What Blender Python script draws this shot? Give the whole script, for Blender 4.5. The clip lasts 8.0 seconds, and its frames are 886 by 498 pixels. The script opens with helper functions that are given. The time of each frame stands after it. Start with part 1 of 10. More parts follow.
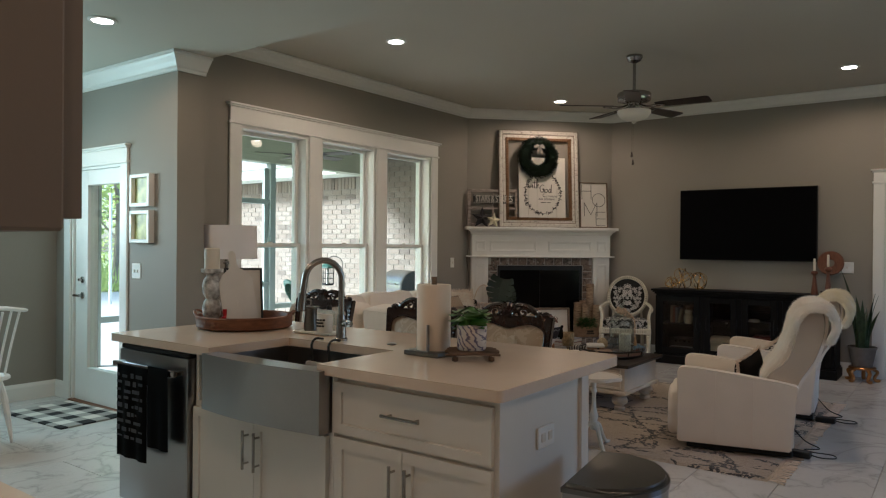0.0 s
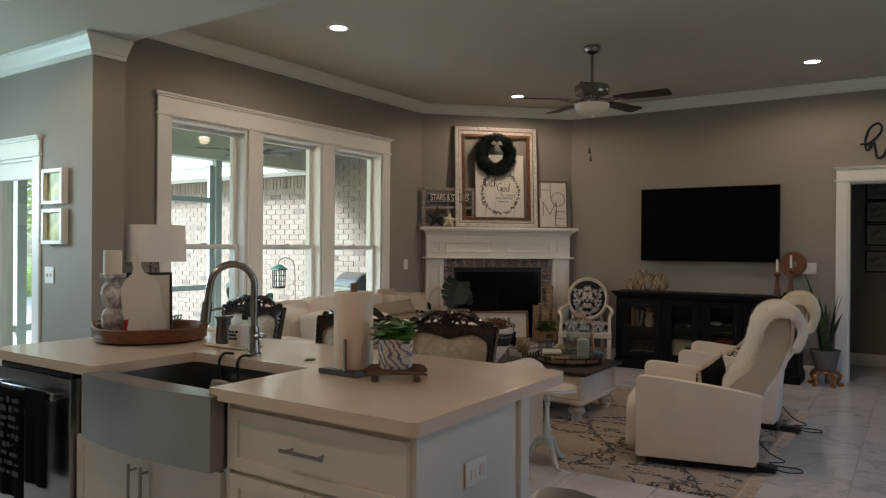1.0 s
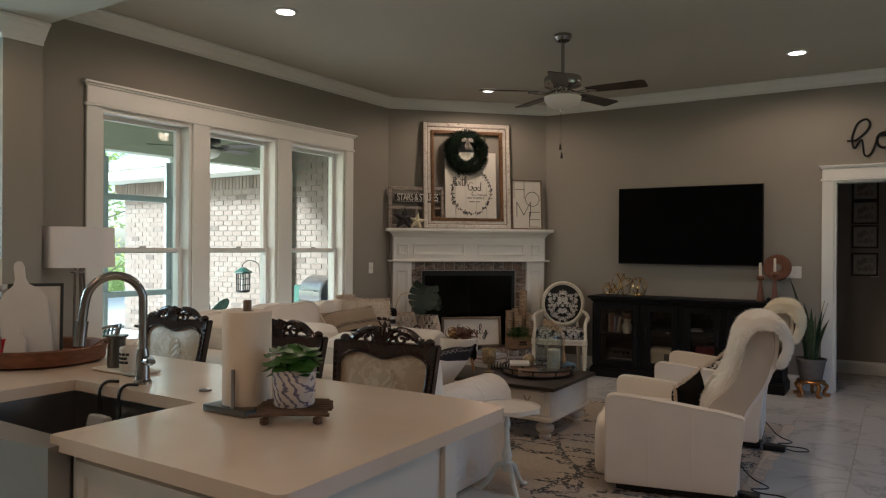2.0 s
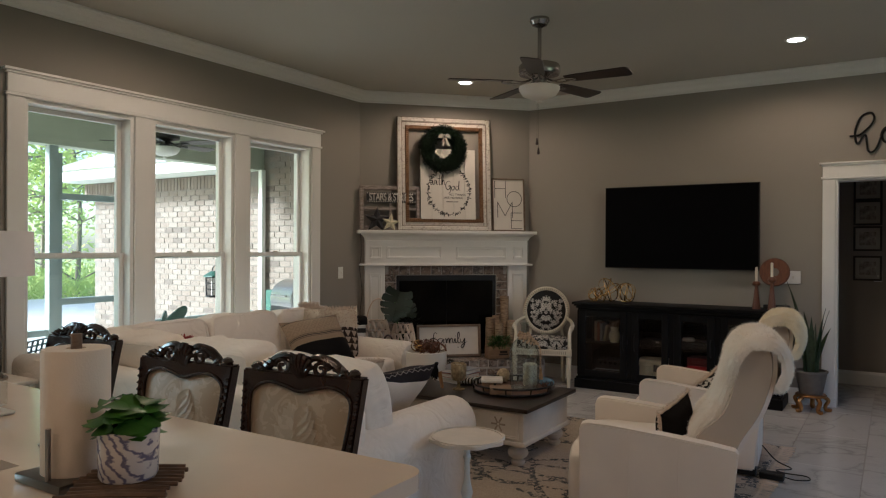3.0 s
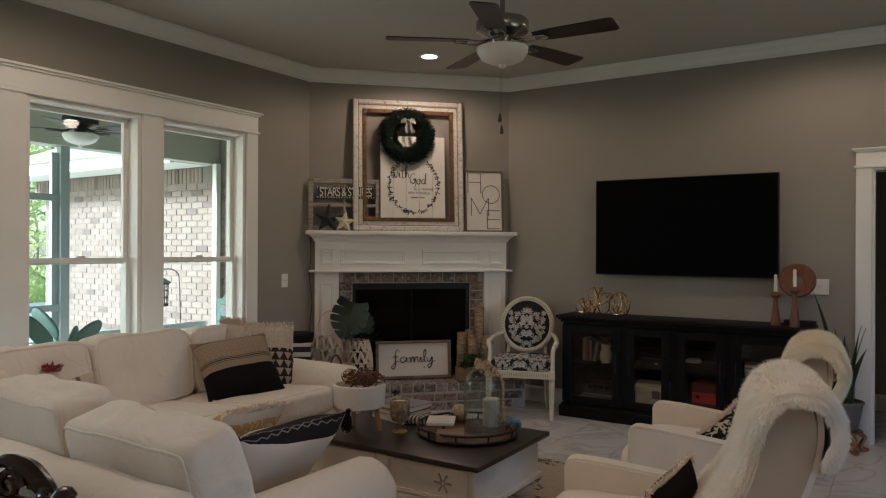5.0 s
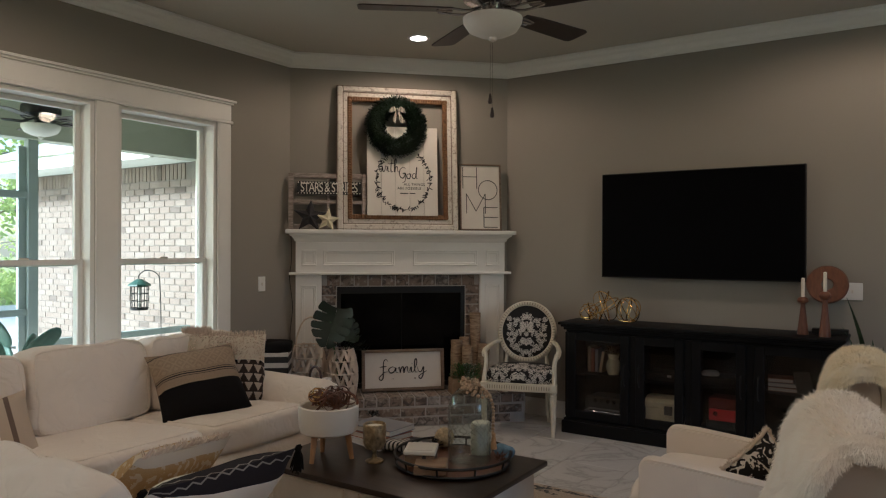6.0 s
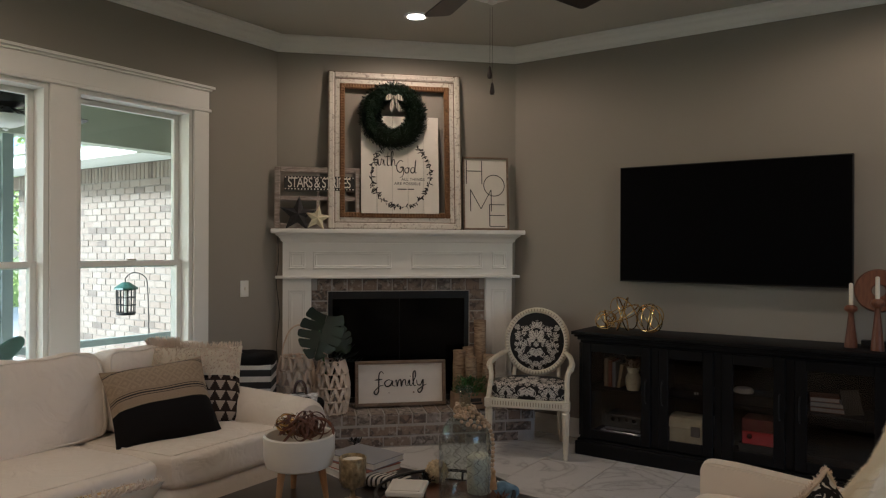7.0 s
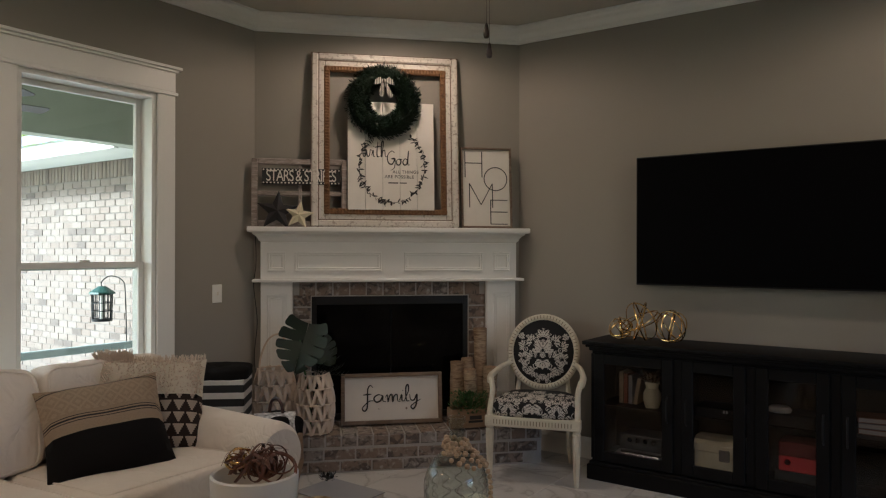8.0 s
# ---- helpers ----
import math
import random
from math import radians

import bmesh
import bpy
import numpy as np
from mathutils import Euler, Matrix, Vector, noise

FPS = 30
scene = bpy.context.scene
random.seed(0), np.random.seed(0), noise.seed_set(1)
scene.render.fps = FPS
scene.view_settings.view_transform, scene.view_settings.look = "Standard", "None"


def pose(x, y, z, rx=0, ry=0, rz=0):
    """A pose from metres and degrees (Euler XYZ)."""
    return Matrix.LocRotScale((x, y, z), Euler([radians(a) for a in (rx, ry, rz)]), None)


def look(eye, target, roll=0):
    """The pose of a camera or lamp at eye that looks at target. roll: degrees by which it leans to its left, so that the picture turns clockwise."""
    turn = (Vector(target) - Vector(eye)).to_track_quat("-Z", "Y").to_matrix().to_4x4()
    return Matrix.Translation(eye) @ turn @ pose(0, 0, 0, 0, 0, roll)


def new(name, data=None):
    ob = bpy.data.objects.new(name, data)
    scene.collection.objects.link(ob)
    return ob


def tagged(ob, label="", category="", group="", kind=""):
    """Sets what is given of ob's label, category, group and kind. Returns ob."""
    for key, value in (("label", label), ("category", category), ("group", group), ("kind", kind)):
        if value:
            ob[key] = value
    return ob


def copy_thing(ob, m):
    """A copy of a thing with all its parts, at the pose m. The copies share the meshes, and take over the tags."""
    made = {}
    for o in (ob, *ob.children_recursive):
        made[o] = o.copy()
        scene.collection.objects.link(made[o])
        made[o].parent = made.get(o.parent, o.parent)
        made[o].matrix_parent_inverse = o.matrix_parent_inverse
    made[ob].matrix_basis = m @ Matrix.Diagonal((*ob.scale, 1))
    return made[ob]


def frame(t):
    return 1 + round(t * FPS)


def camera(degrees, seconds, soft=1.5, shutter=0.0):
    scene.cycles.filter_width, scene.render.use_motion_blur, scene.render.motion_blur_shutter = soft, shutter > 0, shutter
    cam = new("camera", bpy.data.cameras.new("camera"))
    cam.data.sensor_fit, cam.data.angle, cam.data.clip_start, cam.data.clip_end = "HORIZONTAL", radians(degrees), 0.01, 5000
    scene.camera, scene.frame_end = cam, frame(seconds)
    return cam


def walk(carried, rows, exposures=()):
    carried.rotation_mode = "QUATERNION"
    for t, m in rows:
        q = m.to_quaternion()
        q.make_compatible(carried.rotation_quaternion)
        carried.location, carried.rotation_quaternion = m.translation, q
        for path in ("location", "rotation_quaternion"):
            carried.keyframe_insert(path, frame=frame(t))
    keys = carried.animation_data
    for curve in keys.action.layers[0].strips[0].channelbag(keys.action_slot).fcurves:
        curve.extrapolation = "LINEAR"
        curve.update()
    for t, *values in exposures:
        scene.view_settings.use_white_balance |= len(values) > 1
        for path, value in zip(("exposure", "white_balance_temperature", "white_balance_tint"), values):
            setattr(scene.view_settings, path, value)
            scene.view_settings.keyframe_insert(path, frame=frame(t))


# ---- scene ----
cam = camera(63.7, 8.0, soft=1.2)
PATH = [
    (0, (0.072, 0.074, 1.363), (-1.114, 1.684, 1.354), 0.5),
    (0.5, (0.02, 0.265, 1.364), (-1.113, 1.914, 1.358), 0.4),
    (1, (-0.023, 0.481, 1.366), (-1.134, 2.144, 1.36), 0.4),
    (1.5, (-0.059, 0.715, 1.373), (-1.151, 2.39, 1.368), 0.4),
    (3, (-0.174, 1.525, 1.431), (-1.247, 3.214, 1.425), 0.3),
    (3.5, (-0.237, 1.803, 1.428), (-1.308, 3.492, 1.424), 0.3),
    (4, (-0.305, 2.082, 1.432), (-1.374, 3.772, 1.429), 0.3),
    (4.5, (-0.357, 2.379, 1.443), (-1.435, 4.063, 1.441), 0.3),
    (6, (-0.615, 3.187, 1.458), (-1.72, 4.854, 1.454), 0.2),
    (6.5, (-0.71, 3.447, 1.462), (-1.832, 5.103, 1.46), 0.3),
    (7, (-0.838, 3.698, 1.458), (-1.975, 5.343, 1.457), 0.2),
    (7.5, (-0.96, 3.942, 1.453), (-2.109, 5.579, 1.454), 0.2),
    (8, (-1.098, 4.186, 1.439), (-2.247, 5.824, 1.446), 0.1),
]
walk(cam, [(t, look(eye, target, roll)) for t, eye, target, roll in PATH], exposures=[(0.0, 1.70, 5310, 11), (1.2, 1.69, 5440, 13), (8.0, 1.66, 5290, 12)])

# ---- world, sun and lamps ----
world = bpy.data.worlds.new("sky")
scene.world = world
world.use_nodes = True
wn = world.node_tree.nodes
sky = wn.new("ShaderNodeTexSky")
sky.sky_type, sky.sun_disc = "NISHITA", False
SUN_UP, SUN_FROM = radians(30), radians(215)
sky.sun_elevation, sky.sun_rotation = SUN_UP, SUN_FROM
sky.air_density, sky.dust_density = 1.0, 1.6
wn["Background"].inputs["Strength"].default_value = 0.15
world.node_tree.links.new(sky.outputs[0], wn["Background"].inputs["Color"])
sun = new("sun", bpy.data.lights.new("sun", "SUN"))
sun.data.energy, sun.data.angle, sun.data.color = 4.4, radians(12), (1.0, 0.95, 0.87)
sun.matrix_world = look((0, 0, 30), Vector((0, 0, 30)) - Vector((math.sin(SUN_FROM) * math.cos(SUN_UP), math.cos(SUN_FROM) * math.cos(SUN_UP), math.sin(SUN_UP))))


def area_lamp(name, loc, target, sx, sy, watts, colour):
    ob = new(name, bpy.data.lights.new(name, "AREA"))
    ob.data.shape, ob.data.size, ob.data.size_y, ob.data.energy, ob.data.color = "RECTANGLE", sx, sy, watts, colour
    ob.matrix_world = look(loc, target)
    return ob


DAY = (0.90, 0.97, 1.0)
area_lamp("nook_window_light", (-6.5, 1.7, 1.8), (-3, 1.9, 0.9), 1.5, 0.8, 12.5, (0.74, 1.0, 0.89))
# added fill from the unseen east side; no window is known there
area_lamp("east_fill_light", (2.94, 5.6, 1.5), (-3, 5.6, 1.3), 2.6, 1.7, 0.8, DAY)

CANS_GREAT = [(-3.84, 4.69), (-3.84, 7.7), (-0.85, 7.78), (-0.85, 4.69)]
CANS_KITCHEN = [(-4.34, 2.42), (-1.9, 1.0), (0.6, 1.6), (-1.9, -1.2), (0.6, -1.2)]
CAN_WARM = (1.0, 0.69, 0.43)


KITCHEN_WARM = (1.0, 0.60, 0.32)


def can_lamp(x, y, z, watts, colour):
    ob = new("can_lamp", bpy.data.lights.new("can_lamp", "SPOT"))
    ob.data.energy, ob.data.color, ob.data.spot_size, ob.data.spot_blend, ob.data.shadow_soft_size = watts, colour, radians(173), 0.38, 0.09
    ob.matrix_world = look((x, y, z), (x, y + 0.0001, 0))


for cx, cy in CANS_GREAT:
    can_lamp(cx, cy, 3.06, 11.5, CAN_WARM)
for cx, cy in CANS_KITCHEN:
    can_lamp(cx, cy, 2.74, 8.0, KITCHEN_WARM)

# ---- materials ----
def shader(name, colour, rough=0.6, metal=0.0, vary=0.08, scale=4.0, fine=60.0, bump=0.1, bump_dist=0.002, spec=0.5, coat=0.0, sheen=0.0, per_object=0.0, hue=None, crease=0.0):
    """A surface with blotches at one scale and grain at a finer one; cloth may have soft creases."""
    m = bpy.data.materials.new(name)
    m.use_nodes = True
    nt = m.node_tree
    n, l = nt.nodes, nt.links
    b = n["Principled BSDF"]
    b.inputs["Roughness"].default_value, b.inputs["Metallic"].default_value = rough, metal
    b.inputs["Specular IOR Level"].default_value, b.inputs["Coat Weight"].default_value = spec, coat
    b.inputs["Sheen Weight"].default_value = sheen
    tc = n.new("ShaderNodeTexCoord")
    big, small = n.new("ShaderNodeTexNoise"), n.new("ShaderNodeTexNoise")
    big.inputs["Scale"].default_value, small.inputs["Scale"].default_value = scale, fine
    big.inputs["Detail"].default_value, small.inputs["Detail"].default_value = 3, 4
    for t in (big, small):
        l.new(tc.outputs["Object"], t.inputs["Vector"])
    mix = n.new("ShaderNodeMix")
    mix.data_type = "RGBA"
    dark = [c * (1 - vary) for c in colour]
    light = [min(1, c * (1 + vary)) for c in (hue or colour)]
    mix.inputs["A"].default_value, mix.inputs["B"].default_value = (*dark, 1), (*light, 1)
    add = n.new("ShaderNodeMath")
    add.operation = "MULTIPLY_ADD"
    l.new(small.outputs["Fac"], add.inputs[0])
    add.inputs[1].default_value = 0.4
    blend = n.new("ShaderNodeMath")
    blend.operation = "MULTIPLY_ADD"
    blend.inputs[1].default_value, blend.inputs[2].default_value = 1.6, -0.5
    l.new(big.outputs["Fac"], blend.inputs[0])
    l.new(blend.outputs[0], add.inputs[2])
    fac = add.outputs[0]
    if per_object:
        info = n.new("ShaderNodeObjectInfo")
        more = n.new("ShaderNodeMath")
        more.operation = "MULTIPLY_ADD"
        more.inputs[1].default_value = per_object
        l.new(info.outputs["Random"], more.inputs[0])
        l.new(fac, more.inputs[2])
        sub = n.new("ShaderNodeMath")
        sub.operation = "SUBTRACT"
        sub.use_clamp = True
        sub.inputs[1].default_value = per_object / 2
        l.new(more.outputs[0], sub.inputs[0])
        fac = sub.outputs[0]
    l.new(fac, mix.inputs["Factor"])
    l.new(mix.outputs["Result"], b.inputs["Base Color"])
    if bump:
        bp = n.new("ShaderNodeBump")
        bp.inputs["Strength"].default_value, bp.inputs["Distance"].default_value = bump, bump_dist
        l.new(small.outputs["Fac"], bp.inputs["Height"])
        l.new(bp.outputs[0], b.inputs["Normal"])
        if crease:
            wide, fold = n.new("ShaderNodeTexNoise"), n.new("ShaderNodeBump")
            wide.inputs["Scale"].default_value, wide.inputs["Detail"].default_value, wide.inputs["Distortion"].default_value = 5.5, 2.5, 1.4
            l.new(tc.outputs["Object"], wide.inputs["Vector"])
            ridge, flat = n.new("ShaderNodeMath"), n.new("ShaderNodeMath")
            ridge.operation, flat.operation = "SUBTRACT", "ABSOLUTE"
            ridge.inputs[1].default_value = 0.5
            l.new(wide.outputs["Fac"], ridge.inputs[0])
            l.new(ridge.outputs[0], flat.inputs[0])
            fold.inputs["Strength"].default_value, fold.inputs["Distance"].default_value = 0.6, crease
            l.new(flat.outputs[0], fold.inputs["Height"])
            l.new(fold.outputs[0], bp.inputs["Normal"])
    return m


def node_kit(name, rough=0.6, metal=0.0):
    """A fresh material with its tree, for surfaces that have a pattern of their own."""
    m = bpy.data.materials.new(name)
    m.use_nodes = True
    n, l = m.node_tree.nodes, m.node_tree.links
    b = n["Principled BSDF"]
    b.inputs["Roughness"].default_value, b.inputs["Metallic"].default_value = rough, metal
    return m, n, l, b


def mathnode(n, l, op, a, b=None, c=None, clamp=False):
    k = n.new("ShaderNodeMath")
    k.operation, k.use_clamp = op, clamp
    for i, v in enumerate((a, b, c)):
        if v is None:
            continue
        if isinstance(v, (int, float)):
            k.inputs[i].default_value = v
        else:
            l.new(v, k.inputs[i])
    return k.outputs[0]


def mixcol(n, l, fac, a, b):
    k = n.new("ShaderNodeMix")
    k.data_type = "RGBA"
    for key, v in (("Factor", fac), ("A", a), ("B", b)):
        if isinstance(v, (int, float)):
            k.inputs[key].default_value = v
        elif isinstance(v, tuple):
            k.inputs[key].default_value = (*v, 1)
        else:
            l.new(v, k.inputs[key])
    return k.outputs["Result"]


def noise_tex(n, l, vec, scale, detail=3, distort=0.0):
    k = n.new("ShaderNodeTexNoise")
    k.inputs["Scale"].default_value, k.inputs["Detail"].default_value, k.inputs["Distortion"].default_value = scale, detail, distort
    l.new(vec, k.inputs["Vector"])
    return k.outputs["Fac"]


def bumped(n, l, b, height, strength=0.3, dist=0.003):
    k = n.new("ShaderNodeBump")
    k.inputs["Strength"].default_value, k.inputs["Distance"].default_value = strength, dist
    l.new(height, k.inputs["Height"])
    l.new(k.outputs[0], b.inputs["Normal"])


def coords(n, which="Object"):
    return n.new("ShaderNodeTexCoord").outputs[which]


def axes(n, l, vec):
    k = n.new("ShaderNodeSeparateXYZ")
    l.new(vec, k.inputs[0])
    return k.outputs


def stretched(n, l, vec, scale, turn=(0, 0, 0)):
    k = n.new("ShaderNodeMapping")
    k.inputs["Scale"].default_value, k.inputs["Rotation"].default_value = scale, turn
    l.new(vec, k.inputs["Vector"])
    return k.outputs[0]


WALL = shader("wall_paint", (0.298, 0.272, 0.234), 0.75, vary=0.03, scale=1.2, fine=180, bump=0.12, bump_dist=0.001)
CEIL = shader("ceiling_paint", (0.53, 0.51, 0.44), 0.8, vary=0.03, scale=1.0, fine=140, bump=0.2, bump_dist=0.0015)
WHITE = shader("white_trim_paint", (0.84, 0.83, 0.79), 0.38, vary=0.03, scale=3, fine=40, bump=0.05)
CABINET = shader("white_cabinet_paint", (0.74, 0.70, 0.63), 0.42, vary=0.03, scale=3, fine=30, bump=0.06)
BROWN_CAB = shader("taupe_cabinet_paint", (0.24, 0.19, 0.15), 0.5, vary=0.05)
QUARTZ = shader("quartz", (0.74, 0.61, 0.48), 0.17, vary=0.04, scale=6, fine=260, bump=0.0, spec=0.5)
STEEL = shader("brushed_steel", (0.35, 0.34, 0.335), 0.28, 1.0, vary=0.08, scale=2.5, fine=90, bump=0.05)
DARK_STEEL = shader("dark_steel", (0.17, 0.17, 0.165), 0.28, 1.0, vary=0.1, scale=3, fine=60, bump=0.03)
CHROME = shader("satin_nickel", (0.36, 0.34, 0.32), 0.25, 1.0, vary=0.05, scale=10, fine=100, bump=0.02)
SLIP = shader("white_slipcover_cotton", (0.80, 0.73, 0.64), 0.9, vary=0.04, scale=5, fine=420, bump=0.35, bump_dist=0.0015, sheen=0.25, crease=0.03)
LEATHER = shader("ivory_leather", (0.85, 0.77, 0.67), 0.48, vary=0.05, scale=5, fine=300, bump=0.3, bump_dist=0.001)
TAUPE_LEATHER = shader("beige_back_upholstery", (0.50, 0.42, 0.33), 0.62, vary=0.05, scale=3, fine=300, bump=0.25, bump_dist=0.001)
WHITE_FLEECE = shader("white_fleece", (0.96, 0.86, 0.73), 0.95, vary=0.05, scale=9, fine=60, bump=0.6, bump_dist=0.004, sheen=0.4, hue=(0.96, 0.90, 0.81))
FLEECE = shader("cream_fleece", (0.95, 0.82, 0.54), 0.95, vary=0.05, scale=9, fine=60, bump=0.6, bump_dist=0.004, sheen=0.4, hue=(0.95, 0.87, 0.70))
BLACKWOOD = shader("black_painted_wood", (0.0055, 0.0055, 0.006), 0.5, vary=0.25, scale=6, fine=80, bump=0.1, spec=0.14)
TV_BLACK = shader("tv_screen", (0.003, 0.003, 0.0035), 0.45, vary=0.05, bump=0.0, spec=0.03)
BLACK = shader("black_plastic", (0.01, 0.01, 0.01), 0.45, vary=0.2, bump=0.05, spec=0.35)
SOOT = shader("sooty_firebox", (0.01, 0.009, 0.008), 0.8, vary=0.4, scale=8)
DARK_GLASS = shader("fire_screen_glass", (0.003, 0.003, 0.003), 0.12, vary=0.1, bump=0.0, spec=0.12)
GOLD = shader("polished_gold_wire", (0.75, 0.5, 0.2), 0.22, 1.0, vary=0.1, bump=0.03)
BRASS = shader("antique_brass", (0.45, 0.23, 0.085), 0.33, 1.0, vary=0.25, scale=12, bump=0.2)
ROPE = shader("white_rope", (0.70, 0.59, 0.48), 0.9, vary=0.15, scale=20, fine=200, bump=0.5)
LEAF = shader("green_leaf", (0.03, 0.085, 0.022), 0.45, vary=0.35, scale=10, fine=60, bump=0.15, hue=(0.05, 0.14, 0.03))
DEEP_LEAF = shader("dark_green_leaf", (0.0048, 0.0156, 0.0054), 0.5, vary=0.4, scale=12, fine=60, bump=0.15)
CANDLE = shader("ivory_wax", (0.82, 0.76, 0.64), 0.5, vary=0.04, bump=0.04)
PAPER = shader("paper_towel", (0.82, 0.72, 0.6), 0.95, vary=0.04, scale=12, fine=240, bump=0.5)
SHADE = shader("white_lamp_shade_linen", (0.82, 0.78, 0.77), 0.85, vary=0.03, fine=300, bump=0.3)
CERAMIC = shader("cream_ceramic", (0.74, 0.70, 0.62), 0.35, vary=0.05, scale=8, bump=0.05)
CEMENT = shader("grey_zinc", (0.16, 0.15, 0.14), 0.5, 0.3, vary=0.25, scale=9, fine=40, bump=0.2)
GROUT = shader("grout", (0.42, 0.4, 0.37), 0.9, vary=0.1, scale=8, fine=120, bump=0.3)
MORTAR = shader("mortar", (0.42, 0.395, 0.365), 0.95, vary=0.15, scale=12, fine=90, bump=0.6, bump_dist=0.004)
CHALK = shader("chalky_white_furniture_paint", (0.66, 0.61, 0.53), 0.7, vary=0.1, scale=7, fine=40, bump=0.15)
AQUA_WHITE = shader("worn_pale_paint", (0.66, 0.68, 0.63), 0.6, vary=0.1, scale=14, fine=40, bump=0.15)
BLACK_CLOTH = shader("black_cloth", (0.009, 0.0085, 0.0085), 0.95, vary=0.2, fine=300, bump=0.5, spec=0.15)
RED = shader("red_lacquered_box", (0.55, 0.022, 0.028), 0.4, vary=0.15)
FRAME_BLACK = shader("black_frame", (0.02, 0.019, 0.018), 0.5, vary=0.2)
OFFWHITE = shader("off_white_board", (0.72, 0.68, 0.61), 0.7, vary=0.05, scale=8, fine=50, bump=0.1)
INK = shader("black_ink", (0.025, 0.022, 0.022), 0.7, vary=0.1, bump=0.0)
CONCRETE = shader("pale_concrete", (0.52, 0.5, 0.46), 0.9, vary=0.12, scale=2.5, fine=60, bump=0.3)
PORCH_PAINT = shader("green_grey_metal", (0.33, 0.385, 0.365), 0.5, vary=0.06, bump=0.05)
PORCH_BEAM = shader("porch_board_paint", (0.46, 0.48, 0.38), 0.7, vary=0.05, bump=0.1)
EAVE = shader("white_eave_paint", (0.8, 0.82, 0.74), 0.7, vary=0.04, bump=0.05)
SHINGLE = shader("roof_shingle", (0.30, 0.28, 0.27), 0.9, vary=0.25, scale=5, fine=40, bump=0.6, bump_dist=0.006)


def wood(name, a, b, rough=0.5, scale=6.0, stretch=(1, 1, 12), coat=0.0):
    m, n, l, bs = node_kit(name, rough)
    v = stretched(n, l, coords(n), stretch)
    g = noise_tex(n, l, v, scale, 5, 1.2)
    f = noise_tex(n, l, v, scale * 7, 3)
    fac = mathnode(n, l, "MULTIPLY_ADD", f, 0.35, mathnode(n, l, "MULTIPLY_ADD", g, 1.7, -0.55), clamp=True)
    l.new(mixcol(n, l, fac, a, b), bs.inputs["Base Color"])
    bs.inputs["Coat Weight"].default_value = coat
    bumped(n, l, bs, f, 0.15, 0.001)
    return m


WALNUT = wood("carved_dark_walnut", (0.006, 0.003, 0.002), (0.046, 0.017, 0.009), 0.26, 7, (3, 3, 1), 0.15)
TABLE_TOP = wood("dark_brown_table_top", (0.012, 0.008, 0.006), (0.04, 0.026, 0.019), 0.3, 4, (1, 9, 1))
TRAY_WOOD = wood("brown_tray_wood", (0.10, 0.035, 0.014), (0.26, 0.10, 0.04), 0.5, 9, (1, 1, 5))
RED_WOOD = wood("reddish_turned_wood", (0.10, 0.038, 0.02), (0.22, 0.085, 0.042), 0.4, 8, (6, 6, 1))
PALE_WOOD = wood("pale_wood_leg", (0.38, 0.2, 0.09), (0.52, 0.31, 0.15), 0.5, 8, (6, 6, 1))
LOG = wood("bark_log", (0.13, 0.075, 0.042), (0.60, 0.46, 0.31), 0.9, 11, (1, 1, 5))
BLADE = wood("espresso_fan_blade", (0.014, 0.008, 0.006), (0.036, 0.02, 0.014), 0.38, 6, (8, 1, 1))
SIGN_WOOD = wood("brown_sign_frame_wood", (0.11, 0.075, 0.05), (0.26, 0.19, 0.135), 0.7, 8, (1, 6, 6))
OLD_WOOD = wood("weathered_window_wood", (0.16, 0.12, 0.1), (0.5, 0.44, 0.4), 0.8, 9, (1, 5, 5))
CRATE = wood("crate_wood", (0.20, 0.13, 0.075), (0.34, 0.23, 0.14), 0.75, 7, (1, 5, 5))


def glass(name, tint=(1, 1, 1), rough=0.0, gloss=0.12):
    """Thin pane: lets the view through, with a weak mirror on it."""
    m = bpy.data.materials.new(name)
    m.use_nodes = True
    n, l = m.node_tree.nodes, m.node_tree.links
    n.remove(n["Principled BSDF"])
    tr, gl, mx = n.new("ShaderNodeBsdfTransparent"), n.new("ShaderNodeBsdfGlossy"), n.new("ShaderNodeMixShader")
    tr.inputs[0].default_value, gl.inputs["Roughness"].default_value = (*tint, 1), rough
    lw = n.new("ShaderNodeLayerWeight")
    lw.inputs[0].default_value = 0.5
    edge = mathnode(n, l, "POWER", lw.outputs["Facing"], 4.0)
    l.new(mathnode(n, l, "MULTIPLY_ADD", edge, 0.8, gloss * 0.3), mx.inputs[0])
    l.new(tr.outputs[0], mx.inputs[1])
    l.new(gl.outputs[0], mx.inputs[2])
    l.new(mx.outputs[0], n["Material Output"].inputs[0])
    return m


PANE = glass("window_glass", (0.93, 0.98, 0.96))
CAB_GLASS = glass("cabinet_glass", (0.8, 0.8, 0.8))
JUG_GLASS = glass("pale_green_bottle_glass", (0.94, 0.965, 0.955), gloss=0.12)


def glow(name, colour, strength):
    m, n, l, b = node_kit(name)
    b.inputs["Emission Color"].default_value, b.inputs["Emission Strength"].default_value = (*colour, 1), strength
    b.inputs["Base Color"].default_value = (*colour, 1)
    return m


LAMP_GLOW = glow("led_disc", (1.0, 0.88, 0.7), 9.0)
BOWL = shader("frosted_glass_bowl", (0.82, 0.79, 0.72), 0.35, vary=0.04, bump=0.0)


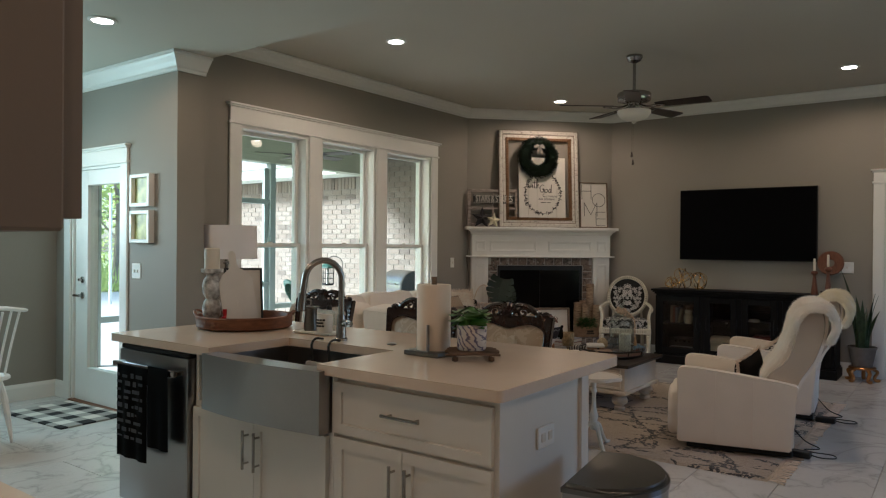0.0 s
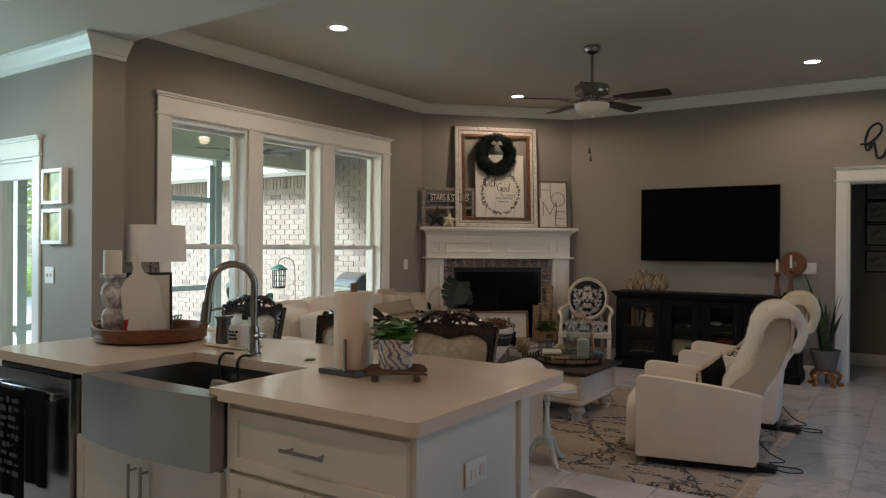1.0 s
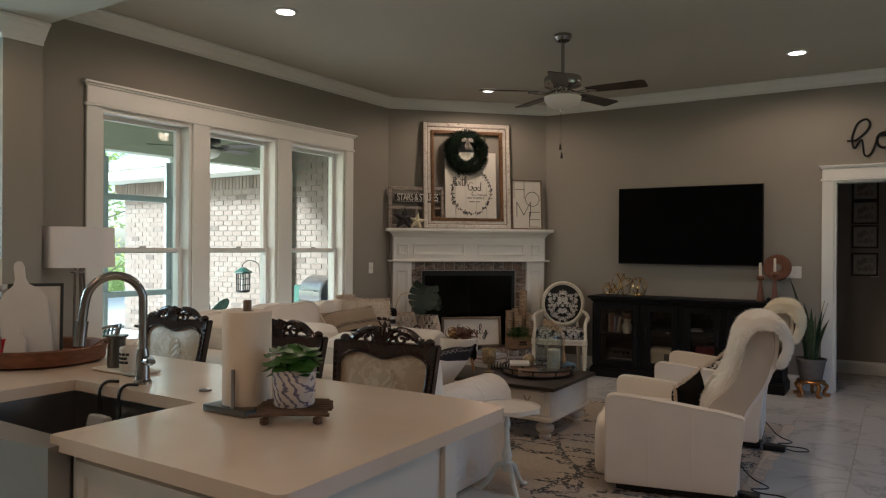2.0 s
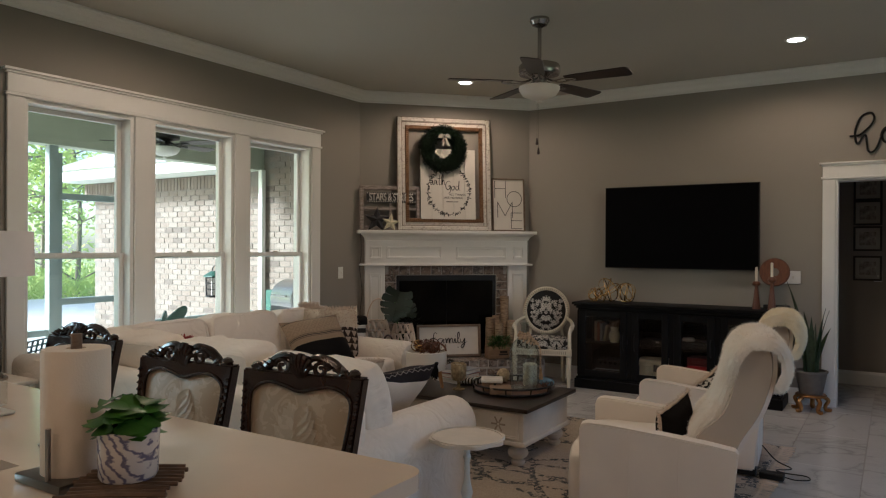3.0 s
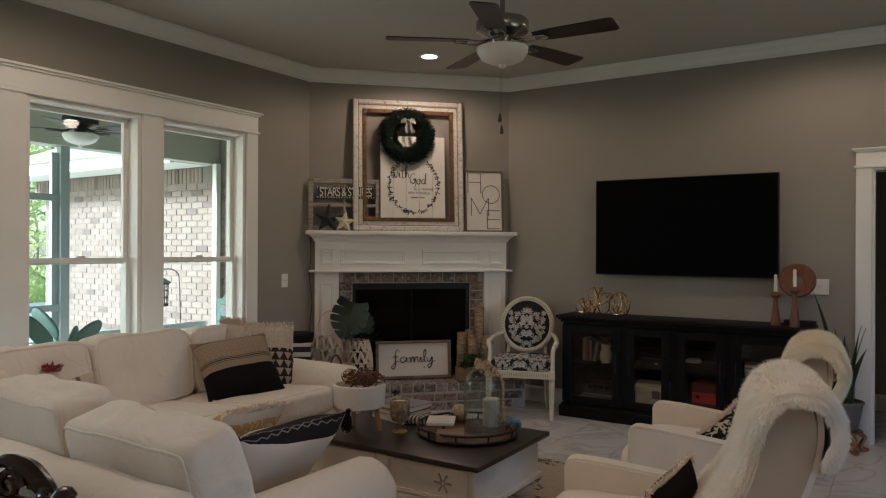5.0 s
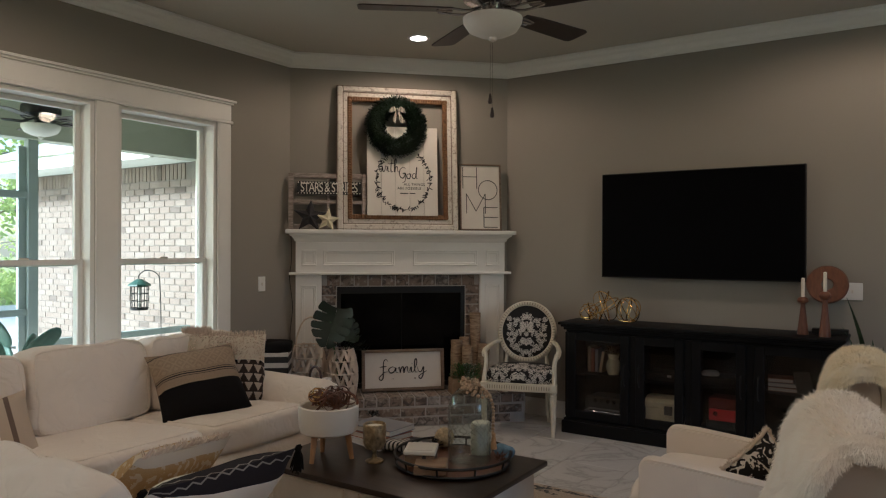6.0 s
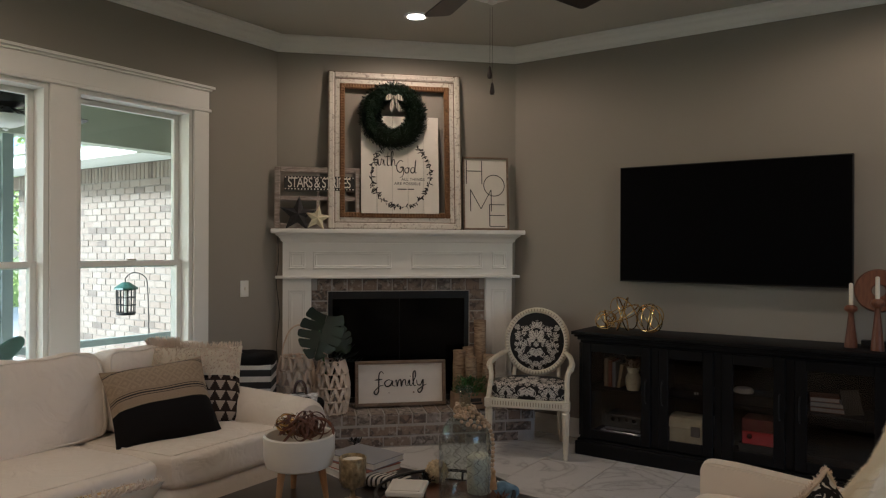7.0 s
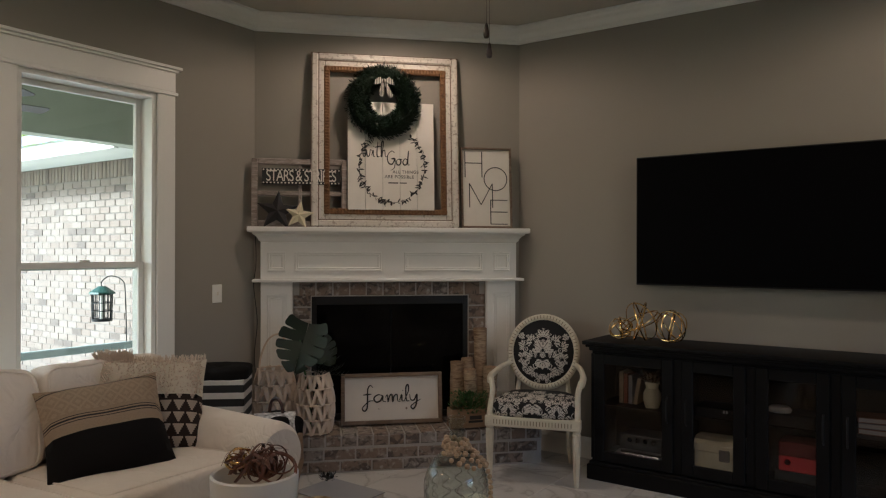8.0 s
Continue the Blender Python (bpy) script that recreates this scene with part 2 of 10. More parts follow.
# ---- building tools ----
def link_bm(name, bm, material, smooth=True):
    me = bpy.data.meshes.new(name)
    bmesh.ops.recalc_face_normals(bm, faces=bm.faces)
    if smooth:
        for f in bm.faces:
            f.smooth = True
        for e in bm.edges:
            if len(e.link_faces) == 2 and e.calc_face_angle(0) > 0.6:
                e.smooth = False
    bm.to_mesh(me)
    bm.free()
    for m in (material if isinstance(material, (list, tuple)) else [material]):
        me.materials.append(m)
    return new(name, me)


def part(name, bm, material, parent, label="", smooth=True):
    ob = link_bm(name, bm, material, smooth)
    ob.parent = parent
    return tagged(ob, label)


def single(name, bm, material, m, label, category="", group="", kind="", smooth=True):
    """A thing of one mesh."""
    ob = link_bm(name, bm, material, smooth)
    ob.matrix_world = m
    return tagged(ob, label, category, group, kind)


def thing(name, m, label, category, group="", kind=""):
    ob = new(name)
    ob.empty_display_size = 0.1
    ob.matrix_world = m
    return tagged(ob, label, category, group, kind)


def box(bm, x0, x1, y0, y1, z0, z1, bevel=0.0, seg=1, mat=None):
    m = Matrix.Translation(((x0 + x1) / 2, (y0 + y1) / 2, (z0 + z1) / 2)) @ Matrix.Diagonal((x1 - x0, y1 - y0, z1 - z0, 1))
    r = bmesh.ops.create_cube(bm, size=1, matrix=m)
    if bevel:
        es = {e for v in r["verts"] for e in v.link_edges}
        r = bmesh.ops.bevel(bm, geom=list(es), offset=bevel, segments=seg, profile=0.6, affect="EDGES")
    vs = r["verts"]
    if mat is not None:
        bmesh.ops.transform(bm, matrix=mat, verts=vs)
    return vs


def boxes(*rows, bevel=0.0, seg=1):
    bm = bmesh.new()
    for r in rows:
        box(bm, *r, bevel=bevel, seg=seg)
    return bm


def lathe(bm, profile, n=24, at=(0, 0, 0), turn=None):
    """Turns (radius, height) rows round z; radius 0 closes an end."""
    rings, at, vs = [], Vector(at), []
    for r, z in profile:
        if r < 1e-6:
            ring = [bm.verts.new((0, 0, z))]
        else:
            ring = [bm.verts.new((r * math.cos(2 * math.pi * i / n), r * math.sin(2 * math.pi * i / n), z)) for i in range(n)]
        rings.append(ring)
        vs += ring
    for a, b in zip(rings, rings[1:]):
        for i in range(n):
            j = (i + 1) % n
            q = [a[i % len(a)], a[j % len(a)], b[j % len(b)], b[i % len(b)]]
            q = [v for k, v in enumerate(q) if v not in q[:k]]
            if len(q) > 2:
                bm.faces.new(q)
    m = Matrix.Translation(at) @ (turn or Matrix())
    bmesh.ops.transform(bm, matrix=m, verts=vs)
    return vs


def smooth_path(points, steps=6, closed=False):
    pts = [Vector(p) for p in points]
    if closed:
        pts = [pts[-1]] + pts + pts[:2]
    else:
        pts = [pts[0] * 2 - pts[1]] + pts + [pts[-1] * 2 - pts[-2]]
    out = []
    for a, b, c, d in zip(pts, pts[1:], pts[2:], pts[3:]):
        for i in range(steps):
            t = i / steps
            out.append(0.5 * (2 * b + (c - a) * t + (2 * a - 5 * b + 4 * c - d) * t * t + (3 * b - a - 3 * c + d) * t ** 3))
    if not closed:
        out.append(pts[-2])
    return out


def tube(bm, points, r, n=8, closed=False, flat=1.0, taper=None):
    """Sweeps a round (or flattened) section along points."""
    pts = [Vector(p) for p in points]
    rings, up = [], None
    for i, p in enumerate(pts):
        a = pts[i - 1] if (i or closed) else p
        b = pts[(i + 1) % len(pts)] if (i < len(pts) - 1 or closed) else p
        d = (b - a).normalized()
        if up is None:
            up = d.orthogonal().normalized() if abs(d.z) > 0.9 else Vector((0, 0, 1)).cross(d).normalized()
        up = (up - d * up.dot(d)).normalized()
        side = d.cross(up)
        k = r * (taper(i / (len(pts) - 1)) if taper else 1)
        rings.append([bm.verts.new(p + up * (k * math.cos(2 * math.pi * j / n)) + side * (k * flat * math.sin(2 * math.pi * j / n))) for j in range(n)])
    pairs = list(zip(rings, rings[1:])) + ([(rings[-1], rings[0])] if closed else [])
    for a, b in pairs:
        for j in range(n):
            bm.faces.new((a[j], a[(j + 1) % n], b[(j + 1) % n], b[j]))
    if not closed:
        bm.faces.new(rings[0][::-1])
        bm.faces.new(rings[-1])
    return [v for g in rings for v in g]


def prism(bm, outline, z0, z1, m=None):
    """An outline in x, y pushed up from z0 to z1."""
    lo = [bm.verts.new((x, y, z0)) for x, y in outline]
    hi = [bm.verts.new((x, y, z1)) for x, y in outline]
    k = len(lo)
    bm.faces.new(lo[::-1])
    bm.faces.new(hi)
    for i in range(k):
        bm.faces.new((lo[i], lo[(i + 1) % k], hi[(i + 1) % k], hi[i]))
    if m is not None:
        bmesh.ops.transform(bm, matrix=m, verts=lo + hi)
    return lo + hi


def puff(bm, sx, sy, sz, m=None, power=5.0, n=8, lumps=0.0, seed=0.0, sag=0.0):
    """A stuffed box: a cube grid drawn towards a rounded body, with a few lumps."""
    k, seen = n + 1, {}

    def corner(c):
        key = tuple(c)
        if key not in seen:
            seen[key] = bm.verts.new([2 * q / k - 1 for q in key])
        return seen[key]

    for axis in range(3):
        for end in (0, k):
            for i in range(k):
                for j in range(k):
                    quad = []
                    for di, dj in ((0, 0), (1, 0), (1, 1), (0, 1)):
                        c = [i + di, j + dj]
                        c.insert(axis, end)
                        quad.append(corner(c))
                    bm.faces.new(quad)
    fresh = list(seen.values())
    for v in fresh:
        c = v.co
        c = c / (abs(c.x) ** power + abs(c.y) ** power + abs(c.z) ** power) ** (1 / power)
        if sag:
            c.z *= 1 - sag * (1 - (1 - abs(c.x) ** 2) * (1 - abs(c.y) ** 2))
        p = Vector((c.x * sx / 2, c.y * sy / 2, c.z * sz / 2))
        if lumps:
            q = p * 6 + Vector((seed * 3.1, seed * 1.7, seed))
            p += p.normalized() * (noise.noise(q) * lumps + noise.noise(q * 2.7) * lumps * 0.4)
        v.co = p
    if m is not None:
        bmesh.ops.transform(bm, matrix=m, verts=fresh)
    return fresh


def welt(sx, sy, sz, axis, power, lumps, seed, r=0.0055):
    """Piping round the two broad faces of a stuffed box made by puff with the same numbers."""
    out = bmesh.new()
    others = [a for a in range(3) if a != axis]
    k = 12
    for end in (-1, 1):
        ring = []
        for i in range(4 * k):
            side, q = divmod(i, k)
            u = 2 * q / k - 1
            a, b = ((u, -1), (1, u), (-u, 1), (-1, -u))[side]
            c = Vector((0, 0, 0))
            c[axis], c[others[0]], c[others[1]] = end, a, b
            c = c / (abs(c.x) ** power + abs(c.y) ** power + abs(c.z) ** power) ** (1 / power)
            p = Vector((c.x * sx / 2, c.y * sy / 2, c.z * sz / 2))
            w = p * 6 + Vector((seed * 3.1, seed * 1.7, seed))
            ring.append(p + p.normalized() * (noise.noise(w) * lumps + noise.noise(w * 2.7) * lumps * 0.4))
        tube(out, smooth_path(ring, 2, True), r, 6, closed=True)
    return out


def pillow(bm, w, h, t, m=None, n=12, seed=0.0):
    """A thrown cushion: two bulged sheets that meet in a seam with drawn-out corners."""
    vs, grid = [], {}
    for side in (1, -1):
        for i in range(n + 1):
            for j in range(n + 1):
                x, y = 2 * i / n - 1, 2 * j / n - 1
                rim = i in (0, n) or j in (0, n)
                if rim and side < 0:
                    grid[side, i, j] = grid[1, i, j]
                    continue
                b = max(0.0, (1 - x ** 4) * (1 - y ** 4)) ** 0.62
                pinch = 1 - 0.07 * (1 - abs(y) ** 2) * abs(x) ** 3
                pinch2 = 1 - 0.07 * (1 - abs(x) ** 2) * abs(y) ** 3
                k = noise.noise(Vector((x * 1.8 + seed, y * 1.8, side * 2.0 + seed))) * 0.16
                v = bm.verts.new((x * w / 2 * pinch, y * h / 2 * pinch2, side * t / 2 * b * (1 + k)))
                grid[side, i, j] = v
                vs.append(v)
        for i in range(n):
            for j in range(n):
                q = [grid[side, i, j], grid[side, i + 1, j], grid[side, i + 1, j + 1], grid[side, i, j + 1]]
                bm.faces.new(q if side > 0 else q[::-1])
    if m is not None:
        bmesh.ops.transform(bm, matrix=m, verts=vs)
    return vs


def letters(text, size, depth=0.004, shear=0.0, spacing=1.0):
    """Words in the built-in font, standing in the x, z plane, as a bmesh centred on their middle."""
    c = bpy.data.curves.new("words", "FONT")
    c.body, c.size, c.extrude, c.shear, c.space_character = text, size, depth / 2, shear, spacing
    c.align_x, c.align_y = "CENTER", "CENTER"
    ob = new("words", c)
    bpy.context.view_layer.update()
    me = bpy.data.meshes.new_from_object(ob.evaluated_get(bpy.context.evaluated_depsgraph_get()))
    bm = bmesh.new()
    bm.from_mesh(me)
    bpy.data.objects.remove(ob)
    bpy.data.meshes.remove(me)
    bpy.data.curves.remove(c)
    bmesh.ops.transform(bm, matrix=pose(0, 0, 0, 90), verts=bm.verts)
    return bm


def moved(bm, m):
    bmesh.ops.transform(bm, matrix=m, verts=bm.verts)
    return bm


def sweep_profile(bm, profile, a, b, cut_a=0.0, cut_b=0.0):
    """Runs a moulding from a to b (x, y); profile rows are (out from the wall to the left of the way, z); cuts mitre the ends."""
    a, b = Vector((*a, 0)), Vector((*b, 0))
    d = (b - a).normalized()
    out = Vector((-d.y, d.x, 0))
    ra = [bm.verts.new(a + out * o + d * (o * cut_a) + Vector((0, 0, z))) for o, z in profile]
    rb = [bm.verts.new(b + out * o - d * (o * cut_b) + Vector((0, 0, z))) for o, z in profile]
    k = len(profile)
    for i in range(k):
        bm.faces.new((ra[i], ra[(i + 1) % k], rb[(i + 1) % k], rb[i]))
    bm.faces.new(ra[::-1])
    bm.faces.new(rb)

# ---- the shell of the house ----
WX, NY, CZ, KZ, KY = -5.03, 8.85, 3.09, 2.77, 3.385   # window wall, tv wall, ceilings, edge of the kitchen ceiling
DIAG = pose(-4.355, 8.175, 0, 0, 0, 45)                # chimney wall: x along it, y into it


def structure(name, bm, material, label, m=None, smooth=False):
    ob = link_bm(name, bm, material, smooth)
    if m is not None:
        ob.matrix_world = m
    return tagged(ob, label, kind="structure")


WIN = [(4.01, 4.813), (4.973, 5.777), (5.937, 6.74)]
WZ0, WZ1 = 0.55, 2.40
floor = structure("floor", boxes((-6.75, 3.2, -3.4, 11.6, -0.2, -0.004)), GROUT, "grey grout bed under pale marble floor tiles")
# window wall with three openings
rows = [(WX - 0.22, WX, KY, 7.56, 0, WZ0), (WX - 0.22, WX, KY, 7.56, WZ1, 3.2)]
edges = [KY] + [v for w in WIN for v in w] + [7.56]
rows += [(WX - 0.22, WX, edges[i], edges[i + 1], WZ0, WZ1) for i in range(0, 8, 2)]
structure("wall_west", boxes(*rows), WALL, "taupe painted wall with three tall windows")
FB = 0.56
structure("wall_chimney", boxes((-0.99, -FB, 0, 0.14, 0, 3.2), (FB, 0.99, 0, 0.14, 0, 3.2), (-FB, FB, 0, 0.14, 1.12, 3.2), (-FB, FB, 0, 0.14, 0, 0.25)), WALL, "taupe painted corner wall above the fireplace", DIAG)
D0, D1, DZ = -0.635, 0.28, 2.06
structure("wall_north", boxes((-3.74, D0, NY, NY + 0.14, 0, 3.2), (D1, 3.2, NY, NY + 0.14, 0, 3.2), (D0, D1, NY, NY + 0.14, DZ, 3.2)), WALL, "taupe painted wall behind the television")
K0, K1, KD = -6.2, -5.39, 2.0
structure("wall_nook_north", boxes((-6.75, K0, 3.15, KY, 0, 3.2), (K1, -4.64, 3.15, KY, 0, 3.2), (K0, K1, 3.15, KY, KD, 3.2)), WALL, "taupe painted wall with a glazed back door")
structure("wall_nook_west", boxes((-6.75, -6.47, -3.4, 0.9, 0, 3.2), (-6.75, -6.47, 2.5, 3.15, 0, 3.2), (-6.75, -6.47, 0.9, 2.5, 0, 1.45), (-6.75, -6.47, 0.9, 2.5, 2.3, 3.2)), WALL, "taupe painted wall of the breakfast nook")
structure("wall_south", boxes((-6.75, 3.2, -3.6, -3.4, 0, 3.2)), WALL, "taupe painted kitchen wall")
# unseen wall; its opening is made up to go with the fill lamp
structure("wall_east", boxes((3.0, 3.2, -3.4, 4.25, 0, 3.2), (3.0, 3.2, 6.95, NY, 0, 3.2), (3.0, 3.2, 4.25, 6.95, 0, 0.6), (3.0, 3.2, 4.25, 6.95, 2.4, 3.2)), WALL, "taupe painted side wall")
structure("wall_pantry", boxes((-4.2, -0.58, -0.1, 0.05, 0, KZ)), WALL, "taupe painted wall behind the kitchen cabinets")
structure("wall_hall", boxes((-1.6, 1.6, 10.22, 10.36, 0, 3.0), (-1.74, -1.6, NY + 0.14, 10.36, 0, 3.0), (1.6, 1.74, NY + 0.14, 10.36, 0, 3.0)), WALL, "unlit taupe hallway wall")
structure("ceiling", boxes((-5.25, 3.2, KY, 9.0, CZ, CZ + 0.12), (-6.75, 3.2, -3.6, KY, KZ, CZ + 0.12)), CEIL, "grey-green painted ceiling with a lower kitchen part")
structure("ceiling_hall", boxes((-1.74, 1.74, NY + 0.14, 10.36, 2.75, 2.87)), CEIL, "grey-green painted hallway ceiling")


def crown(z, h=0.115, o=0.1):
    return [(0, z - h), (0.014, z - h), (0.018, z - h + 0.022), (0.03, z - h + 0.03), (0.05, z - h + 0.06), (o - 0.025, z - 0.04), (o - 0.016, z - 0.026), (o, z - 0.02), (o, z - 0.003), (0, z - 0.003)]


def trim_run(name, profile, runs, label, material=WHITE):
    bm = bmesh.new()
    for a, b, ca, cb in runs:
        sweep_profile(bm, profile, a, b, ca, cb)
    return structure(name, bm, material, label)


T = math.tan(radians(22.5))
trim_run("crown_moulding", crown(CZ), [((3.0, NY), (-3.68, NY), 0, T), ((-3.68, NY), (WX, 7.5), T, T), ((WX, 7.5), (WX, KY), T, 0)], "white stepped crown moulding")
trim_run("crown_moulding_nook", crown(KZ, 0.13, 0.1), [((-4.64, 3.15), (-6.47, 3.15), -1, 1), ((-4.64, KY + 0.0), (-4.64, 3.15), 0, -1), ((-6.47, 3.15), (-6.47, -3.4), 1, 0)], "white crown moulding round the breakfast nook")
BASE = [(0, 0.0), (0.016, 0.0), (0.016, 0.115), (0.011, 0.13), (0.006, 0.145), (0, 0.145)]
trim_run("baseboard", BASE, [((3.0, NY), (D1 + 0.1, NY), 0, 0), ((D0 - 0.1, NY), (-3.68, NY), 0, T), ((-3.68, NY), (WX, 7.5), T, T), ((WX, 7.5), (WX, KY), T, 0), ((-4.64, 3.15), (K1 + 0.1, 3.15), 0, 0),
    ((K0 - 0.1, 3.15), (-6.47, 3.15), 0, 1), ((-6.47, 3.15), (-6.47, -3.4), 1, 0), ((1.6, 10.22), (-1.6, 10.22), 0, 0)], "white baseboard")


def casing(name, w0, w1, top, m, label, board=0.105, head=0.15, z0=0.0):
    """Door or window trim in the x, z plane, standing out towards -y: two boards, a tall head with a bead and a cap."""
    bm = bmesh.new()
    box(bm, w0 - board, w0, -0.02, -0.001, z0, top, 0.003)
    box(bm, w1, w1 + board, -0.02, -0.001, z0, top, 0.003)
    box(bm, w0 - board - 0.012, w1 + board + 0.012, -0.032, -0.001, top, top + 0.022, 0.004)
    box(bm, w0 - board, w1 + board, -0.022, -0.001, top + 0.022, top + head - 0.03, 0.003)
    box(bm, w0 - board - 0.014, w1 + board + 0.014, -0.036, -0.001, top + head - 0.03, top + head - 0.015, 0.003)
    box(bm, w0 - board - 0.026, w1 + board + 0.026, -0.05, -0.001, top + head - 0.015, top + head, 0.003)
    return structure(name, bm, WHITE, label, m)


def jamb(name, w0, w1, top, depth, m, label, t=0.02, z0=0.0):
    return structure(name, boxes((w0, w0 + t, 0.0, depth, z0, top), (w1 - t, w1, 0.0, depth, z0, top), (w0 + t, w1 - t, 0.0, depth, top - t, top)), WHITE, label, m)


casing("trim_hall_door", D0, D1, DZ, pose(0, NY, 0), "white door casing with a tall head")
jamb("trim_hall_jamb", D0, D1, DZ, 0.14, pose(0, NY, 0), "white door jamb")
casing("trim_back_door", K0, K1, KD, pose(0, 3.15, 0), "white door casing with a tall head", 0.1)
jamb("trim_back_jamb", K0, K1, KD, 0.22, pose(0, 3.15, 0), "white door jamb")
# window trim: x runs to the north along the window wall, y into it
WEST = pose(WX, 0, 0, 0, 0, 90)
bm = bmesh.new()
for w0, w1 in ((3.895, WIN[0][0]), (WIN[0][1], WIN[1][0]), (WIN[1][1], WIN[2][0]), (WIN[2][1], 6.86)):
    box(bm, w0, w1, -0.022, -0.001, WZ0, WZ1, 0.003)
box(bm, 3.88, 6.875, -0.032, -0.001, WZ1, WZ1 + 0.022, 0.004)
box(bm, 3.895, 6.86, -0.024, -0.001, WZ1 + 0.022, WZ1 + 0.145, 0.003)
box(bm, 3.88, 6.875, -0.038, -0.001, WZ1 + 0.145, WZ1 + 0.16, 0.003)
box(bm, 3.865, 6.89, -0.055, -0.001, WZ1 + 0.16, WZ1 + 0.178, 0.003)
box(bm, 3.86, 6.895, -0.07, -0.001, WZ0 - 0.03, WZ0, 0.005)
box(bm, 3.895, 6.86, -0.02, -0.001, WZ0 - 0.13, WZ0 - 0.03, 0.003)
structure("trim_windows", bm, WHITE, "white window casing round three windows", WEST)


def window(name, w0, w1):
    """A double-hung window: frame, two sashes one behind the other, and their panes."""
    ob = tagged(new(name), "white double-hung window with clear panes", kind="structure")
    ob.matrix_world = WEST
    t = 0.028
    part("window_frame", boxes((w0, w0 + t, 0.0, 0.2, WZ0, WZ1), (w1 - t, w1, 0.0, 0.2, WZ0, WZ1), (w0 + t, w1 - t, 0.0, 0.2, WZ1 - t, WZ1), (w0 + t, w1 - t, 0.0, 0.2, WZ0, WZ0 + t)), WHITE, ob, smooth=False)
    a, b, mid = w0 + t, w1 - t, 1.352
    for z0, z1, y0 in ((mid - 0.022, WZ1 - t, 0.115), (WZ0 + t, mid + 0.022, 0.08)):
        s = 0.034
        part("sash", boxes((a, a + s, y0, y0 + 0.032, z0, z1), (b - s, b, y0, y0 + 0.032, z0, z1), (a + s, b - s, y0, y0 + 0.032, z1 - s, z1), (a + s, b - s, y0, y0 + 0.032, z0, z0 + s), bevel=0.003), WHITE, ob, smooth=False)
        p = part("pane", boxes((a + s - 0.004, b - s + 0.004, y0 + 0.013, y0 + 0.018, z0 + s - 0.004, z1 - s + 0.004)), PANE, ob, smooth=False)
        p.visible_shadow = False
    lock = boxes(((a + b) / 2 - 0.03, (a + b) / 2 + 0.03, 0.066, 0.08, mid + 0.022, mid + 0.034), bevel=0.003)
    part("sash_lock", lock, CERAMIC, ob)


for i, w in enumerate(WIN):
    window("window_%d" % (i + 1), *w)

# glazed back door, set back in its jamb
door = tagged(new("door_1"), "white back door with one tall glass pane", kind="structure")
door.matrix_world = pose(0, 3.17, 0)
part("door_leaf", boxes((K0 + 0.03, K0 + 0.235, 0, 0.045, 0.01, KD - 0.022), (K1 - 0.045, K1 - 0.022, 0, 0.045, 0.01, KD - 0.022), (K0 + 0.235, K1 - 0.045, 0, 0.045, KD - 0.15, KD - 0.022), (K0 + 0.235, K1 - 0.045, 0, 0.045, 0.01, 0.3), bevel=0.002), WHITE, door, smooth=False)
part("glazing_bead", boxes((K0 + 0.23, K0 + 0.248, -0.008, 0.0, 0.28, KD - 0.13), (K1 - 0.058, K1 - 0.04, -0.008, 0.0, 0.28, KD - 0.13), (K0 + 0.248, K1 - 0.058, -0.008, 0.0, KD - 0.148, KD - 0.13), (K0 + 0.248, K1 - 0.058, -0.008, 0.0, 0.28, 0.298)), WHITE, door, smooth=False)
p = part("pane", boxes((K0 + 0.233, K1 - 0.043, 0.02, 0.026, 0.298, KD - 0.148)), PANE, door, smooth=False)
p.visible_shadow = False
bm = bmesh.new()
for z in (0.91, 1.045):
    lathe(bm, [(0.0, 0), (0.028, 0), (0.028, 0.01), (0.012, 0.016), (0.012, 0.04), (0.0, 0.04)], 16, (K0 + 0.155, 0, z), pose(0, 0, 0, 90))
box(bm, K0 + 0.075, K0 + 0.165, -0.052, -0.038, 0.9, 0.92, 0.004)
part("door_handle", bm, CHROME, door, "satin nickel lever and deadbolt")
part("threshold", boxes((K0, K1, -0.05, 0.2, 0.0, 0.012), bevel=0.003), TRAY_WOOD, door)

# nook window behind the kitchen's end of the room
nook_win = tagged(new("window_4"), "white framed breakfast nook window", kind="structure")
nook_win.matrix_world = pose(-6.47, 0, 0, 0, 0, 90)
part("window_frame", boxes((-0.8, -0.74, 0.05, 0.2, 0.7, 2.3), (1.34, 1.4, 0.05, 0.2, 0.7, 2.3), (-0.74, 1.34, 0.05, 0.2, 2.24, 2.3), (-0.74, 1.34, 0.05, 0.2, 0.7, 0.76), (0.27, 0.33, 0.05, 0.2, 0.76, 2.24)), WHITE, nook_win, smooth=False)


def recessed_light(x, y, z):
    ob = thing("recessed_light", pose(x, y, z), "lit round recessed ceiling light with a white trim ring", "ceiling light", "recessed lights")
    bm = bmesh.new()
    lathe(bm, [(0.062, -0.001), (0.088, -0.001), (0.088, -0.006), (0.08, -0.01), (0.064, -0.01), (0.062, -0.001)], 28)
    part("trim_ring", bm, WHITE, ob)
    bm = bmesh.new()
    lathe(bm, [(0.0, -0.005), (0.063, -0.005), (0.063, -0.0035), (0.0, -0.0035)], 28)
    part("diffuser", bm, LAMP_GLOW, ob, "glowing warm white disc")


for cx, cy in CANS_GREAT:
    recessed_light(cx, cy, CZ)
for cx, cy in CANS_KITCHEN:
    recessed_light(cx, cy, KZ)


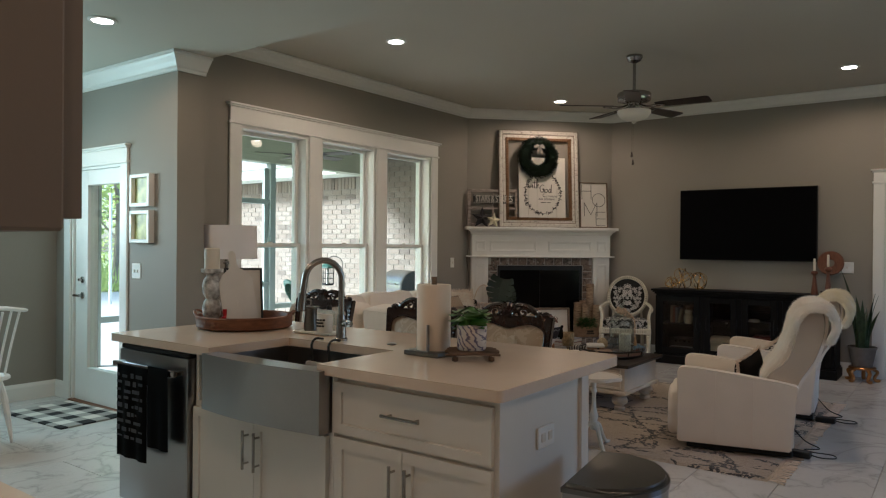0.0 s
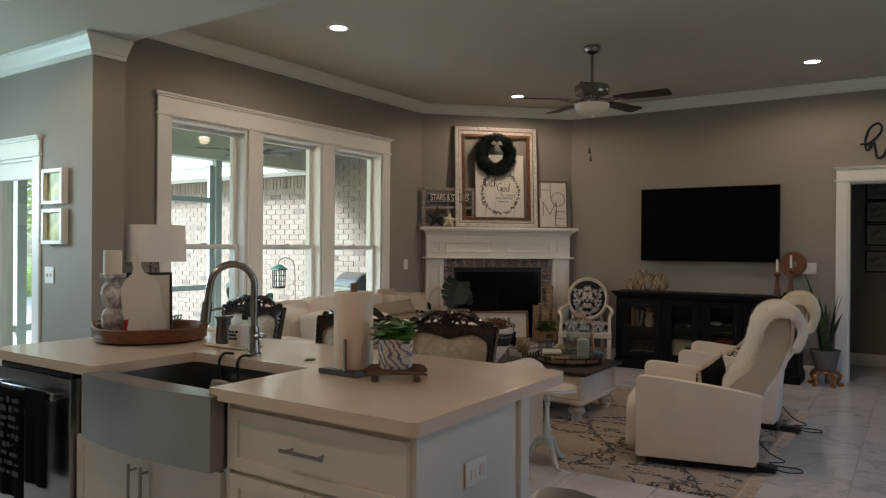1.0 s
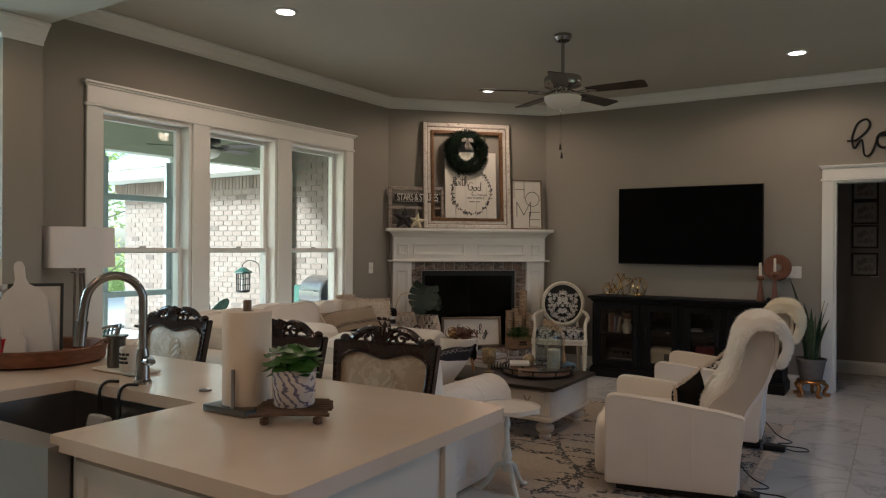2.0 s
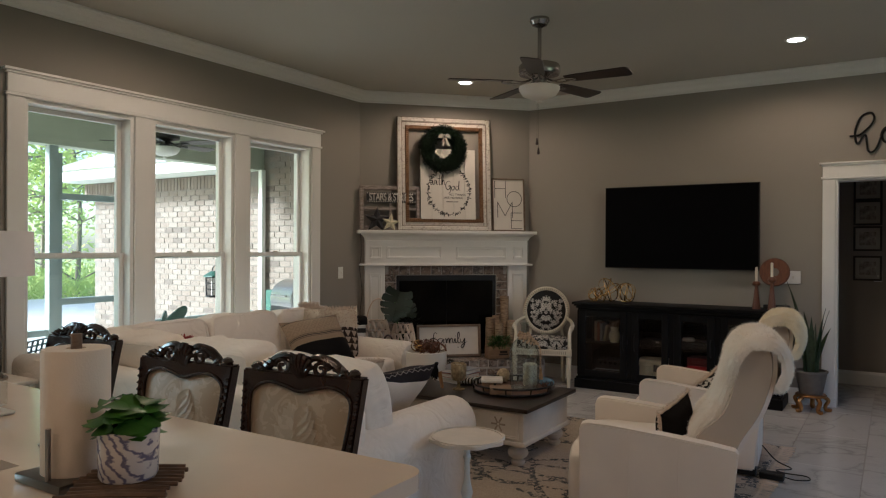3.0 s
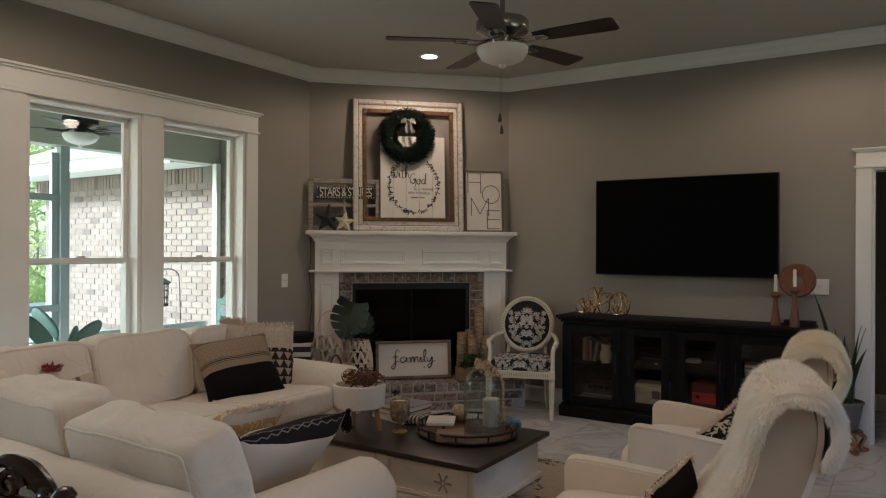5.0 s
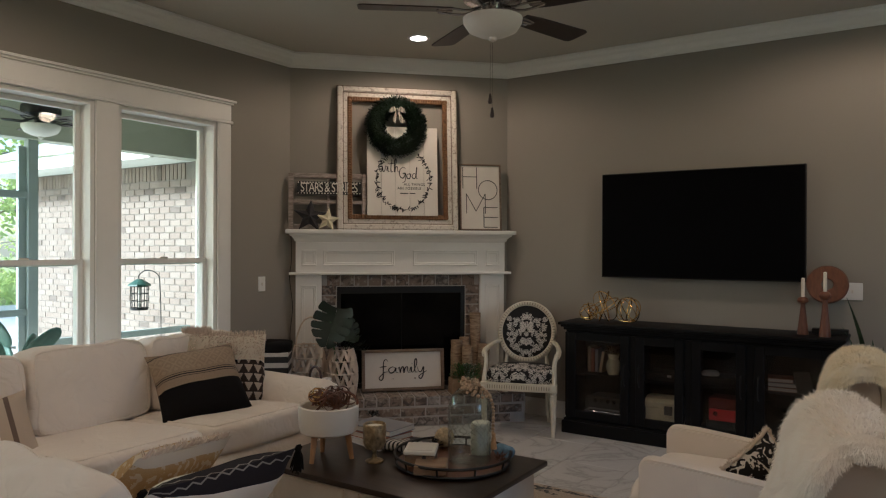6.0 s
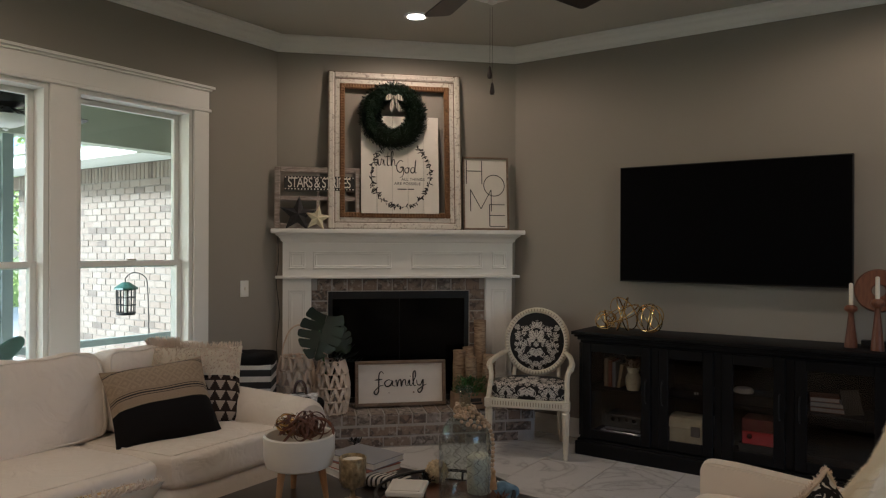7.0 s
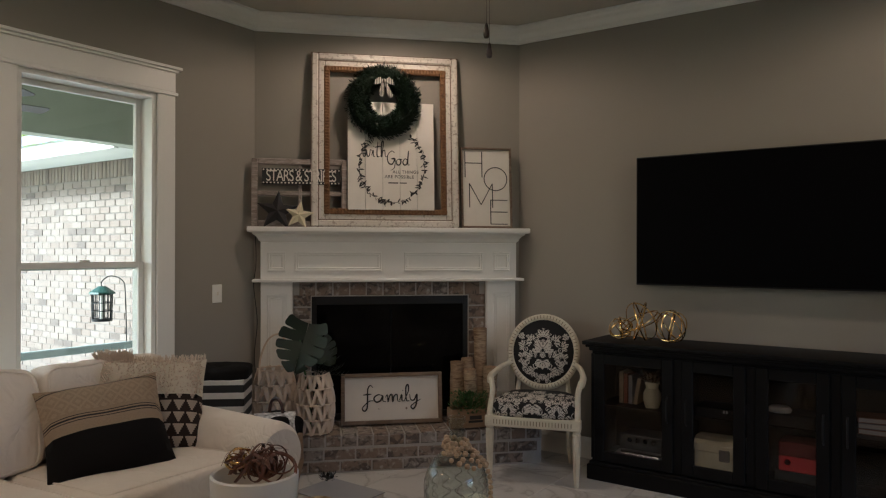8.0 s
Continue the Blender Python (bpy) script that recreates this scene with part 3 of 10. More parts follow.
def plate(name, m, label, w=0.075, h=0.12, toggles=1, socket=False):
    ob = thing(name, m, label, "wall plate")
    part("cover", boxes((-w / 2, w / 2, -0.008, -0.0005, -h / 2, h / 2), bevel=0.003), WHITE, ob)
    for i in range(toggles):
        x = (i - (toggles - 1) / 2) * 0.046
        if socket:
            for s in (-0.025, 0.025):
                part("socket", boxes((x - 0.016, x + 0.016, -0.0105, -0.007, s - 0.013, s + 0.013), bevel=0.003), CERAMIC, ob)
        else:
            part("toggle", boxes((x - 0.006, x + 0.006, -0.015, -0.007, -0.012, 0.012), bevel=0.002), CERAMIC, ob)
    return ob


plate("light_switch", pose(WX, 7.187, 1.158, 0, 0, 90), "white light switch on the taupe wall")
plate("wall_outlet", pose(-1.0, NY, 1.165), "white double wall plate beside the television", 0.17, 0.12, 2)
plate("light_switch", pose(-5.17, 3.15, 1.145), "white double light switch beside the back door", 0.12, 0.12, 2)
plate("island_outlet", pose(-1.118, 2.30, 0.70, 0, 90, 90), "white outlet on the island's end panel", 0.075, 0.12, 1, True)
plate("light_switch", pose(-0.33, 10.22, 1.15), "white light switch in the hallway")

# ---- outside ----
ground = structure("ground", boxes((-120, 120, -120, 120, -0.5, -0.25)), None, "mown lawn")
GRASS = shader("grass", (0.15, 0.25, 0.05), 0.9, vary=0.4, scale=0.6, fine=30, bump=0.8, bump_dist=0.02, hue=(0.30, 0.30, 0.13))
ground.data.materials.clear()
ground.data.materials.append(GRASS)
structure("porch_floor", boxes((-8.2, WX - 0.22, KY, 9.1, -0.25, -0.06)), CONCRETE, "pale concrete porch floor")
structure("patio", boxes((-20.5, -8.2, 2.0, 8.6, -0.25, -0.1), (-20.5, -12.3, 8.6, 17.0, -0.25, -0.1)), CONCRETE, "sunlit concrete patio")
structure("porch_ceiling", boxes((-8.1, WX - 0.22, KY, 9.05, 2.98, 3.08)), PORCH_BEAM, "painted porch ceiling")
structure("porch_beam", boxes((-8.1, -7.9, KY - 0.2, 9.05, 2.52, 2.98)), PORCH_BEAM, "painted porch beam")
# unseen flat roof, its wide overhang added to keep sun off the nook
structure("shading_roof", boxes((-8.5, 3.6, -4.2, 11.2, 3.32, 3.42)), SHINGLE, "unseen grey shingle roof that shades the nook window and porch")
structure("house_eave", boxes((-8.5, -8.1, KY - 0.6, 8.5, 2.9, 3.32)), EAVE, "white eave board of the porch")
# screen wall along the porch's far side
screen = thing("screen_wall", pose(-8.0, 0, 0), "green-grey metal porch screen frame with a screen door", "screen wall")
for y in (4.3, 5.83, 6.86):
    part("post", boxes((-0.045, 0.045, y - 0.05, y + 0.05, -0.06, 2.52), bevel=0.004), PORCH_PAINT, screen)
for y0, y1, z in ((KY, 5.78, 0.47), (6.91, 8.72, 0.47), (5.88, 6.81, 1.97), (5.88, 6.81, 0.80), (5.88, 6.81, 0.0)):
    part("rail", boxes((-0.03, 0.03, y0, y1, z - 0.035, z + 0.035), bevel=0.004), PORCH_PAINT, screen)
part("white_post", boxes((0.09, 0.17, 8.745, 8.815, -0.06, 2.52), bevel=0.004), EAVE, screen, "white post beside the brick")
part("door_stile", boxes((-0.05, 0.0, 6.74, 6.81, 0.03, 2.45), (-0.05, 0.0, 5.88, 5.95, 0.03, 2.45), bevel=0.004), PORCH_PAINT, screen)

# ---- fireplace in the corner ----
fire = thing("fireplace", DIAG, "white panelled fireplace mantel with dark brick surround", "fireplace")


def raised_panel(bm, x0, x1, y, z0, z1, w=0.014):
    """A picture-frame moulding on a flat board whose face is y."""
    for i, (g, d) in enumerate(((0, 0.012), (w, 0.007))):
        box(bm, x0 + g, x1 - g, y - d, y, z1 - g - w, z1 - g, 0.003)
        box(bm, x0 + g, x1 - g, y - d, y, z0 + g, z0 + g + w, 0.003)
        box(bm, x0 + g, x0 + g + w, y - d, y, z0 + g + w, z1 - g - w, 0.003)
        box(bm, x1 - g - w, x1 - g, y - d, y, z0 + g + w, z1 - g - w, 0.003)


for s in (-1, 1):
    bm = bmesh.new()
    a, b = sorted((s * 0.69, s * 0.905))
    box(bm, a, b, -0.08, 0, 0.25, 1.228, 0.003)
    raised_panel(bm, a + 0.045, b - 0.04, -0.08, 0.42, 1.14)
    box(bm, a - 0.006, b + 0.006, -0.092, 0, 0.25, 0.37, 0.004)
    part("mantel_leg", bm, WHITE, fire)
bm = bmesh.new()
box(bm, -0.905, 0.905, -0.1, 0, 1.245, 1.5, 0.003)
for x0, x1 in ((-0.855, -0.735), (-0.675, -0.075), (0.085, 0.655), (0.735, 0.855)):
    raised_panel(bm, x0, x1, -0.1, 1.30, 1.435)
part("frieze", bm, WHITE, fire)
part("lip_moulding", boxes((-0.96, 0.96, -0.125, 0, 1.226, 1.246), bevel=0.006, seg=2), WHITE, fire)
bm = bmesh.new()
prof = [(0.0, 1.5), (0.1, 1.5), (0.104, 1.51), (0.112, 1.512), (0.118, 1.53), (0.135, 1.548), (0.15, 1.556), (0.154, 1.57), (0.0, 1.57)]
for a, b, ca, cb in (((0.905, 0), (-0.905, 0), -1, -1),):
    ring = []
    for e in (0.905, -0.905):
        ring.append([bm.verts.new((e + (1 if e > 0 else -1) * max(0, o - 0.1), -o, z)) for o, z in prof])
    for i in range(len(prof)):
        j = (i + 1) % len(prof)
        bm.faces.new((ring[0][i], ring[0][j], ring[1][j], ring[1][i]))
    bm.faces.new(ring[0][::-1])
    bm.faces.new(ring[1])
part("bed_moulding", bm, WHITE, fire)
part("mantel_shelf", boxes((-0.99, 0.99, -0.18, 0.0, 1.57, 1.606), bevel=0.008, seg=2), WHITE, fire)
part("mortar_bed", boxes((-0.69, -FB, -0.035, 0, 0.25, 1.226), (FB, 0.69, -0.035, 0, 0.25, 1.226), (-FB, FB, -0.035, 0, 1.12, 1.226)), MORTAR, fire, "grey mortar", smooth=False)
part("firebox", boxes((-FB - 0.05, -FB, 0.0, 0.5, 0.2, 1.2), (FB, FB + 0.05, 0.0, 0.5, 0.2, 1.2), (-FB, FB, 0.5, 0.55, 0.2, 1.2), (-FB, FB, 0.0, 0.5, 1.12, 1.17), (-FB, FB, 0.0, 0.5, 0.2, 0.25)), SOOT, fire, "sooty black firebox", smooth=False)
part("fire_screen", boxes((-FB, -FB + 0.035, -0.03, -0.005, 0.25, 1.12), (FB - 0.035, FB, -0.03, -0.005, 0.25, 1.12), (-FB + 0.035, FB - 0.035, -0.03, -0.005, 1.06, 1.12), (-FB + 0.035, FB - 0.035, -0.03, -0.005, 0.25, 0.29), (-0.003, 0.003, -0.024, -0.012, 0.29, 1.06), bevel=0.003), BLACK, fire, "black metal fire screen frame")
p = part("screen_glass", boxes((-FB + 0.03, FB - 0.03, -0.017, -0.012, 0.285, 1.065)), DARK_GLASS, fire, "dark smoked glass", smooth=False)
hearth = thing("hearth", DIAG, "raised brick hearth with pale mortar joints", "hearth")
part("hearth_core", boxes((-0.985, 0.985, -0.44, -0.001, 0, 0.236)), MORTAR, hearth, "grey mortar", smooth=False)

# ---- kitchen ----
def shaker_front(bm, x0, x1, z0, z1, y, rail=0.057):
    """A front whose face is y, towards -y, with its panel sunk behind the frame."""
    vs = box(bm, x0, x1, y, y + 0.02, z0, z1)
    face = min({f for v in vs for f in v.link_faces}, key=lambda f: f.calc_center_median().y)
    bmesh.ops.inset_region(bm, faces=[face], thickness=rail)
    bmesh.ops.inset_region(bm, faces=[face], thickness=0.003)
    bmesh.ops.translate(bm, vec=(0, 0.009, 0), verts=face.verts[:])


def bar_pull(bm, x, z, y, length, upright=True):
    for s in (-0.36, 0.36):
        p = (x, y, z + s * length) if upright else (x + s * length, y, z)
        tube(bm, [p, (p[0], y - 0.03, p[2])], 0.0045, 8)
    a, b = ((x, y - 0.03, z - length / 2), (x, y - 0.03, z + length / 2)) if upright else ((x - length / 2, y - 0.03, z), (x + length / 2, y - 0.03, z))
    tube(bm, [a, b], 0.006, 10)


IY = 1.985          # face of the island cabinets
SX0, SX1 = -2.56, -1.895   # sink
isl_y1 = 2.60
cab = thing("sink_cabinet", pose(0, 0, 0), "white shaker sink cabinet with two doors", "cabinet")
part("body", boxes((SX0 - 0.165, -1.848, IY + 0.02, isl_y1, 0.1, 0.66), (SX0 - 0.165, -1.848, IY + 0.08, isl_y1, 0, 0.1), (SX0 - 0.165, SX0 - 0.145, IY + 0.02, isl_y1, 0.66, 0.87)), CABINET, cab, smooth=False)
mid = (SX0 - 0.165 + SX1 + 0.02) / 2
for x0, x1, hx in ((SX0 - 0.16, mid - 0.002, mid - 0.035), (mid + 0.002, SX1 + 0.015, mid + 0.035)):
    bm = bmesh.new()
    shaker_front(bm, x0, x1, 0.115, 0.635, IY)
    d = part("door", bm, CABINET, cab, smooth=False)
    bm = bmesh.new()
    bar_pull(bm, hx, 0.512, IY, 0.16)
    part("handle", bm, CHROME, d, "satin nickel bar pull")
cab = thing("drawer_cabinet", pose(0, 0, 0), "white shaker base cabinet with a drawer over two doors", "cabinet")
CX0, CX1 = -1.846, -1.12
part("stile", boxes((CX0, CX0 + 0.009, IY, IY + 0.02, 0.1, 0.875)), CABINET, cab, smooth=False)
part("body", boxes((CX0, CX1, IY + 0.02, isl_y1, 0.1, 0.875), (CX0, CX1, IY + 0.08, isl_y1, 0, 0.1)), CABINET, cab, smooth=False)
bm = bmesh.new()
shaker_front(bm, CX0 + 0.01, CX1 - 0.02, 0.66, 0.85, IY, 0.05)
d = part("drawer", bm, CABINET, cab, smooth=False)
bm = bmesh.new()
bar_pull(bm, (CX0 + CX1) / 2 - 0.012, 0.765, IY, 0.17, False)
part("handle", bm, CHROME, d, "satin nickel bar pull")
mid = (CX0 + CX1) / 2 - 0.022
for x0, x1, hx in ((CX0 + 0.01, mid - 0.002, mid - 0.035), (mid + 0.002, CX1 - 0.02, mid + 0.035)):
    bm = bmesh.new()
    shaker_front(bm, x0, x1, 0.115, 0.645, IY)
    d = part("door", bm, CABINET, cab, smooth=False)
    bm = bmesh.new()
    bar_pull(bm, hx, 0.515, IY, 0.16)
    part("handle", bm, CHROME, d, "satin nickel bar pull")
single("island_back_panel", boxes((-3.31, -1.12, isl_y1 + 0.001, isl_y1 + 0.02, 0, 0.875), (-1.16, -1.105, isl_y1 - 0.03, isl_y1 + 0.03, 0, 0.875), bevel=0.002), CABINET, pose(0, 0, 0), "white panel closing the island's seating side", "panel")

# dishwasher
DX0, DX1 = -3.30, SX0 - 0.17
dw = thing("dishwasher", pose(0, 0, 0), "stainless steel dishwasher with a bar handle", "dishwasher")
part("body", boxes((DX0 - 0.012, DX0, IY + 0.0, isl_y1, 0, 0.873), (DX0, DX1, IY + 0.06, isl_y1, 0.0, 0.873)), CABINET, dw, "white end panel", smooth=False)
part("door", boxes((DX0 + 0.004, DX1 - 0.004, IY - 0.02, IY + 0.05, 0.11, 0.845), bevel=0.006, seg=2), STEEL, dw)
part("control_strip", boxes((DX0 + 0.006, DX1 - 0.006, IY - 0.012, IY + 0.05, 0.847, 0.868), bevel=0.003), BLACK, dw, "black control strip")
bm = bmesh.new()
box(bm, DX0 + 0.03, DX1 - 0.03, IY - 0.075, IY - 0.055, 0.765, 0.795, 0.007, 2)
for x in (DX0 + 0.045, DX1 - 0.045):
    box(bm, x - 0.012, x + 0.012, IY - 0.06, IY - 0.02, 0.77, 0.79, 0.003)
part("handle", bm, CHROME, dw, "steel bar handle")
part("toe_kick", boxes((DX0 + 0.004, DX1 - 0.004, IY + 0.04, IY + 0.06, 0.0, 0.108)), BLACK, dw, smooth=False)

# worktop with the cut-out for the sink, rounded outer corners
ctop = bmesh.new()
TOPZ0, TOPZ1 = 0.877, 0.915
IX0, IX1, TY0, TY1 = -3.37, -1.085, 1.952, 2.905
outline = []
for cx, cy, a0 in ((IX1 - 0.025, TY0 + 0.025, -90), (IX1 - 0.06, TY1 - 0.06, 0), (IX0 + 0.06, TY1 - 0.06, 90), (IX0 + 0.02, TY0 + 0.02, 180)):
    r = 0.025 if a0 == -90 else (0.02 if a0 == 180 else 0.06)
    outline += [(cx + r * math.cos(radians(a0 + k * 15)), cy + r * math.sin(radians(a0 + k * 15))) for k in range(7)]
SY1 = 2.40
outline += [(SX0, TY0), (SX0, SY1), (SX1, SY1), (SX1, TY0)]
prism(ctop, outline, TOPZ0, TOPZ1)
bmesh.ops.bevel(ctop, geom=[e for e in ctop.edges if e.is_manifold and e.calc_face_angle(0) > 1.2 and abs(e.verts[0].co.z - e.verts[1].co.z) < 0.001], offset=0.004, segments=2, affect="EDGES")
single("island_worktop", ctop, QUARTZ, pose(0, 0, 0), "pale polished quartz worktop with rounded corners", "worktop")

sink = thing("farmhouse_sink", pose(0, 0, 0), "stainless steel apron-front sink", "sink")
bm = bmesh.new()
prism(bm, [(SX0 - 0.012, 2.0), (SX0 - 0.012, 1.925)] + [(SX0 - 0.012 + (SX1 - SX0 + 0.052) * k / 12, 1.925 - 0.03 * math.sin(math.pi * k / 12)) for k in range(1, 12)] + [(SX1 + 0.04, 1.925), (SX1 + 0.04, 2.0)], 0.655, 0.893)
bmesh.ops.bevel(bm, geom=[e for e in bm.edges if e.calc_face_angle(0) > 1.0], offset=0.008, segments=2, affect="EDGES")
part("apron", bm, STEEL, sink)
w = 0.012
part("bowl", boxes((SX0 - w, SX0, 2.0, SY1 + w, 0.67, 0.876), (SX1, SX1 + w, 2.0, SY1 + w, 0.67, 0.876), (SX0, SX1, SY1, SY1 + w, 0.67, 0.876), (SX0 - w, SX1 + w, 2.0, SY1 + w, 0.661, 0.67)), STEEL, sink, smooth=False)
bm = bmesh.new()
lathe(bm, [(0.0, 0.672), (0.05, 0.672), (0.055, 0.676), (0.058, 0.672), (0.058, 0.668), (0, 0.668)], 20, ((SX0 + SX1) / 2, 2.25, 0))
part("drain", bm, CHROME, sink)

# run of cabinets beside which the walk begins
run = thing("base_cabinet", pose(0, 0, 0), "white base cabinets against the pantry wall", "cabinet")
part("body", boxes((-4.0, -0.66, 0.05, 0.62, 0.1, 0.875), (-4.0, -0.66, 0.05, 0.55, 0, 0.1)), CABINET, run, smooth=False)
for k in range(5):
    bm = bmesh.new()
    x0 = -3.98 + k * 0.66
    shaker_front(bm, x0, x0 + 0.655, 0.0, 0.74, 0)
    part("door", moved(bm, pose(-4.64, 0.642, 0.12, 0, 0, 180)), CABINET, run, smooth=False)
single("wall_worktop", boxes((-4.02, -0.64, 0.05, 0.66, 0.877, 0.915), bevel=0.004, seg=2), QUARTZ, pose(0, 0, 0), "pale quartz worktop on the wall cabinets' run", "worktop")
up = thing("wall_cabinet", pose(0, 0, 0), "taupe-brown upper kitchen cabinet", "cabinet")
part("body", boxes((-1.3, -0.575, 0.05, 0.385, 1.373, 2.45), bevel=0.003), BROWN_CAB, up)
bm = bmesh.new()
shaker_front(bm, 0.585, 1.29, 1.385, 2.44, -0.405)
part("door", moved(bm, pose(0, 0, 0, 0, 0, 180)), BROWN_CAB, up, smooth=False)

# ---- living room: sectional sofa ----
sofa = thing("sectional_sofa", pose(0, 0, 0), "white slipcovered corner sofa with rolled arms", "sofa")
SB0, SB1 = 3.86, 4.95          # back and front of the part that turns its back to the island
SAX0, SAX1 = -4.93, -3.72      # back and front of the part along the windows
ARM_N, ARM_E = 6.66, -2.14


def rolled_arm(bm, length, width=0.25, height=0.61):
    """Lies along x from 0 to length, outer side towards +y: a post with a roll on top, drawn as one outline."""
    r = width * 0.52
    out = [(width * 0.12, 0.02)]
    out += [(width * 0.12, height - 2 * r + 0.05)]
    for k in range(0, 15):
        a = radians(205 - k * 17)
        out.append((width * 0.52 + r * math.cos(a), height - r + r * math.sin(a)))
    out += [(width * 0.86, height - 2 * r), (width * 0.88, 0.02)]
    rings = []
    for x, k in ((0, 0.9), (0.02, 0.97), (0.05, 1.0), (length * 0.5, 1.01), (length - 0.05, 1.0), (length - 0.02, 0.97), (length, 0.9)):
        rings.append([bm.verts.new((x, width * 0.5 + (y - width * 0.5) * k, max(0.02, height * 0.5 + (z - height * 0.5) * k))) for y, z in out])
    n = len(out)
    for a, b in zip(rings, rings[1:]):
        for i in range(n):
            bm.faces.new((a[i], a[(i + 1) % n], b[(i + 1) % n], b[i]))
    bm.faces.new(rings[0][::-1])
    bm.faces.new(rings[-1])
    return bm


def draped_block(bm, x0, x1, y0, y1, z0, z1, seed, r=0.065, step=0.05):
    """An upholstered block: rounded upper edges, a cloth skin with soft waves that deepen towards the floor."""
    size = Vector((x1 - x0, y1 - y0, z1 - z0))
    n = [max(3, int(q / step)) for q in size]
    seen = {}

    def at(c):
        if c not in seen:
            p = Vector((x0 + size.x * c[0] / n[0], y0 + size.y * c[1] / n[1], z0 + size.z * c[2] / n[2]))
            core = Vector((min(max(p.x, x0 + r), x1 - r), min(max(p.y, y0 + r), y1 - r), min(p.z, z1 - r)))
            d = p - core
            if d.length > 1e-6:
                p = core + d * (r / max(d.length, 1e-6) if d.length > r else 1.0)
            low = 1 - (p.z - z0) / size.z
            q = Vector((p.x * 5 + seed, p.y * 5, p.z * 1.2))
            out = Vector((p.x - (x0 + x1) / 2, p.y - (y0 + y1) / 2, 0))
            out = Vector((math.copysign(1, out.x) if c[0] in (0, n[0]) else 0, math.copysign(1, out.y) if c[1] in (0, n[1]) else 0, 0))
            p += out * (0.004 + 0.012 * low) * noise.noise(q)
            if c[2] == n[2]:
                p.z += 0.008 * noise.noise(Vector((p.x * 4, p.y * 4, seed)))
            seen[c] = bm.verts.new(p)
        return seen[c]

    for axis in range(3):
        u, v = [a for a in range(3) if a != axis]
        for end in (0, n[axis]):
            for i in range(n[u]):
                for j in range(n[v]):
                    quad = []
                    for di, dj in ((0, 0), (1, 0), (1, 1), (0, 1)):
                        c = [0, 0, 0]
                        c[axis], c[u], c[v] = end, i + di, j + dj
                        quad.append(at(tuple(c)))
                    bm.faces.new(quad)


def skirt_frame(rows, seed):
    """Upholstered blocks of the frame, with soft edges and slight waves down to the floor."""
    bm = bmesh.new()
    for r in rows:
        draped_block(bm, *r, seed)
    return bm


part("base", skirt_frame([(SAX0 + 0.05, SAX1, SB0 + 0.1, ARM_N - 0.06, 0.015, 0.33), (SAX1 - 0.2, ARM_E - 0.05, SB0 + 0.1, SB1 - 0.02, 0.015, 0.33)], 1), SLIP, sofa)
part("back_frame", skirt_frame([(SAX0, SAX0 + 0.22, SB0, ARM_N - 0.02, 0.015, 0.70)], 2), SLIP, sofa)
part("back_frame", skirt_frame([(SAX0, ARM_E - 0.02, SB0, SB0 + 0.2, 0.015, 0.735)], 3), SLIP, sofa)
part("arm", moved(rolled_arm(bmesh.new(), 1.16, 0.27, 0.62), pose(-4.84, ARM_N - 0.27, 0)), SLIP, sofa)
part("arm", moved(rolled_arm(bmesh.new(), SB1 - SB0 + 0.05, 0.27, 0.60), pose(ARM_E - 0.27, SB1 + 0.03, 0, 0, 0, -90)), SLIP, sofa)
for y0, y1, s in ((4.9, 5.66, 4), (5.66, 6.41, 5)):
    bm = bmesh.new()
    puff(bm, 0.92, y1 - y0 - 0.006, 0.18, pose((SAX0 + 0.22 + SAX1 + 0.02) / 2 + 0.05, (y0 + y1) / 2, 0.383, 0, -4.0, 0), 7, 10, 0.012, s)
    seat = part("seat_cushion", bm, SLIP, sofa)
    part("piping", moved(welt(0.92, y1 - y0 - 0.006, 0.18, 2, 7, 0.012, s, 0.0045), pose((SAX0 + 0.22 + SAX1 + 0.02) / 2 + 0.05, (y0 + y1) / 2, 0.383, 0, -4.0, 0)), SLIP, seat)
for x0, x1, s in ((-4.72, -3.9, 6), (-3.9, -3.14, 7), (-3.14, -2.39, 8)):
    bm = bmesh.new()
    puff(bm, x1 - x0 - 0.006, 0.86, 0.18, pose((x0 + x1) / 2, SB1 - 0.42, 0.405), 7, 10, 0.012, s)
    part("seat_cushion", bm, SLIP, sofa)
for y0, y1, s, h in ((4.38, 5.11, 9, 0.46), (5.11, 5.83, 10, 0.48), (5.83, 6.5, 11, 0.46)):
    bm = bmesh.new()
    puff(bm, y1 - y0 - 0.008, 0.23, h, None, 8, 16, 0.022, s)
    at = pose(-4.6, (y0 + y1) / 2, 0.655, 0, 0, 90) @ pose(0, 0, 0, -10, 0, 0)
    cushion = part("back_cushion", moved(bm, at), SLIP, sofa)
    part("piping", moved(welt(y1 - y0 - 0.008, 0.23, h, 1, 8, 0.022, s), at), SLIP, cushion)
for x0, x1, s, lean in ((-4.45, -3.66, 12, 11), (-3.64, -2.92, 13, 9), (-2.92, -2.2, 14, 16)):
    bm = bmesh.new()
    high = 0.47 if s < 14 else 0.44
    puff(bm, x1 - x0 - 0.01, 0.23, high, None, 8, 16, 0.024, s)
    at = pose((x0 + x1) / 2, SB0 + 0.32, 0.44 + high / 2, lean, 0, 0)
    cushion = part("back_cushion", moved(bm, at), SLIP, sofa)
    part("piping", moved(welt(x1 - x0 - 0.01, 0.23, high, 1, 8, 0.024, s), at), SLIP, cushion)


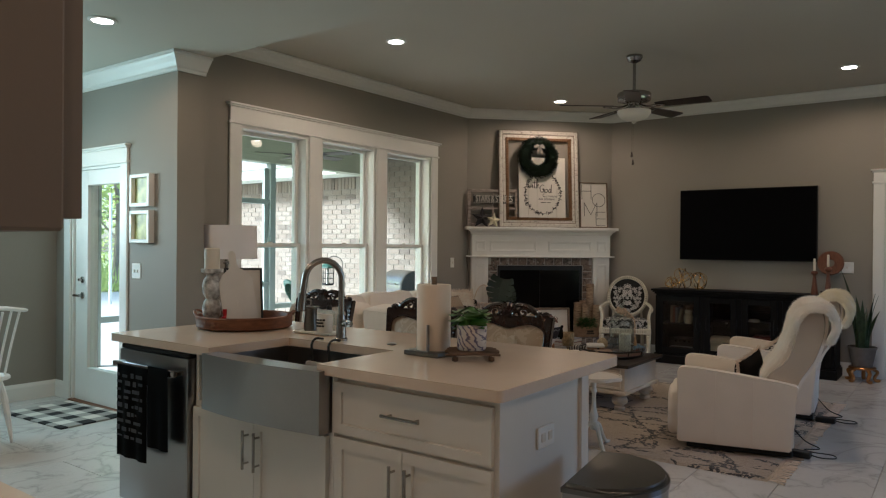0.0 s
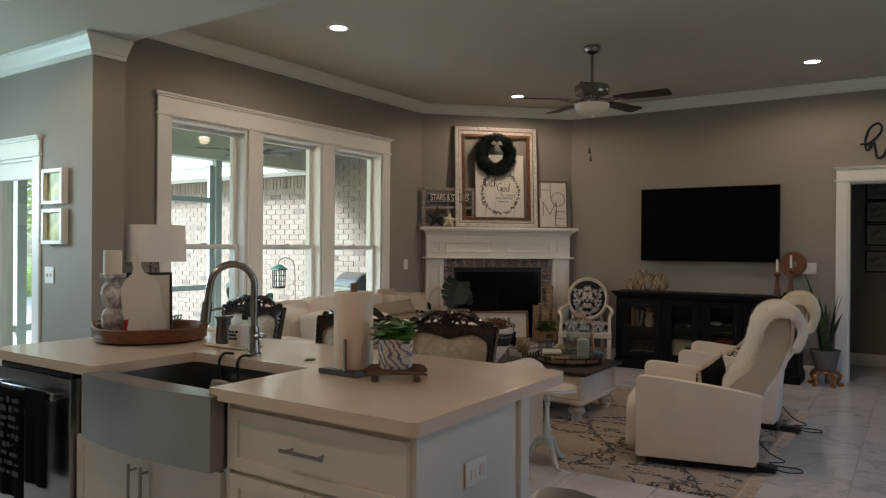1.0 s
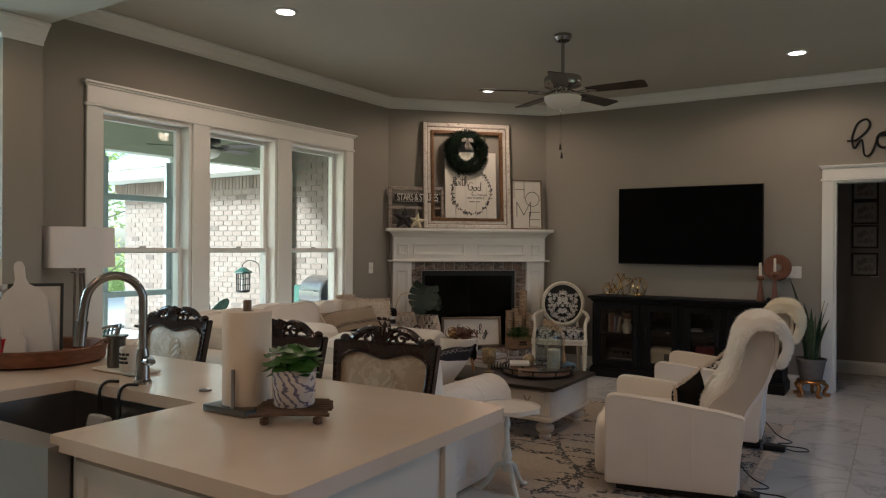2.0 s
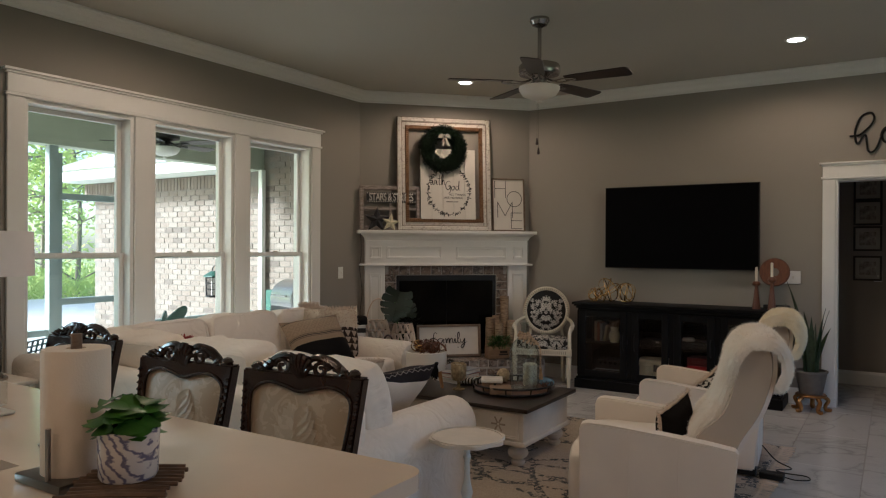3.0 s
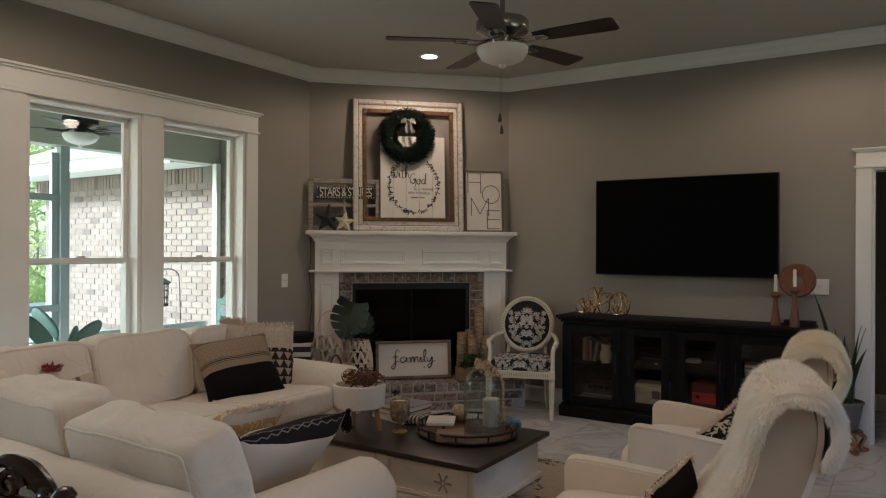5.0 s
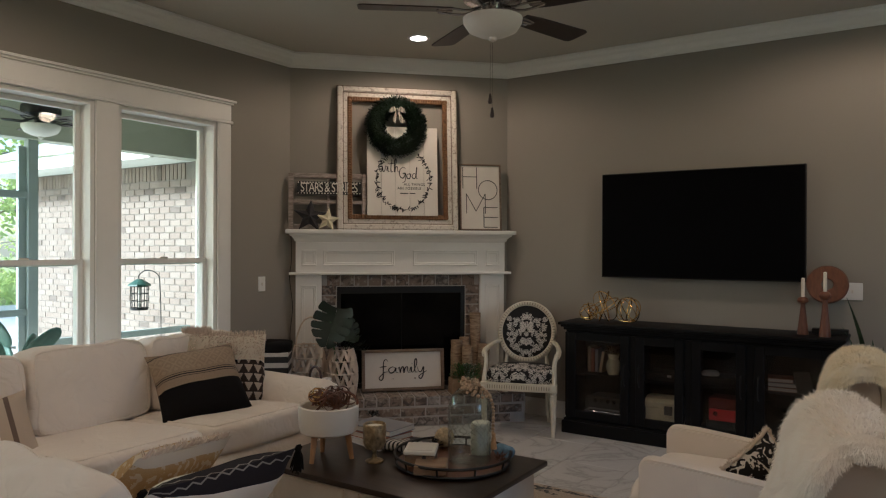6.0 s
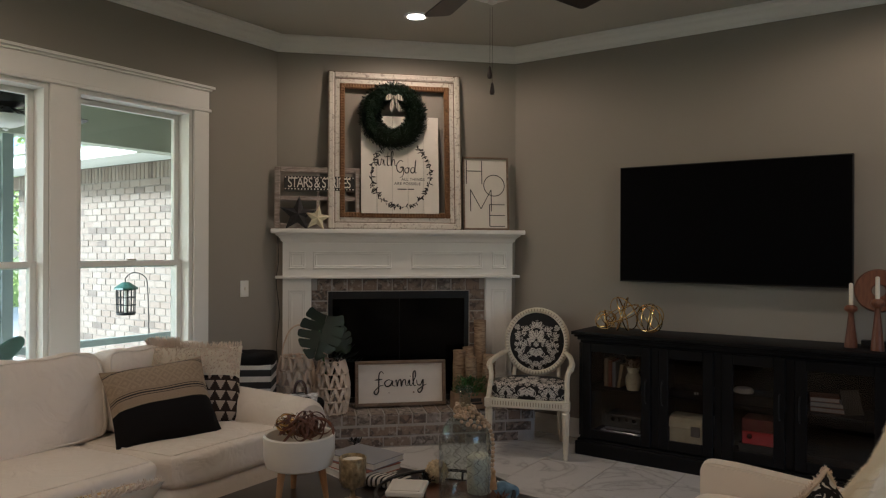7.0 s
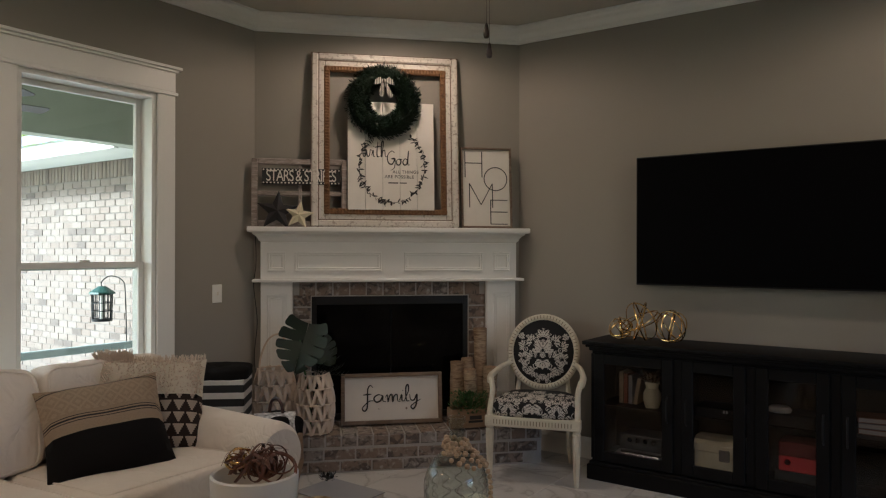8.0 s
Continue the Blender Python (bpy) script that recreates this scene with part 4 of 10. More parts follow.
# ---- two recliners ----
def recliner(m, label):
    """Faces -x; arms along x; the tall back leans over to +x."""
    ob = thing("recliner", m, label, "armchair", "recliners")
    L, W = 0.735, 0.70
    part("plinth", boxes((0.06, L - 0.03, -W / 2 + 0.05, W / 2 - 0.05, 0.012, 0.06), bevel=0.006), BLACK, ob, "black plinth")
    for s in (-1, 1):
        bm = bmesh.new()
        a, b = sorted((s * W / 2, s * (W / 2 - 0.085)))
        out = [(0.0, 0.055), (0.0, 0.52), (0.007, 0.54), (0.024, 0.552), (0.05, 0.556), (0.16, 0.55), (0.4, 0.525), (0.6, 0.5), (L - 0.012, 0.478), (L, 0.465), (L - 0.04, 0.055)]
        prism(bm, out, a, b, Matrix(((1, 0, 0, 0), (0, 0, 1, 0), (0, 1, 0, 0), (0, 0, 0, 1))))
        bmesh.ops.bevel(bm, geom=[e for e in bm.edges if e.calc_face_angle(0) > 1.0], offset=0.009, segments=2, affect="EDGES")
        arm = part("arm_panel", bm, LEATHER, ob)
        bm = bmesh.new()
        y = s * W / 2
        for x, z in ((0.24, 0.54), (0.47, 0.513)):
            tube(bm, [(x, y + s * 0.0005, 0.06), (x, y + s * 0.0005, z)], 0.0022, 6)
        seam = [(0.008, 0.07), (0.006, 0.45), (0.006, 0.5), (0.008, 0.525), (0.018, 0.541), (0.035, 0.55), (0.06, 0.552), (0.11, 0.55), (0.17, 0.546), (0.4, 0.521), (0.6, 0.496), (L - 0.05, 0.481), (L - 0.012, 0.472), (L - 0.008, 0.45), (L - 0.012, 0.4), (L - 0.045, 0.07)]
        tube(bm, smooth_path([(x, y - s * 0.006, z) for x, z in seam], 5), 0.004, 6)
        part("piping", bm, LEATHER, arm, "stitched seam and piping")
    bm = bmesh.new()
    puff(bm, 0.56, W - 0.18, 0.17, pose(0.27, 0, 0.37), 6, 9, 0.01, 2)
    part("seat_cushion", bm, LEATHER, ob)
    bm = bmesh.new()
    puff(bm, 0.13, W - 0.18, 0.33, pose(-0.01, 0, 0.225), 6, 8, 0.008, 3)
    part("footrest", bm, LEATHER, ob)
    # back: a thick leaning cushion, closed behind by a thin leather shell
    front = [(0.49, 0.36), (0.55, 0.515), (0.665, 0.63), (0.715, 0.78), (0.733, 0.89), (0.748, 0.938), (0.785, 0.974)]
    rear = [(0.835, 0.982), (0.88, 0.94), (0.887, 0.85), (0.868, 0.75), (0.825, 0.63), (0.742, 0.49), (0.70, 0.36)]
    outline = [(p.x, p.z) for p in smooth_path([(x, 0, z) for x, z in front + rear], 4)]
    bm = bmesh.new()
    rings = []
    for y, k in ((-0.275, 0.94), (-0.262, 0.985), (-0.24, 1.0), (0.24, 1.0), (0.262, 0.985), (0.275, 0.94)):
        rings.append([bm.verts.new((0.76 + (x - 0.76) * k, y * (1.0 if z < 0.75 else 1.0 - 0.35 * (z - 0.75)), 0.7 + (z - 0.7) * k)) for x, z in outline])
    q = len(outline)
    for a, b in zip(rings, rings[1:]):
        for i in range(q):
            bm.faces.new((a[i], a[(i + 1) % q], b[(i + 1) % q], b[i]))
    bm.faces.new(rings[0][::-1])
    bm.faces.new(rings[-1])
    part("backrest", bm, TAUPE_LEATHER, ob, "beige upholstered backrest")
    bm = bmesh.new()
    path = smooth_path([(x + 0.006, 0, z) for x, z in rear[1:]], 4)
    rings = []
    for p in path:
        w = 0.268 * (1.0 if p.z < 0.75 else 1.0 - 0.35 * (p.z - 0.75))
        rings.append([bm.verts.new((p.x + dx, y, p.z)) for dx, y in ((-0.03, -w), (-0.03, w), (0.012, w - 0.012), (0.02, 0), (0.012, -w + 0.012))])
    for a, b in zip(rings, rings[1:]):
        for i in range(5):
            bm.faces.new((a[i], a[(i + 1) % 5], b[(i + 1) % 5], b[i]))
    bm.faces.new(rings[0][::-1])
    bm.faces.new(rings[-1])
    part("back_panel", bm, LEATHER, ob)
    bm = bmesh.new()
    puff(bm, 0.07, W - 0.24, 0.24, pose(0.585, 0, 0.52, 0, 26, 0), 6, 9, 0.01, 5)
    part("back_cushion", bm, LEATHER, ob)
    part("rear_panel", boxes((0.64, 0.715, -W / 2 + 0.09, W / 2 - 0.09, 0.06, 0.47), bevel=0.012, seg=2), LEATHER, ob)
    return ob


R1 = pose(-1.574, 5.208, 0.012, 0, 0, 13)
R2 = pose(-1.625, 6.51, 0.012, 0, 0, 5.5)
recliner(R1, "ivory leather recliner with a fleece over its tall back")
recliner(R2, "ivory leather recliner with a cream fleece, beside the console")

# ---- coffee table ----
CT0, CT1, CU0, CU1, CTZ = -3.33, -2.13, 5.60, 6.42, 0.405
ct = thing("coffee_table", pose(0, 0, 0.012), "chalk-painted trunk coffee table with a dark top", "coffee table")
part("tabletop", boxes((CT0, CT1, CU0, CU1, CTZ - 0.04, CTZ - 0.012), bevel=0.008, seg=2), TABLE_TOP, ct, "dark brown wooden top")
part("body", boxes((CT0 + 0.05, CT1 - 0.05, CU0 + 0.05, CU1 - 0.05, 0.16, CTZ - 0.04), bevel=0.004), CHALK, ct)
part("base_moulding", boxes((CT0 + 0.03, CT1 - 0.03, CU0 + 0.03, CU1 - 0.03, 0.14, 0.168), bevel=0.008, seg=2), CHALK, ct)
for x in (CT0 + 0.12, CT1 - 0.12):
    for y in (CU0 + 0.12, CU1 - 0.12):
        bm = bmesh.new()
        lathe(bm, [(0, 0), (0.038, 0), (0.046, 0.012), (0.046, 0.028), (0.034, 0.036), (0.036, 0.044), (0.06, 0.06), (0.068, 0.082), (0.06, 0.104), (0.042, 0.116), (0.042, 0.124), (0.055, 0.13), (0.055, 0.14), (0, 0.14)], 20, (x, y, 0))
        part("bun_foot", bm, CHALK, ct)
bm = bmesh.new()
for x0, x1 in ((CT0 + 0.08, -2.78), (-2.7, CT1 - 0.08)):
    raised_panel(bm, x0, x1, CU0 + 0.05, 0.18, CTZ - 0.055, 0.01)
part("panel_moulding", bm, CHALK, ct)
bm = bmesh.new()
for k in range(6):
    a = radians(90 + 60 * k)
    box(bm, -0.006, 0.006, -0.004, 0.0, 0.008, 0.052, 0.002, mat=pose(-2.36, CU0 + 0.05, 0.265, 0, math.degrees(a), 0))
part("star_ornament", bm, shader("worn_star_paint", (0.36, 0.30, 0.235), 0.8, vary=0.25, scale=30), ct, "small worn wooden star")

# ---- media console ----
cons = thing("media_console", pose(0, 0, 0), "black media console with four glazed doors", "media console")
QX0, QX1, QY0, QY1, QZ = -2.93, -1.03, 8.44, 8.82, 0.875
part("cabinet_top", boxes((QX0 - 0.045, QX1 + 0.045, QY0 - 0.045, QY1 + 0.01, QZ - 0.024, QZ), bevel=0.006, seg=2), BLACKWOOD, cons)
part("cornice", boxes((QX0 - 0.03, QX1 + 0.03, QY0 - 0.03, QY1, QZ - 0.04, QZ - 0.024), (QX0 - 0.012, QX1 + 0.012, QY0 - 0.012, QY1, QZ - 0.062, QZ - 0.04), bevel=0.005), BLACKWOOD, cons)
part("plinth", boxes((QX0 - 0.022, QX1 + 0.022, QY0 - 0.022, QY1, 0.0, 0.095), (QX0 - 0.01, QX1 + 0.01, QY0 - 0.01, QY1, 0.095, 0.115), bevel=0.005), BLACKWOOD, cons)
divs = [QX0, -2.385, -1.98, -1.56, QX1]
part("back_panel", boxes((QX0, QX1, QY1 - 0.015, QY1 - 0.003, 0.115, QZ - 0.062)), BLACKWOOD, cons, smooth=False)
part("bottom_board", boxes((QX0, QX1, QY0 + 0.02, QY1 - 0.015, 0.115, 0.135)), BLACKWOOD, cons, smooth=False)
part("top_board", boxes((QX0, QX1, QY0 + 0.02, QY1 - 0.015, QZ - 0.082, QZ - 0.062)), BLACKWOOD, cons, smooth=False)
for i, x in enumerate(divs):
    part("upright", boxes((x - (0.0 if i == 0 else 0.022), x + (0.0 if i == 4 else 0.022), QY0 + 0.002, QY1 - 0.015, 0.135, QZ - 0.082)), BLACKWOOD, cons, smooth=False)
for a, b in zip(divs, divs[1:]):
    part("shelf", boxes((a + 0.025, b - 0.025, QY0 + 0.04, QY1 - 0.015, 0.452, 0.47)), BLACKWOOD, cons, smooth=False)
for i, (a, b) in enumerate(zip(divs, divs[1:])):
    a, b, s = a + 0.026, b - 0.026, 0.066
    z0, z1 = 0.125, QZ - 0.075
    d = part("door", boxes((a, a + s, QY0 - 0.012, QY0 + 0.01, z0, z1), (b - s, b, QY0 - 0.012, QY0 + 0.01, z0, z1), (a + s, b - s, QY0 - 0.012, QY0 + 0.01, z1 - s, z1), (a + s, b - s, QY0 - 0.012, QY0 + 0.01, z0, z0 + s), bevel=0.004), BLACKWOOD, cons)
    g = part("pane", boxes((a + s - 0.004, b - s + 0.004, QY0, QY0 + 0.004, z0 + s - 0.004, z1 - s + 0.004)), CAB_GLASS, d, smooth=False)
    g.visible_shadow = False
    bm = bmesh.new()
    hx = b - 0.03 if i % 2 == 0 else a + 0.03
    tube(bm, smooth_path([(hx, QY0 - 0.012, 0.42), (hx, QY0 - 0.035, 0.44), (hx, QY0 - 0.038, 0.5), (hx, QY0 - 0.035, 0.56), (hx, QY0 - 0.012, 0.58)], 4), 0.005, 8)
    part("handle", bm, BLACK, d)

tv = thing("television", pose(-2.003, 8.80, 1.64), "large black flat-screen television on the wall", "television")
part("bezel", boxes((-0.748, 0.748, -0.045, 0.0, -0.418, 0.418), bevel=0.006, seg=2), BLACK, tv)
part("screen", boxes((-0.74, 0.74, -0.047, -0.0455, -0.408, 0.41)), TV_BLACK, tv, smooth=False)
part("wall_mount", boxes((-0.25, 0.25, 0.0, 0.05, -0.15, 0.15)), BLACK, tv, smooth=False)

# ---- rug ----
RX0, RX1, RY0, RY1 = -4.1, -0.86, 4.55, 7.18


def rug_pattern():
    """Ivory pile with thin broken dark lines that cross in diamonds and zigzags."""
    m, n, l, b = node_kit("ivory_shag_with_black_lines", 0.95)
    v = coords(n)
    wob = noise_tex(n, l, v, 3.2, 3)
    wob2 = noise_tex(n, l, v, 26, 2)
    x, y, z = axes(n, l, v)
    gaps = noise_tex(n, l, stretched(n, l, v, (1, 1, 1)), 2.1, 2)
    lines = None
    for kx, ky, per, width in ((1.0, 0.62, 2.3, 0.055), (-0.8, 1.0, 2.0, 0.055), (0.35, 1.0, 3.1, 0.06), (1.0, -0.15, 1.5, 0.04), (-0.1, 1.0, 5.2, 0.075)):
        s = mathnode(n, l, "ADD", mathnode(n, l, "MULTIPLY", x, kx * per), mathnode(n, l, "MULTIPLY", y, ky * per))
        s = mathnode(n, l, "ADD", s, mathnode(n, l, "MULTIPLY_ADD", wob, 0.5, mathnode(n, l, "MULTIPLY", wob2, 0.07)))
        d = mathnode(n, l, "ABSOLUTE", mathnode(n, l, "SUBTRACT", mathnode(n, l, "FRACT", s), 0.5))
        k = mathnode(n, l, "LESS_THAN", d, width)
        lines = k if lines is None else mathnode(n, l, "MAXIMUM", lines, k)
    lines = mathnode(n, l, "MULTIPLY", lines, mathnode(n, l, "GREATER_THAN", gaps, 0.46))
    lines = mathnode(n, l, "MULTIPLY", lines, mathnode(n, l, "GREATER_THAN", noise_tex(n, l, v, 46, 2), 0.46))
    ivory = mixcol(n, l, noise_tex(n, l, v, 55, 3), (0.34, 0.265, 0.19), (0.60, 0.50, 0.38))
    l.new(mixcol(n, l, lines, ivory, (0.014, 0.012, 0.012)), b.inputs["Base Color"])
    b.inputs["Sheen Weight"].default_value = 0.3
    bumped(n, l, b, noise_tex(n, l, v, 120, 2), 1.0, 0.012)
    return m


RUG = rug_pattern()
rug = thing("area_rug", pose(0, 0, 0), "ivory shag rug with broken black lines and fringe", "rug")
bm = bmesh.new()
nx, ny = 130, 105
grid = [[bm.verts.new((RX0 + (RX1 - RX0) * i / nx, RY0 + (RY1 - RY0) * j / ny, 0.0005 if i in (0, nx) or j in (0, ny) else 0.012 + 0.005 * noise.noise(Vector((i * 0.9, j * 0.9, 0))))) for j in range(ny + 1)] for i in range(nx + 1)]
for i in range(nx):
    for j in range(ny):
        bm.faces.new((grid[i][j], grid[i + 1][j], grid[i + 1][j + 1], grid[i][j + 1]))
part("shag_weave", bm, RUG, rug)
bm = bmesh.new()
rng = random.Random(2)
for k in range(105):
    y = RY0 + 0.015 + k * (RY1 - RY0 - 0.03) / 104
    tube(bm, [(RX1 - 0.01, y, 0.008), (RX1 + 0.03, y + rng.uniform(-.006, .006), 0.007), (RX1 + 0.085 + rng.uniform(-.01, .01), y + rng.uniform(-.02, .02), 0.004)], 0.006, 4, flat=0.6, taper=lambda t: 0.6 + 0.7 * t)
    if k:
        tube(bm, [(RX1 + 0.004, y, 0.008), (RX1 + 0.024, y - 0.012, 0.008), (RX1 + 0.004, y - 0.025, 0.008)], 0.0025, 4)
tagged(part("fringe", bm, ROPE, rug, "knotted cream fringe"), kind="stuff")

# ---- on and round the mantel ----
def leaning(x, d, z, lean):
    """A pose against the chimney wall: x along it, d out from it at the foot, leaning back."""
    return DIAG @ pose(x, -d, z, -lean, 0, 0)


def leaf_blade(bm, base, along, side, length, width, bend=0.15, n=3):
    """A small pointed leaf of 2n faces from base, bent away from along x side."""
    nrm = along.cross(side).normalized()
    prev = None
    for i in range(n + 1):
        t = i / n
        w = width * math.sin(math.pi * min(1, 0.12 + 0.88 * t)) ** 0.8 / 2
        c = base + along * (length * t) + nrm * (bend * length * t * t)
        row = (bm.verts.new(c - side * w + nrm * w * 0.3), bm.verts.new(c), bm.verts.new(c + side * w + nrm * w * 0.3))
        if prev:
            for k in (0, 1):
                bm.faces.new((prev[k], prev[k + 1], row[k + 1], row[k]))
        prev = row


def worn_white():
    m, n, l, b = node_kit("worn_white_frame_paint", 0.6)
    v = coords(n)
    a = noise_tex(n, l, stretched(n, l, v, (9, 9, 9)), 4.0, 7, 1.2)
    f = mathnode(n, l, "MULTIPLY", mathnode(n, l, "MULTIPLY", mathnode(n, l, "SUBTRACT", a, 0.54), 7.0, clamp=True), 0.75)
    l.new(mixcol(n, l, f, mixcol(n, l, noise_tex(n, l, v, 5), (0.58, 0.53, 0.46), (0.72, 0.68, 0.62)), (0.24, 0.19, 0.15)), b.inputs["Base Color"])
    bumped(n, l, b, a, 0.4, 0.003)
    return m


WORN = worn_white()
OCHRE = wood("carved_ochre_wood", (0.10, 0.045, 0.015), (0.30, 0.155, 0.06), 0.55, 20, (2, 2, 2))
SH = 1.607


def hollow(bm, x0, x1, z0, z1, w, y0, y1, bevel=0.004):
    box(bm, x0, x0 + w, y0, y1, z0, z1, bevel)
    box(bm, x1 - w, x1, y0, y1, z0, z1, bevel)
    box(bm, x0 + w, x1 - w, y0, y1, z0, z0 + w, bevel)
    box(bm, x0 + w, x1 - w, y0, y1, z1 - w, z1, bevel)


pf = thing("picture_frame", leaning(-0.045, 0.108, SH, 4.6) @ Matrix.Diagonal((1.005, 1, 1.018, 1)), "large worn white frame with a carved ochre inner edge", "picture frame")
bm = bmesh.new()
hollow(bm, -0.515, 0.515, 0.0, 1.205, 0.045, -0.045, 0.0, 0.008)
hollow(bm, -0.475, 0.475, 0.04, 1.165, 0.05, -0.03, -0.002, 0.006)
part("outer_moulding", bm, WORN, pf)
# outer rim is bare worn wood; inner strip paints the groove's shade
bm = bmesh.new()
hollow(bm, -0.521, 0.521, 0.0, 1.211, 0.007, -0.036, -0.001, 0.002)
hollow(bm, -0.4705, 0.4705, 0.0445, 1.1605, 0.008, -0.0335, -0.028, 0.001)
part("worn_edge_and_groove_shade", bm, SIGN_WOOD, pf, "bare brown worn outer edge and a brown strip painted as groove shade")
bm = bmesh.new()
hollow(bm, -0.43, 0.43, 0.085, 1.12, 0.04, -0.04, -0.004, 0.006)
part("inner_moulding", bm, OCHRE, pf, "carved ochre beaded moulding")
bm = bmesh.new()
for a in range(40):
    for z in (0.105, 1.10):
        box(bm, -0.42 + a * 0.0215, -0.408 + a * 0.0215, -0.046, -0.04, z - 0.014, z + 0.014, 0.003, mat=None)
for a in range(48):
    for x in (-0.41, 0.41):
        box(bm, x - 0.014, x + 0.014, -0.046, -0.04, 0.1 + a * 0.0208, 0.112 + a * 0.0208, 0.003)
tagged(part("carved_bead", bm, OCHRE, pf), kind="stuff")


# white plank board with words and a drawn garland
PLANK_W = shader("white_plank", (0.74, 0.70, 0.63), 0.65, vary=0.05, scale=7, fine=60, bump=0.1)
board = thing("plank_sign", leaning(-0.01, 0.138, SH + 0.122, 4.6), "white plank sign with script words and a drawn garland", "sign")
for k in range(5):
    part("plank", boxes((-0.305 + k * 0.122 + 0.0012, -0.183 + k * 0.122 - 0.0012, -0.012, 0.0, 0.0, 0.765), bevel=0.0015), PLANK_W, board, smooth=False)


def strokes(rows, x, z, size, r, y=0.0, tall=1.0):
    """Handwriting: each row is a stroke of x, z pairs in letter units."""
    bm = bmesh.new()
    for row in rows:
        pts = smooth_path([(x + size * a, y, z + size * tall * b) for a, b in row], 5)
        tube(bm, pts, r, 6, flat=1.0, taper=lambda t: 0.55 + 0.75 * math.sin(math.pi * t))
    return bm


L_F = [[(0.62, 0.95), (0.5, 1.12), (0.38, 0.9), (0.36, 0.3), (0.34, -0.35), (0.22, -0.55), (0.12, -0.35), (0.4, 0.05), (0.62, 0.12)], [(0.15, 0.5), (0.55, 0.55)]]
L_A = [[(0.5, 0.42), (0.3, 0.5), (0.1, 0.28), (0.2, 0.02), (0.4, 0.1), (0.52, 0.42), (0.52, 0.1), (0.66, 0.02)]]
L_M = [[(0.02, 0.3), (0.1, 0.48), (0.14, 0.0), (0.2, 0.36), (0.32, 0.48), (0.36, 0.0), (0.42, 0.36), (0.56, 0.48), (0.6, 0.06), (0.74, 0.04)]]
L_I = [[(0.0, 0.1), (0.1, 0.46), (0.12, 0.08), (0.24, 0.04)], [(0.14, 0.7), (0.16, 0.74)]]
L_L = [[(0.0, 0.06), (0.2, 0.7), (0.18, 1.1), (0.08, 0.9), (0.1, 0.1), (0.24, 0.04)]]
L_Y = [[(0.04, 0.46), (0.08, 0.12), (0.24, 0.08), (0.38, 0.46), (0.34, -0.2), (0.2, -0.5), (0.1, -0.3), (0.42, 0.02), (0.56, 0.12)]]
L_W = [[(0.0, 0.46), (0.08, 0.04), (0.22, 0.1), (0.28, 0.44), (0.34, 0.04), (0.48, 0.12), (0.54, 0.5), (0.64, 0.42)]]
L_T = [[(0.16, 1.05), (0.1, 0.3), (0.14, 0.02), (0.28, 0.06)], [(-0.06, 0.66), (0.36, 0.74)]]
L_H = [[(0.0, 0.05), (0.2, 0.8), (0.16, 1.12), (0.06, 0.85), (0.06, 0.0), (0.14, 0.36), (0.28, 0.46), (0.34, 0.04), (0.48, 0.06)]]
L_G = [[(0.6, 0.92), (0.36, 1.05), (0.06, 0.7), (0.1, 0.2), (0.38, 0.05), (0.58, 0.42), (0.36, 0.46), (0.62, 0.46), (0.56, -0.2), (0.3, -0.4)]]
L_O = [[(0.3, 0.46), (0.08, 0.34), (0.1, 0.04), (0.32, 0.04), (0.4, 0.34), (0.26, 0.46), (0.5, 0.42)]]
L_D = [[(0.42, 0.4), (0.22, 0.48), (0.06, 0.22), (0.18, 0.02), (0.38, 0.16), (0.5, 1.1), (0.44, 0.1), (0.58, 0.04)]]


def script(word, x, z, size, r, y, parent, label, gap=0.0, tall=1.0):
    bm = bmesh.new()
    for rows, adv in word:
        other = strokes(rows, x, z, size, r, y, tall)
        me = bpy.data.meshes.new("stroke")
        other.to_mesh(me)
        other.free()
        bm.from_mesh(me)
        bpy.data.meshes.remove(me)
        x += (adv + gap) * size
    return part("lettering", bm, INK, parent, label)


script([(L_W, 0.62), (L_I, 0.26), (L_T, 0.34), (L_H, 0.5)], -0.203, 0.372, 0.104, 0.0034, -0.0135, board, "black script words")
script([(L_G, 0.66), (L_O, 0.48), (L_D, 0.6)], -0.032, 0.318, 0.094, 0.0036, -0.0135, board, "black script words")
for words, sz, x, z in (("ALL THINGS", 0.031, 0.10, 0.268), ("ARE POSSIBLE", 0.031, 0.056, 0.233)):
    part("small_words", moved(letters(words, sz, 0.002, spacing=1.1), pose(x, -0.0135, z)), INK, board, smooth=False)
part("reference_bar", boxes((-0.022, 0.048, -0.0135, -0.012, 0.186, 0.194), (0.058, 0.108, -0.0135, -0.012, 0.187, 0.194)), INK, board, smooth=False)
bm = bmesh.new()
rng = random.Random(4)
ring = [(0.004 + 0.232 * math.cos(radians(a)), -0.0128, 0.305 + 0.255 * math.sin(radians(a))) for a in range(125, 416, 10)]
tube(bm, smooth_path(ring, 3), 0.0016, 5)
for p in smooth_path(ring, 2):
    for s in (-1, 0, 1):
        a = rng.uniform(0, 6.3)
        d, e = Vector((math.cos(a), 0, math.sin(a))), Vector((-math.sin(a), 0, math.cos(a)))
        if rng.random() < 0.85:
            leaf_blade(bm, Vector(p) - Vector((0, 0.001, 0)), d, e, rng.uniform(0.018, 0.042), rng.uniform(0.006, 0.013), 0.0)
tagged(part("garland_drawing", bm, INK, board, "dark drawn garland of leaves"), kind="stuff")
bm = bmesh.new()
